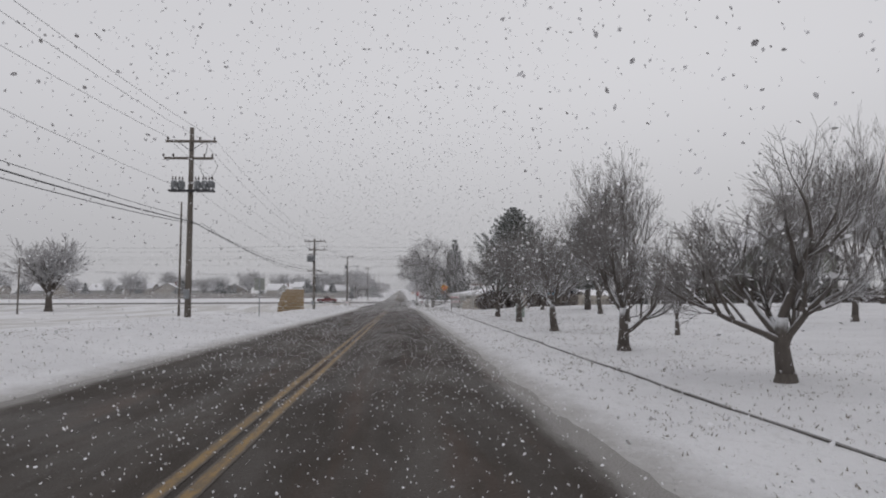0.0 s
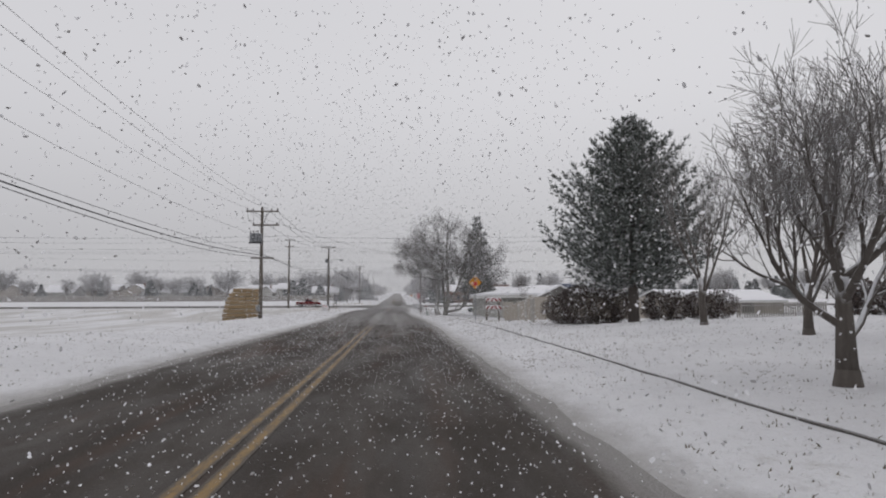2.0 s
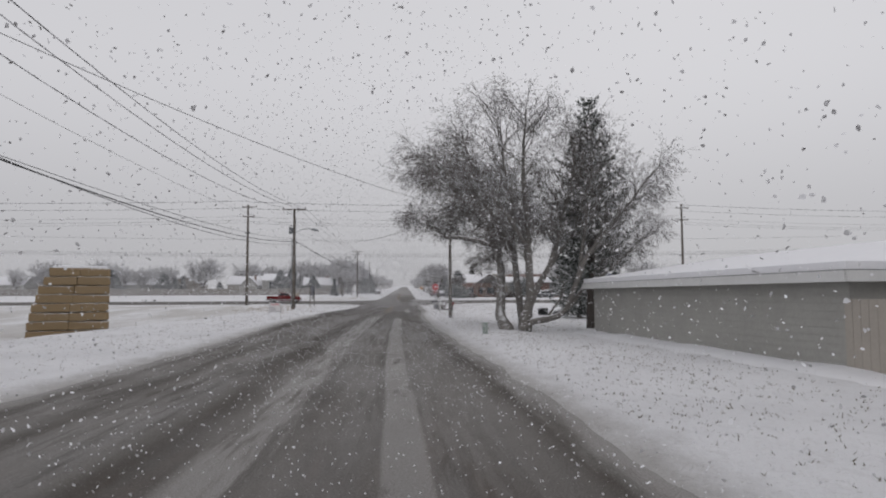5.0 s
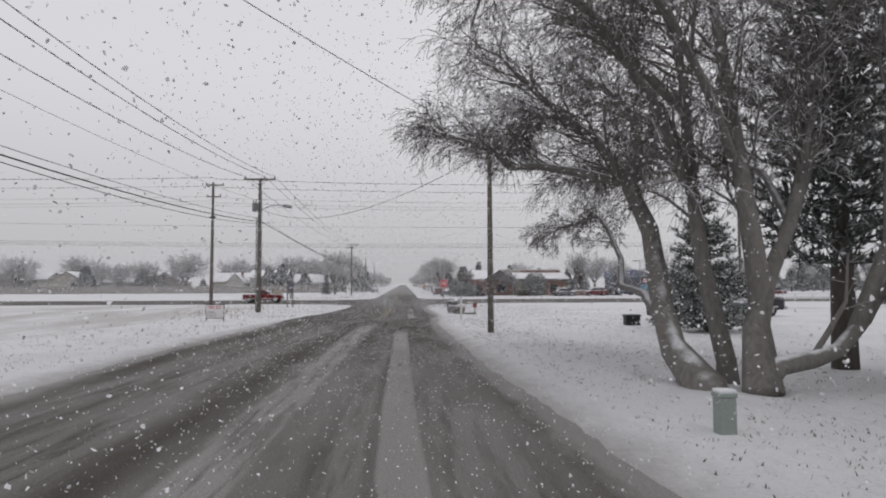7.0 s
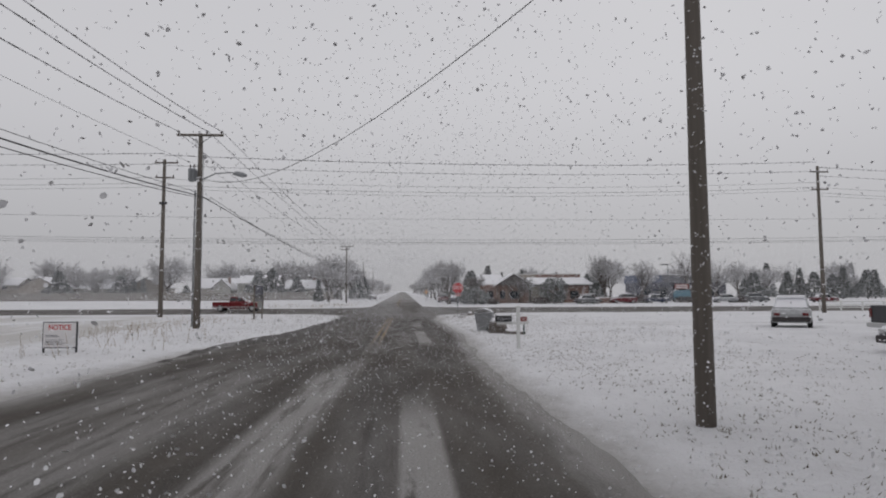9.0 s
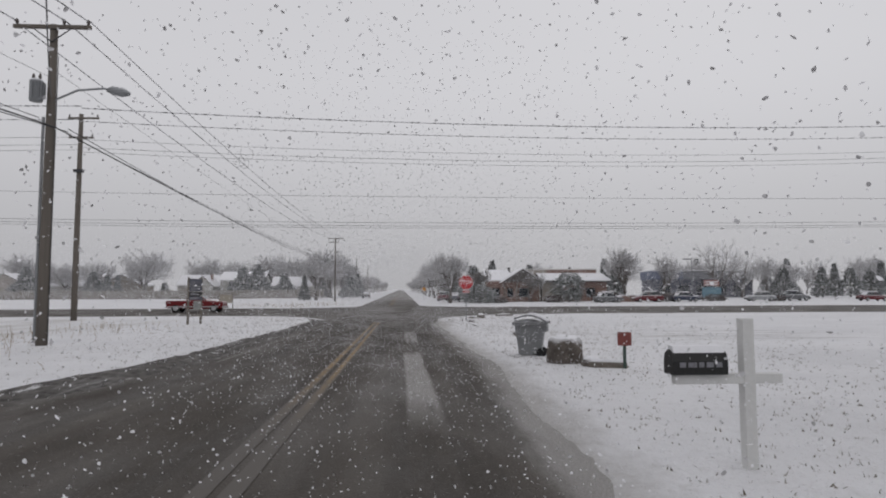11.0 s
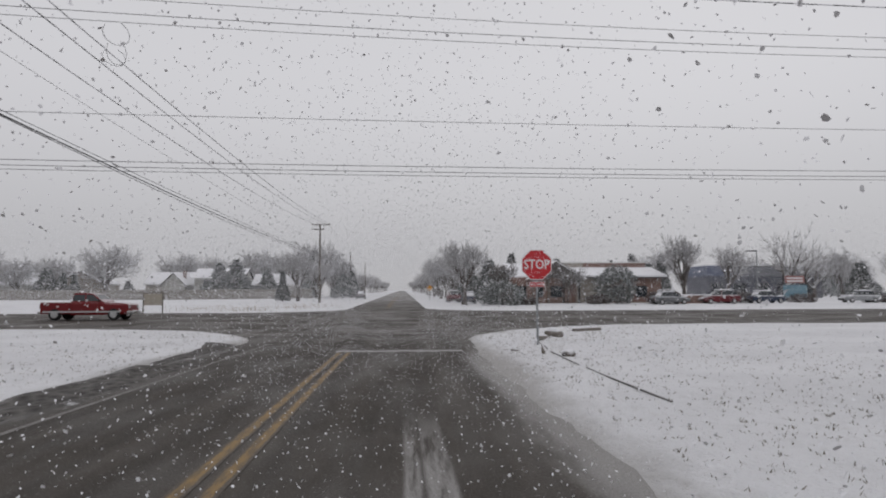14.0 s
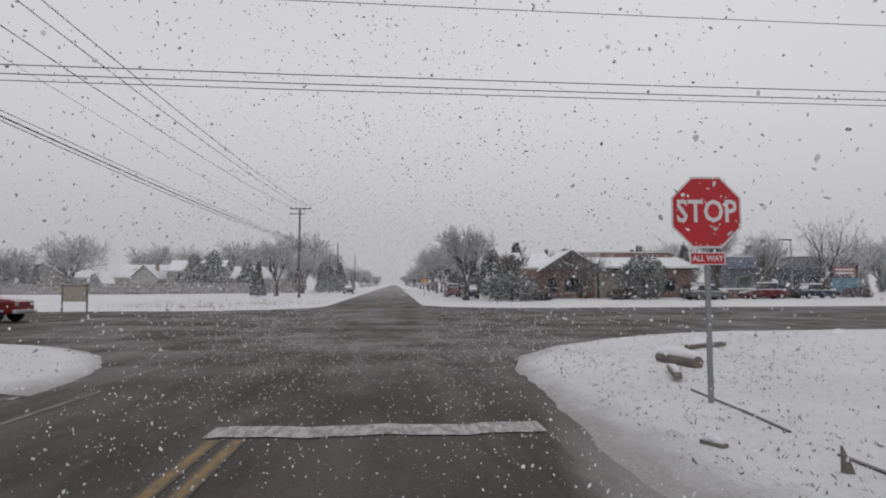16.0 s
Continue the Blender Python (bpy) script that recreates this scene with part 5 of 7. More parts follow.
# ---- roadside signs ----
def octagon(r):
    return [(r * math.cos(math.pi / 8 + i * math.pi / 4), r * math.sin(math.pi / 8 + i * math.pi / 4)) for i in range(8)]


def text(name, body, size, mat, parent, at_, thick=0.003, face=(90, 0, 0), wide=1.0):
    """Lettering with the built-in font, turned into a mesh part."""
    cu = bpy.data.curves.new(name, "FONT")
    cu.body, cu.size, cu.align_x, cu.align_y, cu.extrude, cu.resolution_u = body, size, "CENTER", "CENTER", thick, 2
    cu.offset = size * 0.02
    tmp = bpy.data.objects.new(name, cu)
    scene.collection.objects.link(tmp)
    me = bpy.data.meshes.new_from_object(tmp.evaluated_get(bpy.context.evaluated_depsgraph_get()))
    bpy.data.objects.remove(tmp)
    me.transform(pose(*at_, *face) @ Matrix.Diagonal((wide, 1, 1, 1)))
    me.materials.clear()
    me.materials.append(mat)
    ob = new(name, me)
    ob.parent = parent
    return ob


def bar_lines(parent, mat, x0, x1, zs, y, h=0.03, rnd_=None):
    for k, z in enumerate(zs):
        f = 1.0 if rnd_ is None else rnd_.uniform(0.55, 1)
        part("print_bar", Shape().box((x0, y - 0.004, z), (x0 + (x1 - x0) * f, y, z + h)), mat, parent)


def u_post(e, h, mat=None, r=0.028):
    s = Shape().prism([(-r, 0), (r, 0), (r, 0.03), (r - 0.008, 0.03), (r - 0.008, 0.008), (-r + 0.008, 0.008), (-r + 0.008, 0.03), (-r, 0.03)], h + 0.4, "z", -0.4)
    return part("post", s, mat or GALVANISED, e)


e = thing("stop_sign", "red octagonal stop sign on a slim steel post at the crossing", "traffic sign", pose(4.06, 41.6, z_at(4.06, 41.6) - 0.02, 0, 0, -1))
u_post(e, 2.9, None, 0.032)
zc = 2.45
r = 0.457 / math.cos(math.pi / 8)
pl = part("plate", Shape().prism([(a, b + zc) for a, b in octagon(r)], 0.004, "y", -0.012), SIGN_WHITE, e, "white-edged octagon")
part("red_field", Shape().prism([(a, b + zc) for a, b in octagon(r * 0.945)], 0.003, "y", -0.0155), SIGN_RED, pl)
text("lettering", "STOP", 0.40, SIGN_WHITE, pl, (0, -0.018, zc), 0.002, (90, 0, 0), 0.82)
pq = part("plaque", Shape().prism([(-0.23, 1.78), (0.23, 1.78), (0.23, 1.94), (-0.23, 1.94)], 0.004, "y", -0.012), SIGN_WHITE, e, "small red plaque below the octagon")
part("red_field", Shape().prism([(-0.215, 1.793), (0.215, 1.793), (0.215, 1.927), (-0.215, 1.927)], 0.003, "y", -0.0155), SIGN_RED, pq)
text("lettering", "ALL WAY", 0.105, SIGN_WHITE, pq, (0, -0.018, 1.86), 0.001, (90, 0, 0), 0.9)

e = thing("warning_sign", "amber diamond stop-ahead sign on a slim post, dusted with snow", "traffic sign", pose(5.0, -44.8, z_at(5, -44.8)))
u_post(e, 2.75)
zc, hd = 2.63 - z_at(5, -44.8), 0.43
pl = part("plate", Shape().prism([(0, zc - hd), (hd, zc), (0, zc + hd), (-hd, zc)], 0.004, "y", -0.012), SIGN_AMBER, e, "amber diamond")
k = hd * 0.93
part("border", Shape().prism([(0, zc - k), (k, zc), (0, zc + k), (-k, zc)], 0.002, "y", -0.0145), SIGN_BLACK, pl)
k = hd * 0.895
part("amber_field", Shape().prism([(0, zc - k), (k, zc), (0, zc + k), (-k, zc)], 0.002, "y", -0.017), SIGN_AMBER, pl)
part("octagon_symbol", Shape().prism([(a, b + zc - 0.09) for a, b in octagon(0.155)], 0.002, "y", -0.0195), SIGN_RED, pl)
part("arrow_symbol", Shape().prism([(-0.03, zc + 0.09), (0.03, zc + 0.09), (0.03, zc + 0.18), (0.1, zc + 0.18), (0, zc + 0.3), (-0.1, zc + 0.18), (-0.03, zc + 0.18)], 0.002, "y", -0.0195), SIGN_BLACK, pl)
part("snow_cap", Shape().tube([(-0.16, 0, zc + hd - 0.15), (0, 0, zc + hd + 0.02), (0.14, 0, zc + hd - 0.13)], [0.01, 0.03, 0.01], 6), SNOW_CAP, pl, "", True)

e = thing("barricade", "red and white chevron barricade on two posts", "barricade", pose(6.25, -43.9, z_at(6.25, -43.9), 0, 0, 20))
z0 = z_at(6.25, -43.9)
for a in (-0.42, 0.5):
    part("post", Shape().box((a - 0.055, 0.0, -0.3), (a + 0.055, 0.1, 1.72 - z0 - (0.12 if a > 0 else 0)), None, 0.008), WOOD_GREY, e)
for zb in (1.42, 0.92):
    rail = part("rail", Shape().box((-0.54, -0.03, zb - z0), (0.6, 0.0, zb - z0 + 0.21)), SIGN_WHITE, e)
    for j, x0 in enumerate((-0.52, -0.2, 0.12, 0.4)):
        sk = 0.16 if j < 2 else -0.16
        part("chevron", Shape().prism([(x0 + max(0, -sk), zb - z0 + 0.005), (x0 + 0.16 + max(0, -sk), zb - z0 + 0.005), (x0 + 0.16 + max(0, sk) - (0 if sk > 0 else 0), zb - z0 + 0.205), (x0 + max(0, sk), zb - z0 + 0.205)] if sk > 0 else [(x0 + 0.1, zb - z0 + 0.005), (x0 + 0.26, zb - z0 + 0.005), (x0 + 0.12, zb - z0 + 0.205), (x0 - 0.04, zb - z0 + 0.205)], 0.003, "y", -0.034), DULL_RED, rail)
    part("snow_cap", Shape().tube([(-0.5, -0.015, zb - z0 + 0.21), (0.0, -0.015, zb - z0 + 0.225), (0.56, -0.015, zb - z0 + 0.21)], [0.02, 0.03, 0.02], 6), SNOW_CAP, rail)

e = thing("road_sign", "grey back of a rectangular road sign on a thin post", "traffic sign", pose(-8.42, -77.9, z_at(-8.42, -77.9)))
u_post(e, 2.2)
part("plate", Shape().box((-0.31, -0.012, 1.62), (0.31, -0.006, 2.36)), SIGN_BACK, e)
part("bracket", Shape().box((-0.05, -0.03, 1.7), (0.05, -0.012, 2.3)), GALVANISED, e)

e = thing("notice_board", "white notice board with a red heading on short legs", "sign", pose(-9.88, 4.4, z_at(-9.88, 4.4), 0, 0, -4))
for a in (-0.45, 0.45):
    part("leg", Shape().box((a - 0.02, 0, -0.2), (a + 0.02, 0.04, 0.86)), DARK_STEEL, e)
part("frame", Shape().box((-0.47, -0.015, 0.14), (0.47, 0.0, 0.86)), DARK_STEEL, e)
bd = part("board", Shape().box((-0.445, -0.024, 0.165), (0.445, -0.016, 0.835)), SIGN_WHITE, e)
text("heading", "NOTICE", 0.2, SIGN_RED, bd, (0, -0.026, 0.70), 0.001, (90, 0, 0), 0.85)
bar_lines(bd, BAR_GREY, -0.38, 0.1, (0.48, 0.44), -0.026, 0.02, random.Random(3))
bar_lines(bd, BAR_GREY, -0.38, 0.38, (0.36, 0.32, 0.28, 0.24), -0.026, 0.012, random.Random(4))

e = thing("site_board", "tall dark notice board with printed panels on two posts", "sign", pose(-11.65, 37.0, z_at(-11.65, 37), 0, 0, 74))
for a in (-0.62, 0.62):
    part("post", Shape().box((a - 0.06, -0.04, -0.3), (a + 0.06, 0.04, 2.62), None, 0.008), WOOD_GREY, e)
for z0_, z1_, mt in ((2.15, 2.55, SIGN_NAVY), (1.85, 2.12, SIGN_NAVY), (1.58, 1.82, SIGN_BLACK), (1.36, 1.55, SIGN_NAVY)):
    pn = part("panel", Shape().box((-0.6, -0.06, z0_), (0.6, -0.042, z1_)), mt, e)
    bar_lines(pn, BAR_GREY, -0.5, 0.45, (z0_ + 0.06, (z0_ + z1_) / 2), -0.062, 0.05, random.Random(int(z0_ * 10)))
pn = part("panel", Shape().box((-0.2, -0.06, 0.85), (0.5, -0.042, 1.32)), SIGN_BACK, e)
bar_lines(pn, BAR_GREY, -0.15, 0.4, (0.95, 1.05, 1.15), -0.062, 0.03, random.Random(9))
part("rail", Shape().box((-0.6, -0.03, 0.45), (0.6, 0.0, 0.55)), WOOD_GREY, e)

e = thing("blank_board", "pale tan board between two grey posts beyond the crossing", "sign", pose(-20.6, 77.8, z_at(-20.6, 77.8)))
for a in (-0.78, 0.78):
    part("post", Shape().box((a - 0.04, -0.04, -0.3), (a + 0.04, 0.04, 1.9)), WOOD_GREY, e)
part("panel", Shape().box((-0.72, -0.02, 0.8), (0.72, 0.0, 1.75)), plain("pale_tan_board", (0.46, 0.42, 0.36), 0.8, 0, 0.12, 2, 0.3), e)
part("top_rail", Shape().box((-0.84, -0.03, 1.78), (0.84, 0.03, 1.86)), WOOD_GREY, e)

e = thing("yellow_sign", "small yellow diamond sign far up the road", "traffic sign", pose(4.3, 128, z_at(4.3, 128)))
u_post(e, 2.2)
part("plate", Shape().prism([(0, 1.6), (0.5, 2.1), (0, 2.6), (-0.5, 2.1)], 0.01, "y", -0.02), SIGN_AMBER, e)

# ---- cabinets, mailbox, bin and clutter ----
e = thing("utility_cabinet", "pale green metal utility cabinet in the snow", "utility box", pose(7.0, -81.1, z_at(7, -81.1), 0, 0, 8))
part("body", Shape().box((-0.21, -0.2, -0.1), (0.21, 0.2, 0.72), None, 0.02), GREEN_BOX, e)
part("lid", Shape().box((-0.225, -0.215, 0.72), (0.225, 0.215, 0.77), None, 0.015), GREEN_BOX, e)
part("door", Shape().box((-0.18, -0.212, 0.06), (0.18, -0.201, 0.66)), GREEN_BOX, e)
part("snow_cap", Shape().box((-0.2, -0.19, 0.771), (0.2, 0.19, 0.8), None, 0.018), SNOW_CAP, e)

e = thing("cable_pedestal", "short pale green cable pedestal beside the tree", "utility box", pose(2.86, -23.6, z_at(2.86, -23.6)))
part("body", Shape().box((-0.085, -0.08, -0.1), (0.085, 0.08, 0.38), None, 0.012), GREEN_BOX, e)
part("cap", Shape().box((-0.095, -0.09, 0.38), (0.095, 0.09, 0.43), None, 0.015), GREEN_BOX, e)
part("snow_cap", Shape().box((-0.085, -0.08, 0.431), (0.085, 0.08, 0.46), None, 0.012), SNOW_CAP, e)

e = thing("mailbox", "black mailbox on a white wooden post with an arm", "mailbox", pose(2.75, 4.6, z_at(2.75, 4.6)))
part("post", Shape().box((-0.05, -0.05, -0.2), (0.05, 0.05, 1.25), None, 0.008), TRIM_WHITE, e)
part("arm", Shape().box((-0.62, -0.045, 0.72), (0.28, 0.045, 0.8), None, 0.006), TRIM_WHITE, e)
o = [(-0.09, 0.0), (0.09, 0.0), (0.09, 0.11), (0.065, 0.17), (0, 0.2), (-0.065, 0.17), (-0.09, 0.11)]
s = Shape().prism([(a, b + 0.8) for a, b in o], 0.46, "x", -0.66)
box = part("box", s, SIGN_BLACK, e, "black rounded letter box")
s = Shape()
for a, w in ((-0.6, 0.05), (-0.53, 0.07), (-0.44, 0.04), (-0.38, 0.06), (-0.3, 0.05)):
    s.box((a, -0.094, 0.86), (a + w, -0.0905, 0.9))
part("lettering", s, BAR_GREY, box, "row of faded pale bars")
part("snow_cap", Shape().prism([(-0.07, 0.975), (0.07, 0.975), (0.04, 1.03), (-0.04, 1.03)], 0.42, "x", -0.64), SNOW_CAP, box)

e = thing("wheelie_bin", "grey wheeled refuse bin, lid ajar and full of snow", "bin", pose(3.05, 15.25, z_at(3.05, 15.25), 0, 0, -106) @ Matrix.Diagonal((0.95, 1.0, 0.92, 1)))
o0, o1 = (0.24, 0.26), (0.31, 0.36)
bd = Shape()
vs = [(sx * o0[0], sy * o0[1], 0.06) for sx, sy in ((-1, -1), (1, -1), (1, 1), (-1, 1))] + [(sx * o1[0], sy * o1[1], 0.86) for sx, sy in ((-1, -1), (1, -1), (1, 1), (-1, 1))]
bd.add(vs, [(3, 2, 1, 0), (0, 1, 5, 4), (1, 2, 6, 5), (2, 3, 7, 6), (3, 0, 4, 7)])
vs2 = [(a * 0.94, b * 0.94, c + 0.02) for a, b, c in vs]
bd.add(vs2, [(0, 1, 2, 3), (4, 5, 1, 0), (5, 6, 2, 1), (6, 7, 3, 2), (7, 4, 0, 3)])
body = part("body", bd, BIN_GREY, e)
rim = Shape()
for lo, hi in (((-0.36, -0.41, 0.82), (0.36, -0.33, 0.9)), ((-0.36, 0.33, 0.82), (0.36, 0.41, 0.9)), ((-0.36, -0.33, 0.82), (-0.285, 0.33, 0.9)), ((0.285, -0.33, 0.82), (0.36, 0.33, 0.9))):
    rim.box(lo, hi, None, 0.01)
part("rim", rim, BIN_GREY, body)
part("collar", Shape().box((-0.33, 0.3, 0.66), (0.33, 0.42, 0.82), None, 0.02), BIN_GREY, body)
part("lift_bar", Shape().tube([(-0.25, -0.37, 0.62), (0.25, -0.37, 0.62)], 0.02, 8), DARK_STEEL, body)
part("rim_snow", Shape().tube([(-0.3, -0.37, 0.9), (0.0, -0.37, 0.92), (0.3, -0.36, 0.9)], [0.03, 0.05, 0.03], 7), SNOW_CAP, body, "", True)
lid = Shape()
arch = [(-0.37 + 0.80 * k / 8, 0.13 * math.sin(math.pi * k / 8)) for k in range(9)]
lid.prism([(a, b) for a, b in arch] + [(a, b - 0.035) for a, b in reversed(arch)], 0.74, "x", -0.37)
tip_ = Matrix.Translation((0, 0.4, 0.89)) @ Matrix.Rotation(radians(-7), 4, "X") @ Matrix.Translation((0, -0.4, 0.02))
lid.v = [tuple(tip_ @ Vector(q)) for q in lid.v]
lid = part("lid", lid, BIN_GREY, e, "lid held open by snow")
s = Shape().prism([(a * 0.93, b + 0.004) for a, b in arch] + [(a * 0.88, b + 0.045 + 0.012 * math.sin(5 * a)) for a, b in reversed(arch)], 0.62, "x", -0.31)
s.v = [tuple(tip_ @ Vector(q)) for q in s.v]
part("snow_cap", s, SNOW_CAP, lid, "", True)
part("snow_load", Shape().bm((lambda q: (bmesh.ops.create_icosphere(q, subdivisions=2, radius=0.34), q)[1])(bmesh.new()), Matrix.Translation((0.0, -0.03, 0.84)) @ Matrix.Diagonal((0.9, 1.05, 0.4, 1))), SNOW_CAP, e, "", True)
part("handle", Shape().tube([(-0.2, 0.38, 0.88), (-0.2, 0.46, 0.9), (0.2, 0.46, 0.9), (0.2, 0.38, 0.88)], 0.016, 6), BIN_DARK, e)
for a in (-0.27, 0.27):
    part("wheel", Shape().tube([(a - 0.035, 0.27, 0.11), (a + 0.035, 0.27, 0.11)], 0.12, 14), BIN_DARK, e)
part("axle", Shape().tube([(-0.27, 0.27, 0.11), (0.27, 0.27, 0.11)], 0.014, 6), DARK_STEEL, e)


def boulder(x, y, r, seed, label, squash=0.75, steep=0.0):
    bm = bmesh.new()
    bmesh.ops.create_icosphere(bm, subdivisions=3, radius=r)
    for v in bm.verts:
        v.co *= 1 + 0.28 * noise.noise(v.co * (1.4 / r) + Vector((seed, 0, 0))) + 0.08 * noise.noise(v.co * (5 / r))
        if steep:
            flat = math.hypot(v.co.x, v.co.y)
            v.co.x *= 1 + steep * (1 - flat / r) * 0.5
            v.co.y *= 1 + steep * (1 - flat / r) * 0.5
            v.co.z = max(-r * 0.72, min(r * 0.72, v.co.z))
            v.co += Vector((noise.noise(v.co * 9), noise.noise(v.co * 9 + Vector((3, 0, 0))), noise.noise(v.co * 9 + Vector((0, 3, 0))))) * 0.03
        v.co.z *= squash
    e = thing("boulder", label, "rock", pose(x, y, z_at(x, y) + r * squash * 0.5, 0, 0, 20))
    part("stone", Shape().bm(bm), ROCK, e, "", True)
    bm = bmesh.new()
    bmesh.ops.create_icosphere(bm, subdivisions=3, radius=r * (0.78 if steep else 0.86))
    for v in bm.verts:
        v.co *= 1 + 0.2 * noise.noise(v.co * (1.6 / r) + Vector((seed + 4, 0, 0)))
        v.co.z *= 0.42
    part("snow_cap", Shape().bm(bm, Matrix.Translation((0.03, 0.0, r * squash * 0.62))), SNOW_CAP, e, "", True)


boulder(3.4, 13.3, 0.39, 5, "dark steep-sided boulder capped with snow", 1.15, 1.0)
boulder(3.75, 12.6, 0.2, 9, "small snow-capped stone beside a board")


def plank(x, y, ln, ang, w=0.14, h=0.1, dip=0.0, label="weathered board half buried in snow"):
    e = thing("board", label, "board", pose(x, y, z_at(x, y) + 0.02, 0, dip, ang), "boards in the snow")
    part("wood", Shape().box((-ln / 2, -w / 2, 0), (ln / 2, w / 2, h), None, 0.012), WOOD_GREY, e)
    part("snow_cap", Shape().tube([(-ln * 0.42, 0, h), (-ln * 0.1, 0, h + 0.03), (ln * 0.4, 0, h)], [0.03, w * 0.4, 0.03], 6), SNOW_CAP, e, "", True)


plank(4.0, 12.25, 0.75, -25, 0.1, 0.12)
plank(4.2, 23.75, 1.5, 87, 0.14, 0.1)
plank(3.97, 21.9, 1.35, 83, 0.12, 0.06)
plank(7.75, 49.35, 1.75, 36, 0.16, 0.12)
plank(4.87, 44.6, 2.3, 70, 0.12, 0.1, 3)
plank(2.98, 39.38, 0.26, -68, 0.09, 0.05)
plank(4.15, 16.6, 0.55, -75, 0.14, 0.14)
e = thing("log", "short snow-capped log lying on the corner", "log", pose(5.55, 45.95, z_at(5.55, 45.95) + 0.12, 0, 0, -80))
part("wood", Shape().tube([(-0.62, 0, 0), (-0.3, 0.02, 0.0), (0.3, -0.02, 0.01), (0.62, 0, 0)], [0.12, 0.14, 0.13, 0.12], 10), WOOD_GREY, e)
part("snow_cap", Shape().tube([(-0.58, 0, 0.1), (-0.3, 0.02, 0.13), (0.3, -0.02, 0.14), (0.58, 0, 0.1)], [0.06, 0.11, 0.1, 0.05], 8), SNOW_CAP, e, "", True)
boulder(4.0, 37.7, 0.17, 33, "snow-capped stone lying on the buried kerb", 0.7)
e = thing("stake", "short pointed wooden stake standing in the snow", "stake", pose(3.55, 38.4, z_at(3.55, 38.4)))
part("wood", Shape().tube([(0, 0, -0.1), (0.0, 0, 0.02), (-0.02, 0, 0.12), (-0.05, 0, 0.24)], [0.06, 0.055, 0.035, 0.008], 5), WOOD_GREY, e)

# small red marker at the end of a border
e = thing("marker_sign", "small faded red square marker on a dark green stake", "sign", pose(4.27, 12.02, z_at(4.27, 12.02), 0, 0, -8))
part("stake", Shape().box((-0.03, -0.012, -0.15), (0.03, 0.012, 0.55)), plain("dark_green_stake", (0.05, 0.075, 0.065), 0.7), e)
part("plate", Shape().box((-0.135, -0.022, 0.48), (0.135, -0.013, 0.74), None, 0.003), plain("faded_red_plate", (0.20, 0.062, 0.055), 0.6, 0, 0.12, 5), e)

e = thing("black_box", "small black box with snow on its lid in a yard", "utility box", pose(9.3, -2.7, z_at(9.3, -2.7)))
part("body", Shape().box((-0.3, -0.22, -0.05), (0.3, 0.22, 0.4), None, 0.03), SIGN_BLACK, e)
part("lid", Shape().box((-0.33, -0.25, 0.4), (0.33, 0.25, 0.47), None, 0.02), SIGN_BLACK, e)
part("snow_cap", Shape().box((-0.3, -0.22, 0.471), (0.3, 0.22, 0.53), None, 0.025), SNOW_CAP, e)
boulder(10.7, -2.2, 0.34, 21, "snow-covered stone in a yard", 0.9)

# edge of a buried pavement that shows as a dark line
for ya, yb, xa, xb in ((30.5, 34.8, 3.55, 3.64), (-124, -88, 4.26, 4.24), (-88, -64, 4.24, 4.48), (-63.6, -54, 4.48, 4.52), (-53.4, -51.5, 4.5, 4.5), (-51, -46.3, 4.5, 4.5), (35.5, 38.95, 3.66, 3.86), (39.8, 42.8, 3.96, 4.35)):
    n = max(2, int((yb - ya) / 0.9))
    pts = []
    for i in range(n + 1):
        y = ya + (yb - ya) * i / n
        x = xa + (xb - xa) * i / n + 0.02 * noise.noise(Vector((y * 0.7, 0, 5)))
        pts.append((x, y, land(x, y) + 0.006 + 0.02 * noise.noise(Vector((y * 1.3, 2, 5)))))
    tagged(part("kerb_edge", Shape().tube(pts, 0.022 if ya < 0 else 0.018, 5), CONCRETE), "dark wet edge of a buried pavement kerb", "kerb", kind="structure")


# ---- straw stack ----
def straw_stack():
    e = thing("straw_stack", "tall stack of tan straw bales with snow between the layers", "straw bales", pose(-17.7, -10.6, z_at(-17.7, -10.6) + 0.02, 0, 0, 24))
    r2 = random.Random(5)
    lay = 0.46
    shared = {}
    for L in range(8):
        n = 2
        for i in range(n):
            for j in range(2):
                if (i, j) == (0, 1) and L == 7:
                    continue
                w, d = 3.7 / n, 1.25
                key = (L + i + j) % 3
                if key not in shared:
                    bm = bmesh.new()
                    bmesh.ops.create_cube(bm, size=1.0)
                    bmesh.ops.scale(bm, vec=(w + 0.01, d - 0.02, lay - 0.025), verts=bm.verts)
                    bmesh.ops.bevel(bm, geom=list(bm.edges), offset=0.06, segments=2, affect="EDGES", profile=0.5)
                    for v in bm.verts:
                        v.co += Vector((r2.uniform(-1, 1), r2.uniform(-1, 1), r2.uniform(-1, 1))) * 0.02
                    shared[key] = Shape().bm(bm).mesh("bale")
                    shared[key].materials.append(STRAW)
                ob = new("bale", shared[key])
                ob.parent = e
                narrow = 1 - 0.004 * L * L - 0.008 * L
                ob.matrix_basis = pose(1.85 - (3.7 - w * (i + 0.5)) * narrow + r2.uniform(-0.03, 0.03), -0.62 + d * j + r2.uniform(-0.05, 0.05), lay * (L + 0.5) - 0.05, 0, r2.uniform(-1, 1), r2.uniform(-2, 2)) @ Matrix.Diagonal((narrow, 1, 1, 1))
    part("snow_cover", Shape().box((-0.75, -1.1, 3.6), (1.75, 1.1, 3.74), None, 0.06), SNOW_CAP, e)


straw_stack()


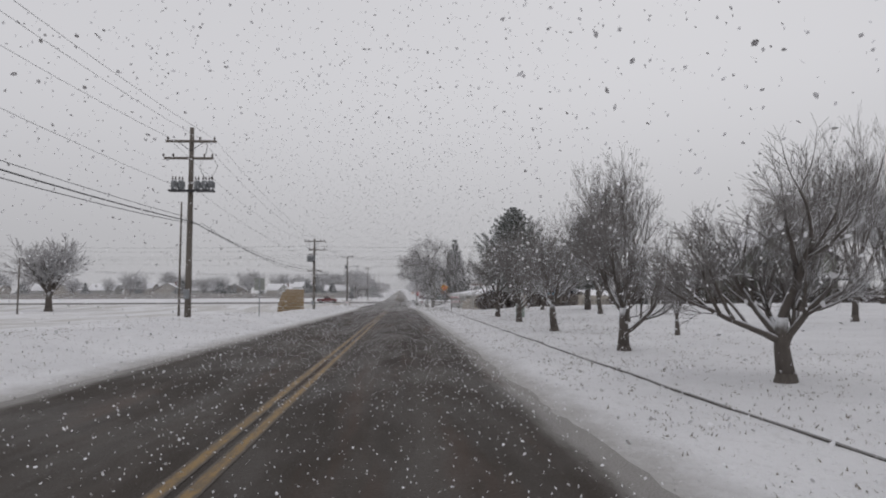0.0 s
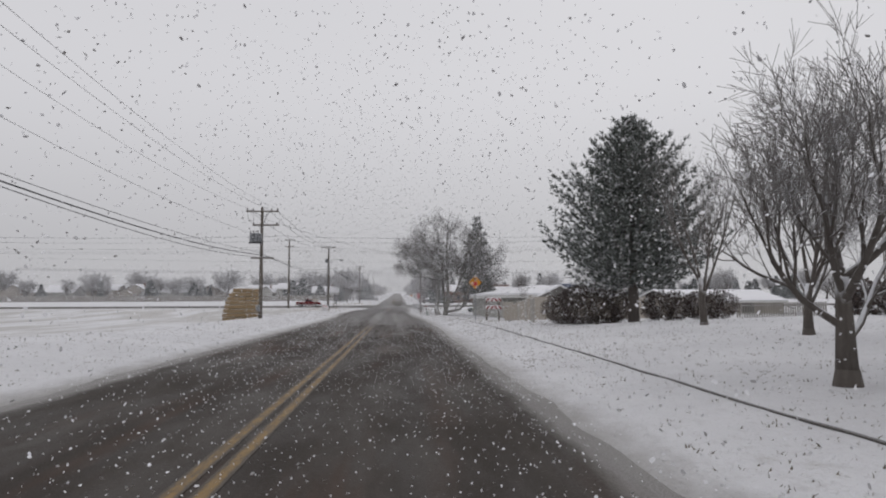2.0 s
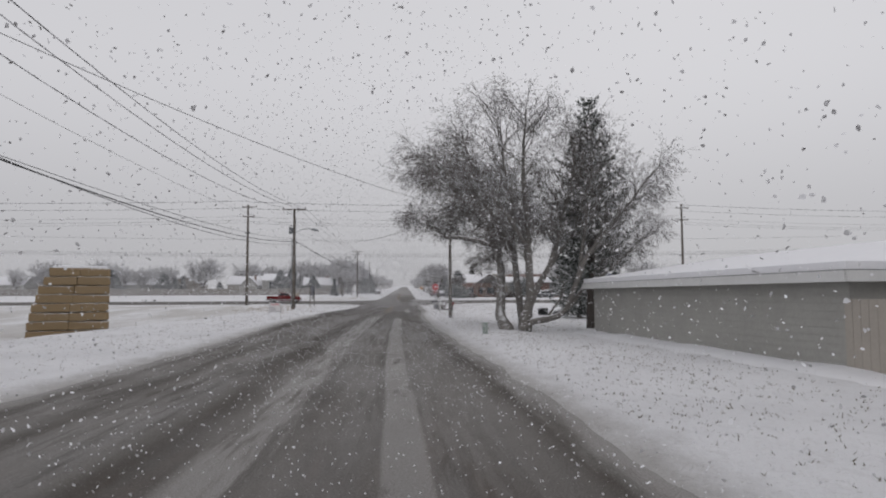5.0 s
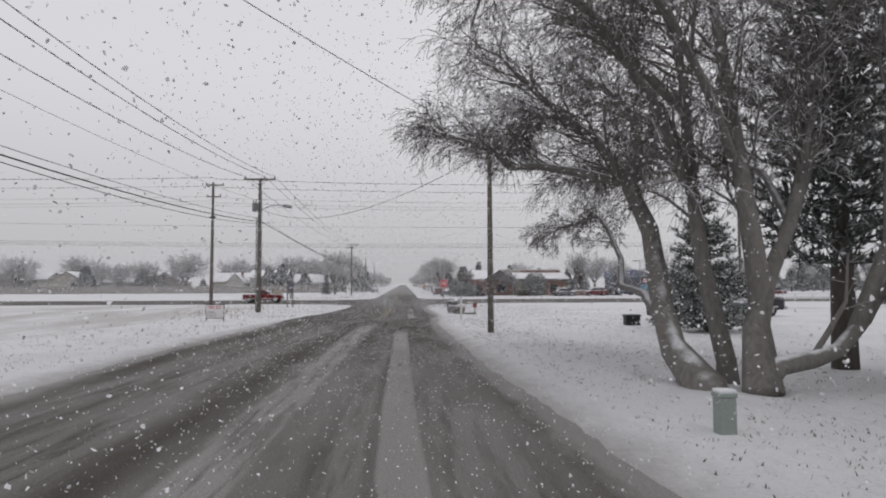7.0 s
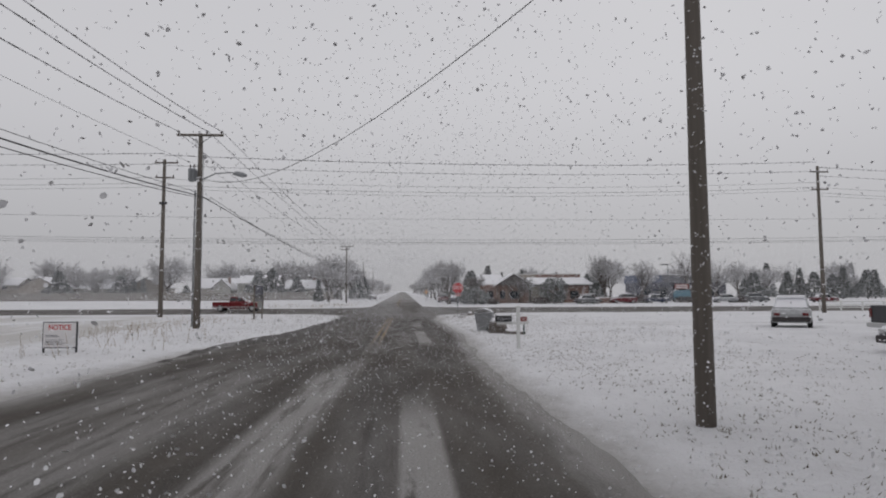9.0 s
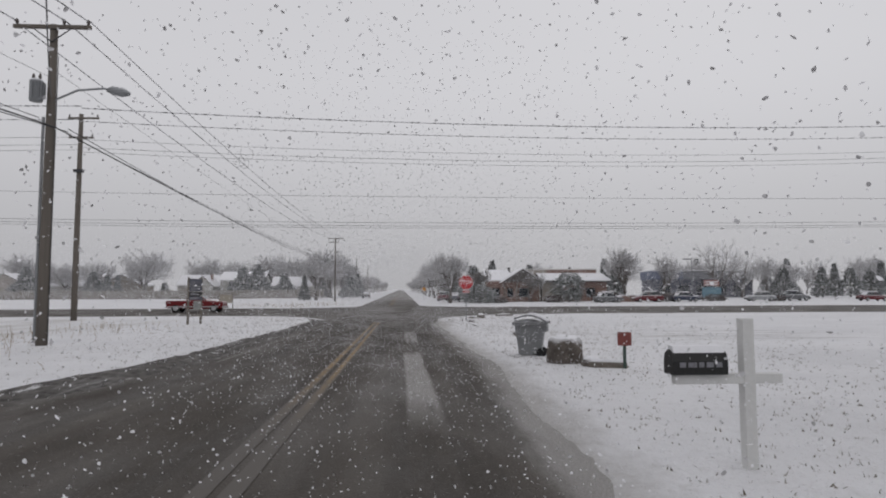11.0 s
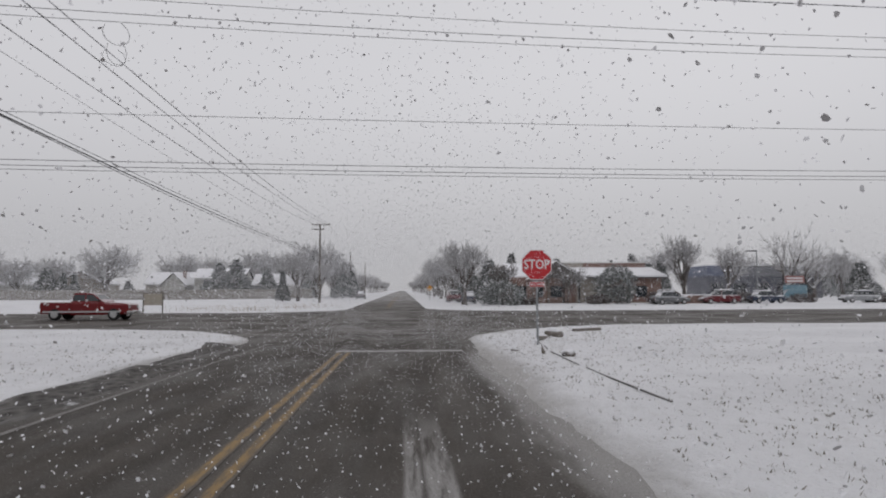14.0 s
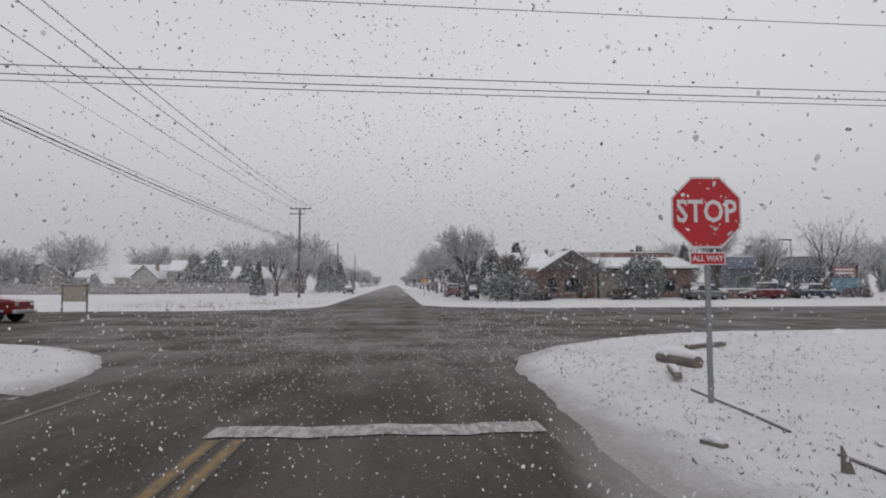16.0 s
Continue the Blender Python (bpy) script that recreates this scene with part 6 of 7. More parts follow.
# ---- vehicles ----
def wheels(e, r, xs, half, w=0.22):
    for a in xs:
        for sg in (-1, 1):
            ty = part("wheel", Shape().tube([(a, sg * half - w / 2, r), (a, sg * half - w / 2 + 0.03, r), (a, sg * half + w / 2 - 0.03, r), (a, sg * half + w / 2, r)], [r * 0.9, r, r, r * 0.9], 20), TYRE, e, "", True)
            part("rim", Shape().tube([(a, sg * (half + w / 2 - 0.02), r), (a, sg * (half + w / 2 + 0.015), r)], r * 0.6, 14), CHROME, ty)


def lofted(sections):
    """A body from cross sections: (x, half width low, half width high, z low, z waist, z high)."""
    s = Shape()
    for x, wl, wh, z0, z1, z2 in sections:
        s.v += [(x, -wl * 0.94, z0), (x, -wl, z0 + 0.12), (x, -wl, z1), (x, -wh, z2), (x, wh, z2), (x, wl, z1), (x, wl, z0 + 0.12), (x, wl * 0.94, z0)]
    n = len(sections)
    for i in range(n - 1):
        for k in range(8):
            s.f.append((i * 8 + k, i * 8 + (k + 1) % 8, (i + 1) * 8 + (k + 1) % 8, (i + 1) * 8 + k))
    s.f.append(tuple(range(8)))
    s.f.append(tuple(reversed(range((n - 1) * 8, n * 8))))
    return s


def pickup(x, y, z, rz, label, paint):
    e = thing("pickup_truck", label, "truck", pose(x, y, z, 0, 0, rz))
    part("front_body", lofted([(2.72, 0.84, 0.8, 0.45, 0.85, 0.98), (2.6, 0.93, 0.88, 0.38, 0.95, 1.06), (1.3, 0.97, 0.9, 0.34, 1.05, 1.16), (1.15, 0.97, 0.92, 0.34, 1.08, 1.2), (-0.85, 0.97, 0.92, 0.34, 1.08, 1.2)]), paint, e, "bonnet and doors")
    part("cab", lofted([(1.12, 0.9, 0.86, 1.05, 1.2, 1.22), (0.45, 0.9, 0.76, 1.05, 1.25, 1.72), (-0.1, 0.9, 0.75, 1.05, 1.25, 1.78), (-0.72, 0.9, 0.76, 1.05, 1.25, 1.76), (-0.86, 0.9, 0.82, 1.05, 1.2, 1.24)]), paint, e, "cab roof")
    bed = Shape()
    for sg in (-1, 1):
        bed.box((-2.75, sg * 0.97 - (0.1 if sg > 0 else 0), 0.42), (-0.87, sg * 0.97 + (0.1 if sg < 0 else 0), 1.16), None, 0.03)
    bed.box((-2.78, -0.86, 0.45), (-2.68, 0.86, 1.16), None, 0.02)
    bed.box((-2.7, -0.86, 0.5), (-0.88, 0.86, 0.62))
    part("cargo_bed", bed, paint, e, "open bed with snow on its floor")
    part("snow", Shape().box((-2.66, -0.85, 0.63), (-0.9, 0.85, 0.74), None, 0.03), SNOW_CAP, e)
    for sg in (-1, 1):
        for x0, x1, x2, x3 in ((0.98, 0.05, 0.05, 0.42), (-0.02, -0.8, -0.7, -0.02)):
            y0, y1 = sg * 0.905, sg * 0.79
            part("side_window", Shape().add([(x0, y0, 1.24), (x1, y0, 1.24), (x2, y1, 1.66), (x3, y1, 1.66)], [(0, 1, 2, 3)]), CAR_GLASS, e)
        part("mirror", Shape().box((0.85, sg * 1.0 - 0.08, 1.2), (0.95, sg * 1.0 + 0.08, 1.36), None, 0.02), TRIM_DARK, e)
        part("headlight", Shape().box((2.62, sg * 0.66 - 0.16, 0.78), (2.735, sg * 0.66 + 0.16, 0.94), None, 0.02), CHROME, e)
        part("tail_light", Shape().box((-2.8, sg * 0.88 - 0.06, 0.75), (-2.76, sg * 0.88 + 0.06, 1.05)), LAMP_RED, e)
        part("sill_trim", Shape().box((-2.6, sg * 0.985 - 0.01, 0.5), (2.3, sg * 0.985 + 0.01, 0.6)), CHROME, e)
    part("windscreen", Shape().add([(1.09, -0.8, 1.24), (1.09, 0.8, 1.24), (0.5, 0.68, 1.69), (0.5, -0.68, 1.69)], [(0, 1, 2, 3)]), CAR_GLASS, e)
    part("front_bumper", Shape().box((2.66, -0.93, 0.4), (2.86, 0.93, 0.6), None, 0.04), CHROME, e)
    part("rear_bumper", Shape().box((-2.95, -0.9, 0.42), (-2.78, 0.9, 0.58), None, 0.03), CHROME, e)
    wheels(e, 0.38, (1.85, -1.85), 0.86, 0.26)
    return e


def car(x, y, z, rz, label, paint, long=4.5, high=1.45, group="", suv=False, panes=None):
    e = thing("car", label, "car", pose(x, y, z, 0, 0, rz), group)
    h, q = long / 2, (0.12 if suv else 0)
    part("body", lofted([(h, 0.7, 0.66, 0.4, 0.55, 0.62), (h - 0.12, 0.82, 0.76, 0.3, 0.62, 0.74), (h - 1.2, 0.87, 0.8, 0.26, 0.82 + q, 0.92 + q), (-h + 0.8, 0.87, 0.8, 0.26, 0.85 + q, 0.95 + q), (-h + 0.1, 0.83, 0.76, 0.3, 0.8 + q, 0.92 + q), (-h, 0.74, 0.7, 0.4, 0.6, 0.7)]), paint, e)
    back = -h + (0.12 if suv else 0.75)
    cab = part("cabin", lofted([(h - 1.15, 0.8, 0.76, 0.88 + q, 0.92 + q, 0.95 + q), (h - 1.95, 0.8, 0.62, 0.88 + q, 0.95 + q, high), (-h + 1.2, 0.8, 0.62, 0.88 + q, 0.95 + q, high + 0.02), (back, 0.8, 0.72, 0.88 + q, 0.92 + q, 0.97 + q if not suv else 1.1)]), panes or CAR_GLASS, e, "windows under snow" if panes else "dark windows")
    part("roof_snow", Shape().box((-h + 1.0, -0.62, high), (h - 1.85, 0.62, high + 0.14), None, 0.05), SNOW_CAP, e, "thick snow on the roof")
    part("bonnet_snow", Shape().box((h - 1.15, -0.7, 0.86 + q), (h - 0.3, 0.7, 0.99 + q), None, 0.05), SNOW_CAP, e, "thick snow on the bonnet")
    for sg in (-1, 1):
        part("pillar", Shape().tube([(0.1, sg * 0.79, 0.95 + q), (0.0, sg * 0.63, high)], 0.04, 5), paint, cab)
        part("headlight", Shape().box((h - 0.1, sg * 0.6 - 0.13, 0.56), (h + 0.015, sg * 0.6 + 0.13, 0.68), None, 0.015), CHROME, e)
        part("tail_light", Shape().box((-h - 0.015, sg * 0.6 - 0.13, 0.62), (-h + 0.08, sg * 0.6 + 0.13, 0.76), None, 0.015), LAMP_RED, e)
    part("rear_window", Shape().add([(back + 0.02, -0.66, 0.99 + q), (back + 0.02, 0.66, 0.99 + q), (-h + 1.12, 0.58, high - 0.03), (-h + 1.12, -0.58, high - 0.03)], [(0, 1, 2, 3)]), SNOW_CAP, e, "rear window under snow")
    part("rear_bumper", Shape().box((-h - 0.06, -0.8, 0.34), (-h + 0.05, 0.8, 0.56), None, 0.03), TRIM_DARK, e)
    part("front_bumper", Shape().box((h - 0.05, -0.78, 0.32), (h + 0.06, 0.78, 0.52), None, 0.03), TRIM_DARK, e)
    wheels(e, 0.31, (h - 0.85, -h + 0.85), 0.78, 0.2)
    return e


pickup(-20.5, 66.8, grade(66.8) + 0.005, 0, "dark red pickup truck waiting on the wet cross street", TRUCK_RED)
car(18.9, 17.8, z_at(18.9, 17.8), 58, "snow-covered grey saloon car parked in a yard", CAR_PALE, panes=SNOWED_GLASS)
car(14.1, 1.5, z_at(14.1, 1.5) - 0.08, 172, "snow-covered grey estate car parked beside a cypress", CAR_GREY, 4.5, 1.5, "", True, SNOWED_GLASS)
pickup(18.0, 6.2, z_at(18.0, 6.2), -4, "dark grey pickup truck dusted with snow parked in a yard", TRUCK_DARK)


# ---- beyond the crossing ----
# low brick building: a gabled end, a long snowy roof and a parapet behind it
e = thing("brick_building", "low brown brick building with snowy roofs and a flat parapet", "building", pose(0, 106, z_at(20, 104)))
for nm, lo, hi, mt in (("front_wall", (14.1, 0, -0.5), (22.4, 0.3, 3.4), BRICK_WALL), ("front_wall", (22.4, 0, -0.5), (26.2, 0.3, 3.4), SIDING_TAN), ("front_wall", (26.2, 0, -0.5), (33.7, 0.3, 3.4), BRICK_WALL), ("rear_wall", (14.1, 11.7, -0.5), (33.7, 12, 3.4), BRICK_WALL), ("side_wall", (14.1, 0.3, -0.5), (14.4, 11.7, 3.4), BRICK_WALL), ("side_wall", (33.4, 0.3, -0.5), (33.7, 11.7, 3.4), BRICK_WALL)):
    part(nm, Shape().box(lo, hi), mt, e)
rf = part("front_roof", Shape().prism([(-0.7, 3.25), (5, 4.55), (5, 4.7), (-0.7, 3.4)], 11.4, "x", 22.9), TRIM_DARK, e)
part("snow_cover", Shape().prism([(-0.72, 3.41), (5, 4.71), (5, 4.95), (-0.72, 3.62)], 11.3, "x", 22.95), ROOF_SNOW, rf)
wing = part("wing_roof", Shape().prism([(0.4, 3.25), (6, 5.2), (6, 5.3), (0.4, 3.4)], 4.5, "x", 13.8), TRIM_DARK, e)
part("snow_cover", Shape().prism([(0.35, 3.41), (6, 5.31), (6, 5.55), (0.35, 3.62)], 4.4, "x", 13.85), ROOF_SNOW, wing)
part("parapet", Shape().box((20, 5, 3.4), (24.8, 5.4, 5.5)), SIDING_TAN, e, "tan parapet")
part("parapet", Shape().box((24.8, 5, 3.4), (33.5, 5.4, 5.5)), BRICK_WALL, e, "reddish parapet")
part("parapet_trim", Shape().box((19.9, 4.9, 5.5), (33.6, 5.5, 5.64)), TRIM_WHITE, e)
part("flat_roof", Shape().box((14.4, 5.6, 3.9), (33.4, 11.7, 4.1)), ROOF_SNOW, e)
pg = part("gable", Shape().prism([(16.3, 3.3), (22.9, 3.3), (19.6, 5.4)], 0.3, "y", -0.9), SIDING_DARK, e)
for sg in (-1, 1):
    part("gable_snow", Shape().prism([(19.6, 5.42), (19.6 + sg * 3.8, 3.05), (19.6 + sg * 3.8, 3.17), (19.6, 5.54)], 6.5, "y", -1.2), ROOF_SNOW, pg)
for a in (16.6, 18.6, 20.6, 22.6):
    part("porch_post", Shape().box((a - 0.1, -0.85, -0.5), (a + 0.1, -0.65, 3.3)), WOOD_GREY if a < 20 else TRIM_DARK, e)
for a, ww in ((15.3, 1.2), (17.6, 1.0), (19.8, 1.6), (28.0, 1.6), (31.0, 1.6)):
    w_ = part("window", Shape().box((a - ww / 2, -0.05, 0.8), (a + ww / 2, -0.004, 2.3)), TRIM_DARK, e)
    part("pane", Shape().box((a - ww / 2 + 0.07, -0.07, 0.87), (a + ww / 2 - 0.07, -0.052, 2.23)), GLASS, w_)
for a in (18.5, 29.2):
    part("roof_vent", Shape().tube([(a, 6.5, 4.1), (a, 6.5, 5.75), (a, 6.5, 5.95)], [0.18, 0.18, 0.28], 8), TRIM_DARK, e)
e = thing("dark_shop", "long flat dark shop with a blue and grey fascia", "building", pose(62, 138, z_at(62, 132)))
part("wall", Shape().box((-9, -4, -0.5), (12, 4, 3.9)), SIGN_NAVY, e)
# fascia blue toned down in the colour for distant haze
part("fascia", Shape().box((-9.2, -4.25, 3.9), (-3.2, 4.2, 5.7)), plain("blue_fascia", (0.13, 0.15, 0.21), 0.6, 0, 0.12, 1.5), e, "blue fascia")
part("fascia", Shape().box((-3.2, -4.25, 3.9), (12.2, 4.2, 5.5)), plain("grey_fascia", (0.17, 0.175, 0.19), 0.7, 0, 0.12, 1.5), e, "grey fascia")
part("snow_cover", Shape().box((-9, -4, 5.71), (12, 4, 5.85)), ROOF_SNOW, e)
for a in range(-7, 12, 4):
    w_ = part("window", Shape().box((a - 1.2, -4.06, 0.6), (a + 1.2, -3.99, 2.6)), TRIM_DARK, e)
    part("pane", Shape().box((a - 1.1, -4.08, 0.7), (a + 1.1, -4.062, 2.5)), GLASS, w_)
e = thing("roadside_sign", "blue and red advertising panels on a frame beside the street", "sign", pose(50.5, 104, z_at(50.5, 104)))
for a in (-1.5, 1.5):
    part("post", Shape().box((a - 0.09, -0.05, -0.3), (a + 0.09, 0.1, 3.6)), TRIM_DARK, e)
part("lower_panel", Shape().box((-1.6, -0.1, 0.5), (1.6, -0.051, 2.2)), SIGN_BLUE, e)
# panel red muted in its colour, as haze would mute it
p_ = part("upper_panel", Shape().box((-1.3, -0.1, 2.5), (1.3, -0.051, 3.4)), plain("haze_muted_red_panel", (0.33, 0.15, 0.14), 0.6), e)
bar_lines(p_, SIGN_WHITE, -1.1, 1.1, (2.62, 3.0), -0.1, 0.2, random.Random(2))
e = thing("lamp_post", "tall grey lamp post in a car park", "lamp post", pose(55, 121, z_at(55, 121)))
part("post", Shape().tube([(0, 0, -0.3), (0, 0, 7.5)], [0.11, 0.08], 8), GALVANISED, e)
part("lamp_head", Shape().box((-1.7, -0.15, 7.42), (0.1, 0.15, 7.6), None, 0.03), DARK_STEEL, e)

paints = [CAR_GREY, plain("maroon_car_paint", (0.12, 0.02, 0.025), 0.35, 0.1, 0.1, 2, 0.85), plain("dark_blue_car_paint", (0.03, 0.04, 0.07), 0.35, 0.1, 0.1, 2, 0.85), plain("silver_car_paint", (0.3, 0.31, 0.32), 0.35, 0.3, 0.1, 2, 0.85)]
for i, (x, y, rz, sv) in enumerate(((31, 97, 8, 0), (37.5, 98, 178, 1), (44, 99.5, 5, 0), (57, 101, 175, 0), (64, 103, 3, 1), (7.2, 116, 92, 1), (8.6, 108, 88, 0), (33, 101.5, 2, 1), (-8.2, 152, 92, 0), (75, 100, 0, 0))):
    car(x, y, z_at(x, y), rz, ("parked car under fresh snow beyond the crossing", "parked estate car under fresh snow beyond the crossing")[sv], paints[i % 4], 4.5, 1.6 if sv else 1.45, "parked cars beyond the crossing", bool(sv))

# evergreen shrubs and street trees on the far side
shrub(11.6, 97.5, z_at(11.6, 97.5), 2.5, 2.2, 2.6, 81, "broad evergreen shrub dusted with snow on the far corner", FIR_HAZE, 1500, 0.17)
bare_tree(11.7, 98.6, z_at(11.7, 98.6), 84, dict(VASE, depth=4, kids=(7, 6, 5, 5), spread=(0.5, 0.45, 0.45, 0.5), thin=0.011), 0.4, 0.12, "low twiggy bush rising behind an evergreen shrub", (0, 0), "", None, 0, 5.6, 1.1)
shrub(25.9, 100.5, z_at(25.9, 100.5), 2.3, 2.0, 4.5, 82, "tall pointed evergreen shrub in front of a brick building", FIR_HAZE, 1700, 0.17)
bare_tree(20.5, 103, z_at(20.5, 103), 85, dict(VASE, depth=4, kids=(6, 5, 5, 5), spread=(0.55, 0.5, 0.5, 0.5), thin=0.011), 0.8, 0.09, "small twiggy tree before a gabled entrance", (0.1, 0), "", None, 0, 5.2, 1.2)
for i, (x, y, w_, h_) in enumerate(((31, 99.5, 1.9, 1.5), (23.2, 99.5, 1.3, 1.0), (39.5, 100.5, 1.5, 1.4), (41.8, 100.8, 1.6, 1.3), (49.5, 101, 1.8, 1.0), (60, 102, 1.5, 0.9), (14.8, 99, 1.0, 0.8))):
    shrub(x, y, z_at(x, y), w_, 1.0, h_, 90 + i, "low rounded shrub under snow", HEDGE, 380, 0.15, "bush", "low shrubs on the far side")
e = thing("low_wall", "low reddish brick wall with a snow cap beside the pavement", "wall", pose(35.2, 100.5, z_at(35.2, 100.5)))
part("bricks", Shape().box((-2.2, -0.15, -0.3), (2.2, 0.15, 0.95)), BRICK_WALL, e)
part("snow_cap", Shape().box((-2.25, -0.2, 0.951), (2.25, 0.2, 1.1), None, 0.04), SNOW_CAP, e)


def tree_model(seed, cfg, trunk, r, height, wide, label):
    cfg = dict(cfg)
    cfg["tips"] = []
    tr_, tw_ = bare_tree_mesh(seed, cfg, trunk, r)
    k = height / max(q[2] for q in tw_.v)
    for q in (tr_, tw_):
        q.v = [(a * k * wide, b * k * wide, c * k) for a, b, c in q.v]
    e_ = thing("bare_tree", label, "tree", None, "far trees")
    part("trunk", tr_, BARK, e_, "", True)
    # crown colour carries the haze of distance
    part("crown", tw_, HAZE_TWIG, e_, "snow-dusted twigs paled for haze")
    return e_


ROUND = dict(FAR, kids=(8, 6, 6, 5), spread=(0.62, 0.6, 0.6, 0.6), lift=(0, 0.06, 0.04, 0.0, -0.02), thin=0.02, **{"from": 0.2})
FAR2 = dict(FAR, kids=(7, 5, 5, 6), thin=0.013)
models = [tree_model(201, FAR2, 1.6, 0.17, 8.0, 1.15, "bare rounded tree with haze-paled twigs among distant houses"), tree_model(202, FAR2, 1.2, 0.16, 9.0, 0.95, "bare upright tree with haze-paled twigs beyond the crossing"), tree_model(203, dict(FAR, kids=(6, 5, 4, 4), spread=(0.7, 0.6, 0.6, 0.6), bend=0.2, thin=0.016), 2.0, 0.24, 10.0, 1.15, "large bare spreading tree with haze-paled twigs"), tree_model(204, ROUND, 1.3, 0.2, 10.0, 1.15, "broad rounded bare tree with a dense haze-paled crown among distant houses")]
spots = [(7.4, 101, 1, 0.9), (36.8, 106, 1, 1.0), (46.4, 114, 0, 1.05), (58.8, 120, 2, 1.15), (68, 127, 2, 1.0), (75, 130, 0, 1.1), (-16.5, 127, 1, 0.9), (-21, 172, 3, 1.3), (-66, 172, 3, 1.28), (-85, 172, 3, 0.97), (-80, 180, 3, 1.05), (-104, 190, 3, 1.3), (-38, 195, 3, 1.3), (-118, 176, 3, 1.2), (-127, 174, 0, 1.2), (-150, 176, 3, 1.3), (-158, 173, 0, 1.4), (-175, 180, 3, 1.3), (-186, 172, 2, 1.2), (-56, 190, 3, 1.2), (-34, 188, 0, 1.3), (-28, 192, 3, 1.2), (-110, 171, 0, 1.0), (-140, 171, 3, 0.9), (-200, 178, 3, 1.3), (-61, 0, 3, 1.35), (-82, 14, 3, 1.2), (-90, -2, 0, 1.5), (-16, 180, 3, 1.0), (80, 135, 0, 1.0), (92, 140, 2, 0.95), (105, 138, 0, 1.1), (-46, 194, 3, 1.15), (-95, 184, 3, 1.0)]
spots += [(7.5 + 1.5 * (k % 3), 124 + 9 * k, k % 3, 0.85 + 0.1 * (k % 4)) for k in range(12)]
spots += [(8 + 2 * (k % 3), 240 + 22 * k, 0 if k % 4 else 3, 0.8 + 0.1 * (k % 4)) for k in range(18)]
spots += [(-14 - 2 * (k % 3), 262 + 22 * k, 0 if k % 4 else 3, 0.8 + 0.1 * (k % 4)) for k in range(17)]
spots += [(-16 - 2 * (k % 3), 150 + 12 * k, (k + 1) % 3, 0.85 + 0.1 * (k % 3)) for k in range(9)]
spots += [(55, 20, 0, 0.9), (66, 8, 2, 0.8), (75, 30, 0, 1.0), (48, -68, 2, 1.0), (36, -72, 0, 1.2), (56, -75, 2, 1.1), (70, -60, 0, 1.3)]
spots += [(38 + 12 * k, 182 + 9 * (k % 2), 0 if k % 2 else 3, 1.0 + 0.1 * (k % 3)) for k in range(14)]
SPARSE = dict(VASE, depth=4, limbs=2, kids=(5, 3, 3, 3), spread=(0.3, 0.3, 0.34, 0.4), thin=0.008)
bare_tree(8.75, -41.8, z_at(8.75, -41.8), 91, SPARSE, 1.8, 0.035, "thin bare sapling with a few upright branches behind a fence", (0, 0), "", None, 0, 3.7)
used = set()
for i, (x, y, k, sc) in enumerate(spots):
    m_ = pose(x, y, z_at(x, y), 0, 0, (i * 67) % 360) @ Matrix.Scale(sc, 4)
    if k not in used:
        used.add(k)
        models[k].matrix_basis = m_
    else:
        c_ = copy_thing(models[k], m_)
        c_.scale = (sc, sc, sc)


def far_conifer_model(seed, h, r):
    rnd_ = random.Random(seed)
    e_ = thing("fir_tree", "distant evergreen dusted with snow, needles paled for haze", "tree", None, "far evergreens")
    tr_, nd_ = Shape(), Shape()
    tr_.tube([(0, 0, -0.3), (0, 0, h * 0.9)], [0.18, 0.03], 6)
    for _ in range(int(900 * h / 6)):
        k = rnd_.random() ** 1.3
        rr = r * (1 - k) ** 0.8 * math.sqrt(rnd_.uniform(0.3, 1)) * (1 + 0.2 * math.sin(7 * k))
        az = rnd_.uniform(0, 6.283)
        c = Vector((rr * math.cos(az), rr * math.sin(az), 0.4 + (h - 0.4) * k))
        out = Vector((math.cos(az), math.sin(az), rnd_.uniform(-0.2, 0.6)))
        for q in range(3):
            v = (out + Vector((rnd_.gauss(0, 0.5), rnd_.gauss(0, 0.5), rnd_.gauss(0, 0.4)))).normalized() * 0.55
            w = v.cross(Vector((rnd_.gauss(0, 1), rnd_.gauss(0, 1), rnd_.gauss(0, 1)))).normalized() * 0.11
            nd_.add([c - w, c + w, c + v], [(0, 1, 2)])
    part("trunk", tr_, BARK, e_)
    part("crown", nd_, FIR_HAZE, e_)
    return e_


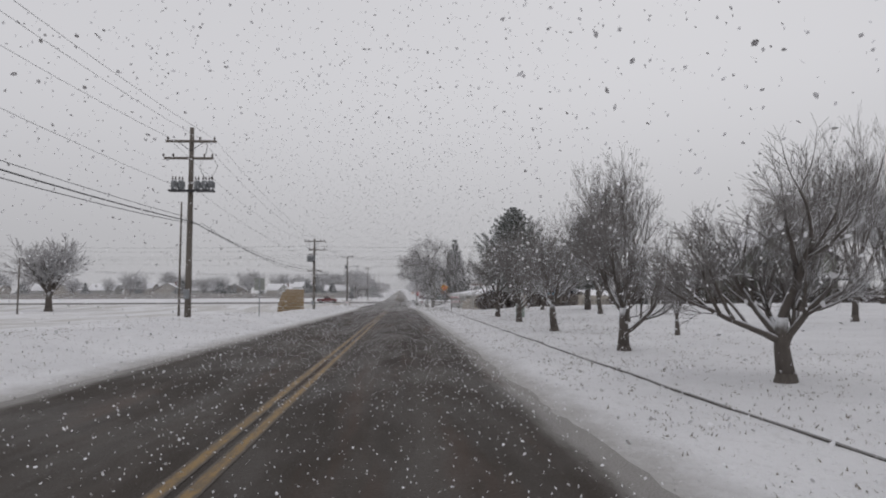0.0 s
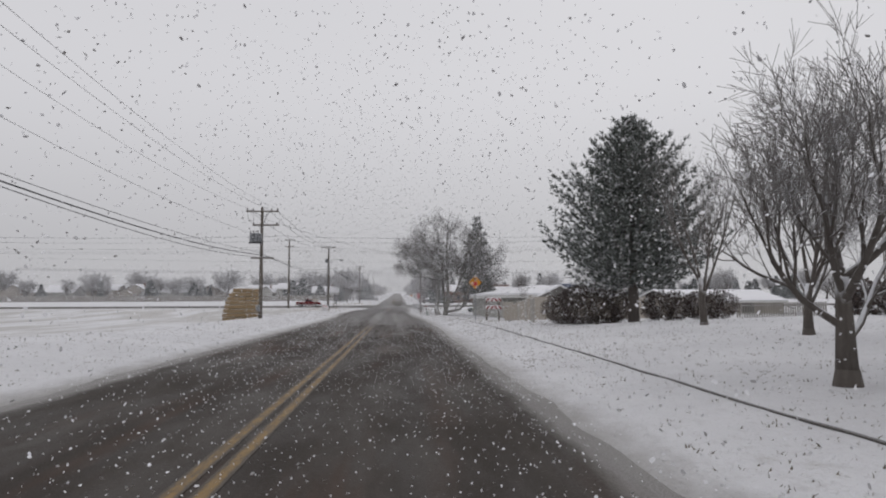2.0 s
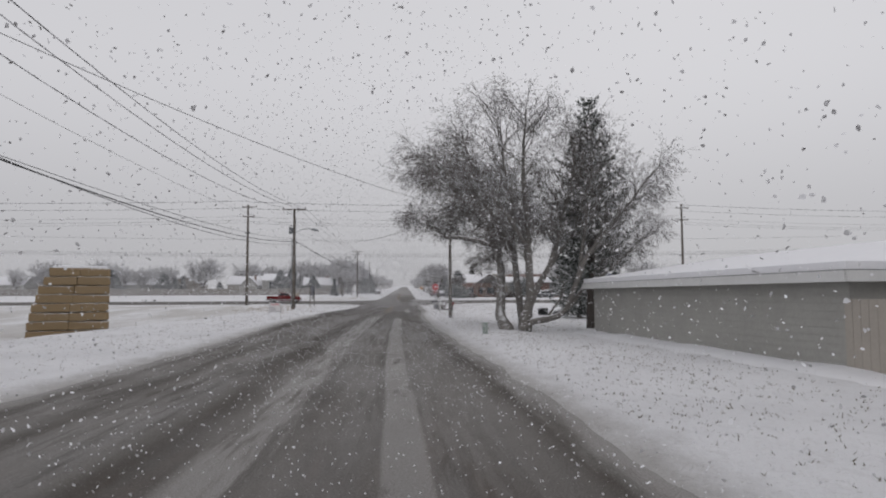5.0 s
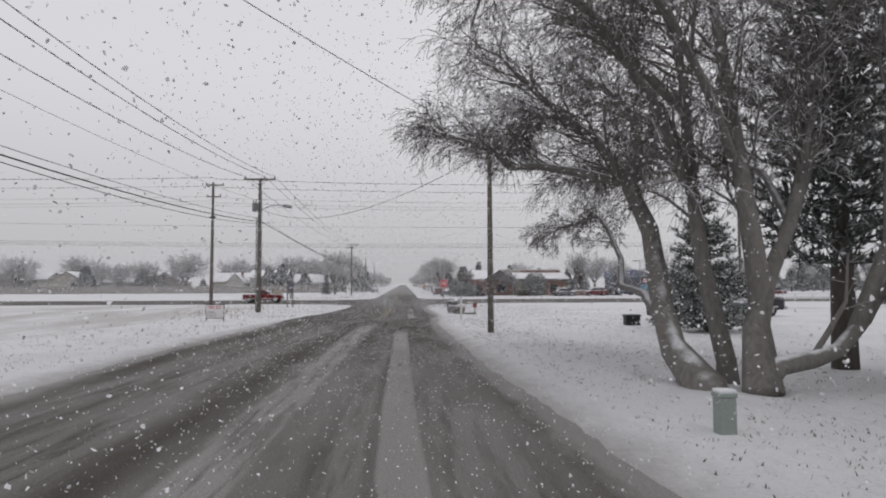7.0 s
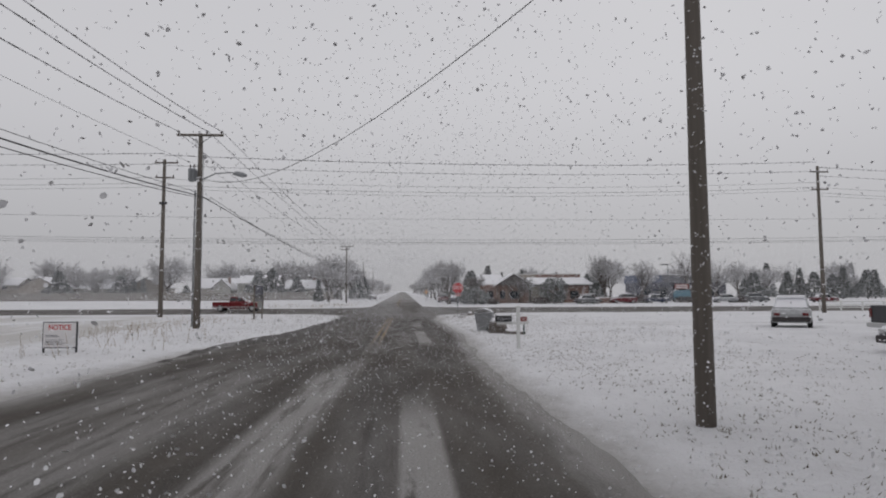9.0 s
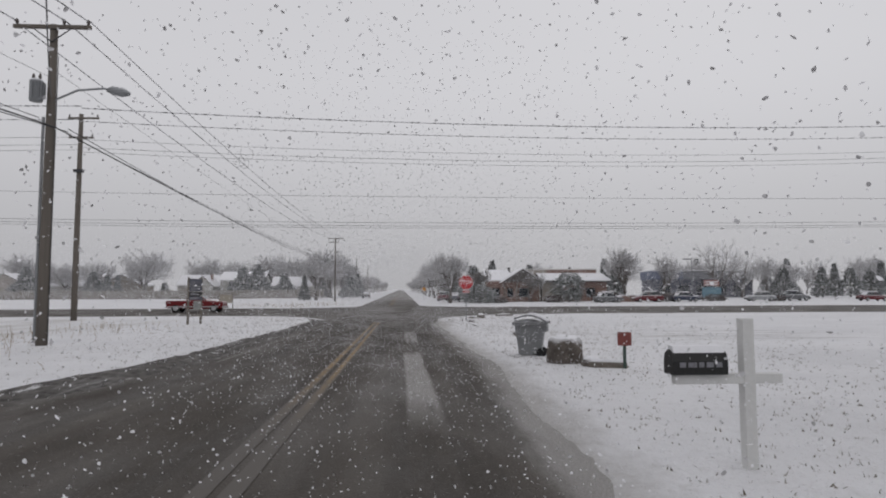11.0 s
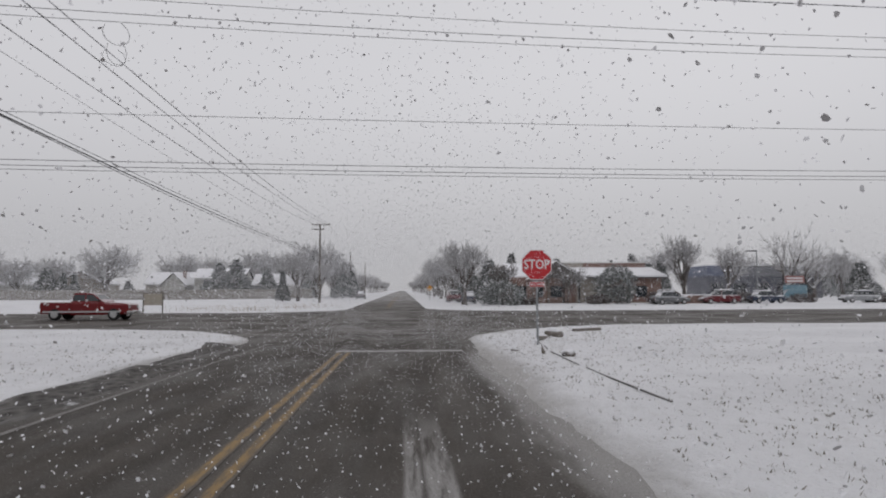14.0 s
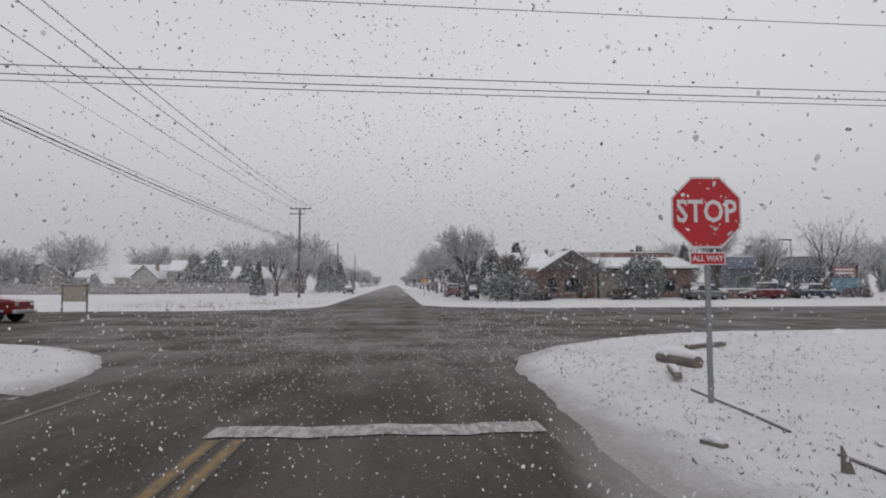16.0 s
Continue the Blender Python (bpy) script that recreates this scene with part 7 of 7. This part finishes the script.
firs = [far_conifer_model(301, 6.0, 1.9), far_conifer_model(302, 7.5, 1.6), far_conifer_model(303, 4.5, 2.2)]
fspots = [(-94, 170, 2, 1.75), (-78, 171, 2, 1.5), (-74, 170, 0, 0.95), (-72, 171, 1, 0.8), (-40.5, 170, 2, 1.7), (-37, 171, 2, 1.85), (-30, 170, 2, 1.35), (-20, 168, 1, 1.2), (-18, 122, 1, 0.6), (-112, 170, 1, 1.0), (-135, 172, 0, 1.1), (-160, 170, 2, 1.4), (-185, 175, 1, 1.0), (-60, 170, 2, 0.9), (38, 122, 0, 0.9), (41, 124, 1, 0.9), (-12.5, 160, 2, 1.1), (-11.5, 172, 0, 1.0), (88, 128, 1, 0.9), (84, 126, 0, 1.0), (92, 129, 2, 1.3), (97, 130, 2, 1.2), (101, 132, 1, 1.0), (106, 131, 2, 1.4), (110, 134, 0, 1.1), (118, 136, 1, 1.0), (122, 135, 2, 1.4), (126, 138, 0, 1.2), (135, 140, 1, 1.1), (145, 145, 2, 1.3), (46, 30, 0, 0.55), (50, 33, 2, 0.7), (60, 45, 1, 0.6), (10, 118, 2, 1.0), (9.5, 135, 0, 0.8), (12, 150, 1, 0.9), (79, 131, 2, 1.3), (14, 128, 2, 1.4), (18, 130, 1, 1.0), (26, 132, 0, 1.1)]
fspots += [(42 + 9.5 * k, 172 + 11 * (k % 3), (k * 2) % 3, 1.2 + 0.15 * (k % 3)) for k in range(20)]
used = set()
for i, (x, y, k, sc) in enumerate(fspots):
    m_ = pose(x, y, z_at(x, y), 0, 0, (i * 53) % 360)
    if k not in used:
        used.add(k)
        firs[k].matrix_basis = m_ @ Matrix.Scale(sc, 4)
    else:
        c_ = copy_thing(firs[k], m_)
        c_.scale = (sc, sc, sc)

# houses of the estate behind a long fence
hs = [(-51, 176, 5, 9, 3.4, 5.8, "y", SIDING_GREY), (-41.6, 178, 11, 9, 4.8, 6.9, "x", SIDING_GREY), (-54.5, 184, 11, 9, 3.7, 6.3, "x", SIDING_TAN), (-28, 176, 11, 9, 3.0, 5.3, "x", SIDING_GREY), (-73, 180, 10, 9, 3.7, 6.3, "y", SIDING_TAN), (-88, 186, 12, 9, 3.7, 6.3, "x", SIDING_GREY), (-101, 178, 11, 10, 3.7, 6.6, "y", SIDING_TAN), (-116, 184, 12, 9, 4.6, 6.6, "x", SIDING_TAN), (-130, 180, 11, 9, 3.7, 6.3, "x", SIDING_GREY), (-146, 178, 11, 9, 3.7, 6.4, "y", SIDING_TAN), (-161, 184, 12, 9, 3.7, 6.3, "x", SIDING_GREY), (-178, 180, 11, 9, 4.6, 6.6, "x", SIDING_TAN), (-195, 182, 12, 9, 3.7, 6.3, "x", SIDING_GREY)]
for i, (x, y, w, d, ev, ri, ax, mt) in enumerate(hs):
    wins = [("s", -w * 0.28, 0.9, 1.4, 1.1, "window"), ("s", w * 0.25, 0.9, 1.4, 1.1, "window")]
    if ev > 4:
        wins += [("s", -w * 0.25, 3.3, 1.2, 1.1, "window"), ("s", w * 0.2, 3.3, 1.2, 1.1, "window")]
    house(x, y, z_at(x, y), w, d, ev, ri, "distant %s house with a white snowy roof" % ("two-storey" if ev > 4 else "single-storey"), mt, ax, 0, 0.4, wins, None, "house", i % 3 == 0, None, "estate houses")
e = thing("long_fence", "long grey wooden fence along the far side of a field", "fence")
for k in range(92):
    x = -212 + k * 2.1
    zb = z_at(x, 160)
    part("panel", Shape().box((x, 160, zb - 0.3), (x + 2.06, 160.05, zb + 2.0 + 0.04 * (k % 3))), FENCE_GREY, e)
e = thing("rail_fence", "white rail fence beside the cross street", "fence")
for k in range(12):
    part("post", Shape().box((44 + k * 2.4, 54, z_at(44 + k * 2.4, 54) - 0.2), (44.12 + k * 2.4, 54.12, z_at(44 + k * 2.4, 54) + 1.1)), TRIM_WHITE, e)
for zz in (0.4, 0.7, 1.0):
    part("rail", Shape().box((44, 53.96, z_at(50, 54) + zz), (70.4, 53.99, z_at(50, 54) + zz + 0.11)), TRIM_WHITE, e)
pole(110, 55, 0.0, 14.5, "tall wooden pole further along the cross street", 0.2)

# rough weeds along the far verge and by the notice board
for i, (x, y, n_) in enumerate(((-12.0, 14, 60), (-14.5, 22, 90), (-13, 30, 60), (-9, 8, 30), (-14, 82, 120), (-10.5, 90, 120), (-19, 86, 80))):
    s = Shape()
    r3 = random.Random(400 + i)
    for _ in range(n_):
        a = Vector((x + r3.gauss(0, 1.6), y + r3.gauss(0, 2.2), 0))
        a.z = z_at(a.x, a.y)
        tip = a + Vector((r3.gauss(0, 0.12), r3.gauss(0, 0.12), r3.uniform(0.15, 0.6)))
        s.tube([a, a.lerp(tip, 0.5) + Vector((0.01, 0, 0.02)), tip], [0.007, 0.006, 0.003], 3, False)
    tagged(part("dry_weeds", s, STRAW), "dry weed stalks sticking out of the snow", "weeds", kind="stuff")

# tips of dead grass through thin snow beside the road, added to imitate drop specks
r5 = random.Random(77)
s = Shape()
while len(s.f) < 60000:
    y = r5.uniform(-117, 62)
    if r5.random() < 0.72:
        x = right_edge(y) + 0.9 + abs(r5.gauss(0, 5.5))
    else:
        x = left_edge(y) - 1.1 - abs(r5.gauss(0, 4.5))
    if off_road(x, y) < 0.8 or noise.noise(Vector((x * 0.45, y * 0.3, 9.0))) < r5.uniform(-0.75, 0.35):
        continue
    z = land(x, y)
    for _ in range(r5.choice((1, 2, 2, 3))):
        a, w, h = r5.uniform(0, 3.14), r5.uniform(0.006, 0.016), r5.uniform(0.012, 0.045)
        bx, by = x + r5.gauss(0, 0.03), y + r5.gauss(0, 0.03)
        s.add([(bx - w * math.cos(a), by - w * math.sin(a), z - 0.012), (bx + w * math.cos(a), by + w * math.sin(a), z - 0.012), (bx + r5.gauss(0, 0.025), by + r5.gauss(0, 0.025), z + h)], [(0, 1, 2)])
tagged(part("grass_tips", s, DEAD_GRASS), "tips of dead grass added to speckle the thin snow like windscreen drops", "grass", kind="stuff")

# ---- falling snow: flakes for windscreen drops and for distant haze ----
def snowfall(name, spots, size, hull, faces, label):
    """One object of many small flakes."""
    n = len(spots)
    vv = spots[:, None, :] + hull * size[:, None, None]
    nv = vv.shape[1]
    ff = (np.array(faces)[None] + (np.arange(n) * nv)[:, None, None]).reshape(-1, 3)
    me = bpy.data.meshes.new(name)
    me.vertices.add(n * nv)
    me.vertices.foreach_set("co", vv.reshape(-1).astype(np.float32))
    me.loops.add(len(ff) * 3)
    me.loops.foreach_set("vertex_index", ff.reshape(-1).astype(np.int32))
    me.polygons.add(len(ff))
    me.polygons.foreach_set("loop_start", np.arange(0, len(ff) * 3, 3, dtype=np.int32))
    me.update(calc_edges=True)
    me.materials.append(SNOW_CAP)
    return tagged(new(name, me), label, "falling snow", kind="stuff")


# flakes hung round the driven path to stand in for windscreen drops
r4 = np.random.default_rng(5)
n = 330000
far, turn_ = 0.95 + 1.9 * r4.uniform(0, 1, n) ** 0.9, r4.uniform(0, 2 * np.pi, n)
q = np.stack([-0.1 + far * np.cos(turn_), r4.uniform(-118, 48, n), 1.47 + far * np.sin(turn_)], 1)
q = q[q[:, 2] > 0.15]
n = len(q)
# each a thin ragged clump, turned at random
u_ = r4.normal(0, 1, (n, 3))
u_ /= np.linalg.norm(u_, axis=1, keepdims=True)
w_ = np.cross(u_, r4.normal(0, 1, (n, 3)))
w_ /= np.linalg.norm(w_, axis=1, keepdims=True)
way = (np.arange(6) * np.pi / 3)[None, :, None] + r4.uniform(-0.3, 0.3, (n, 6, 1))
ragged = r4.uniform(0.6, 1.1, (n, 6, 1))
hull = (u_[:, None] * np.cos(way) + w_[:, None] * np.sin(way) * 0.75) * ragged
snowfall("falling_snow", q, r4.uniform(0.0055, 0.0125, n), hull, [(0, 1, 2), (0, 2, 3), (0, 3, 4), (0, 4, 5)], "wet snowflakes hung over the road in place of drops on the windscreen")
# outsize flakes added beyond the crossing as a veil instead of haze
n = 640000
q = np.stack([r4.uniform(-170, 120, n), r4.uniform(88, 168, n), 0.6 + 10.5 * r4.uniform(0, 1, n) ** 1.15], 1)
q[:, 2] += 0.015 * (q[:, 1] - 55)
turn = r4.normal(0, 1, (n, 3, 3))
turn /= np.linalg.norm(turn, axis=2, keepdims=True)
snowfall("snowfall_beyond_crossing", q, r4.uniform(0.038, 0.066, n), turn, [(0, 1, 2)], "screen of outsize snowflakes standing in for haze before the distant houses and trees")
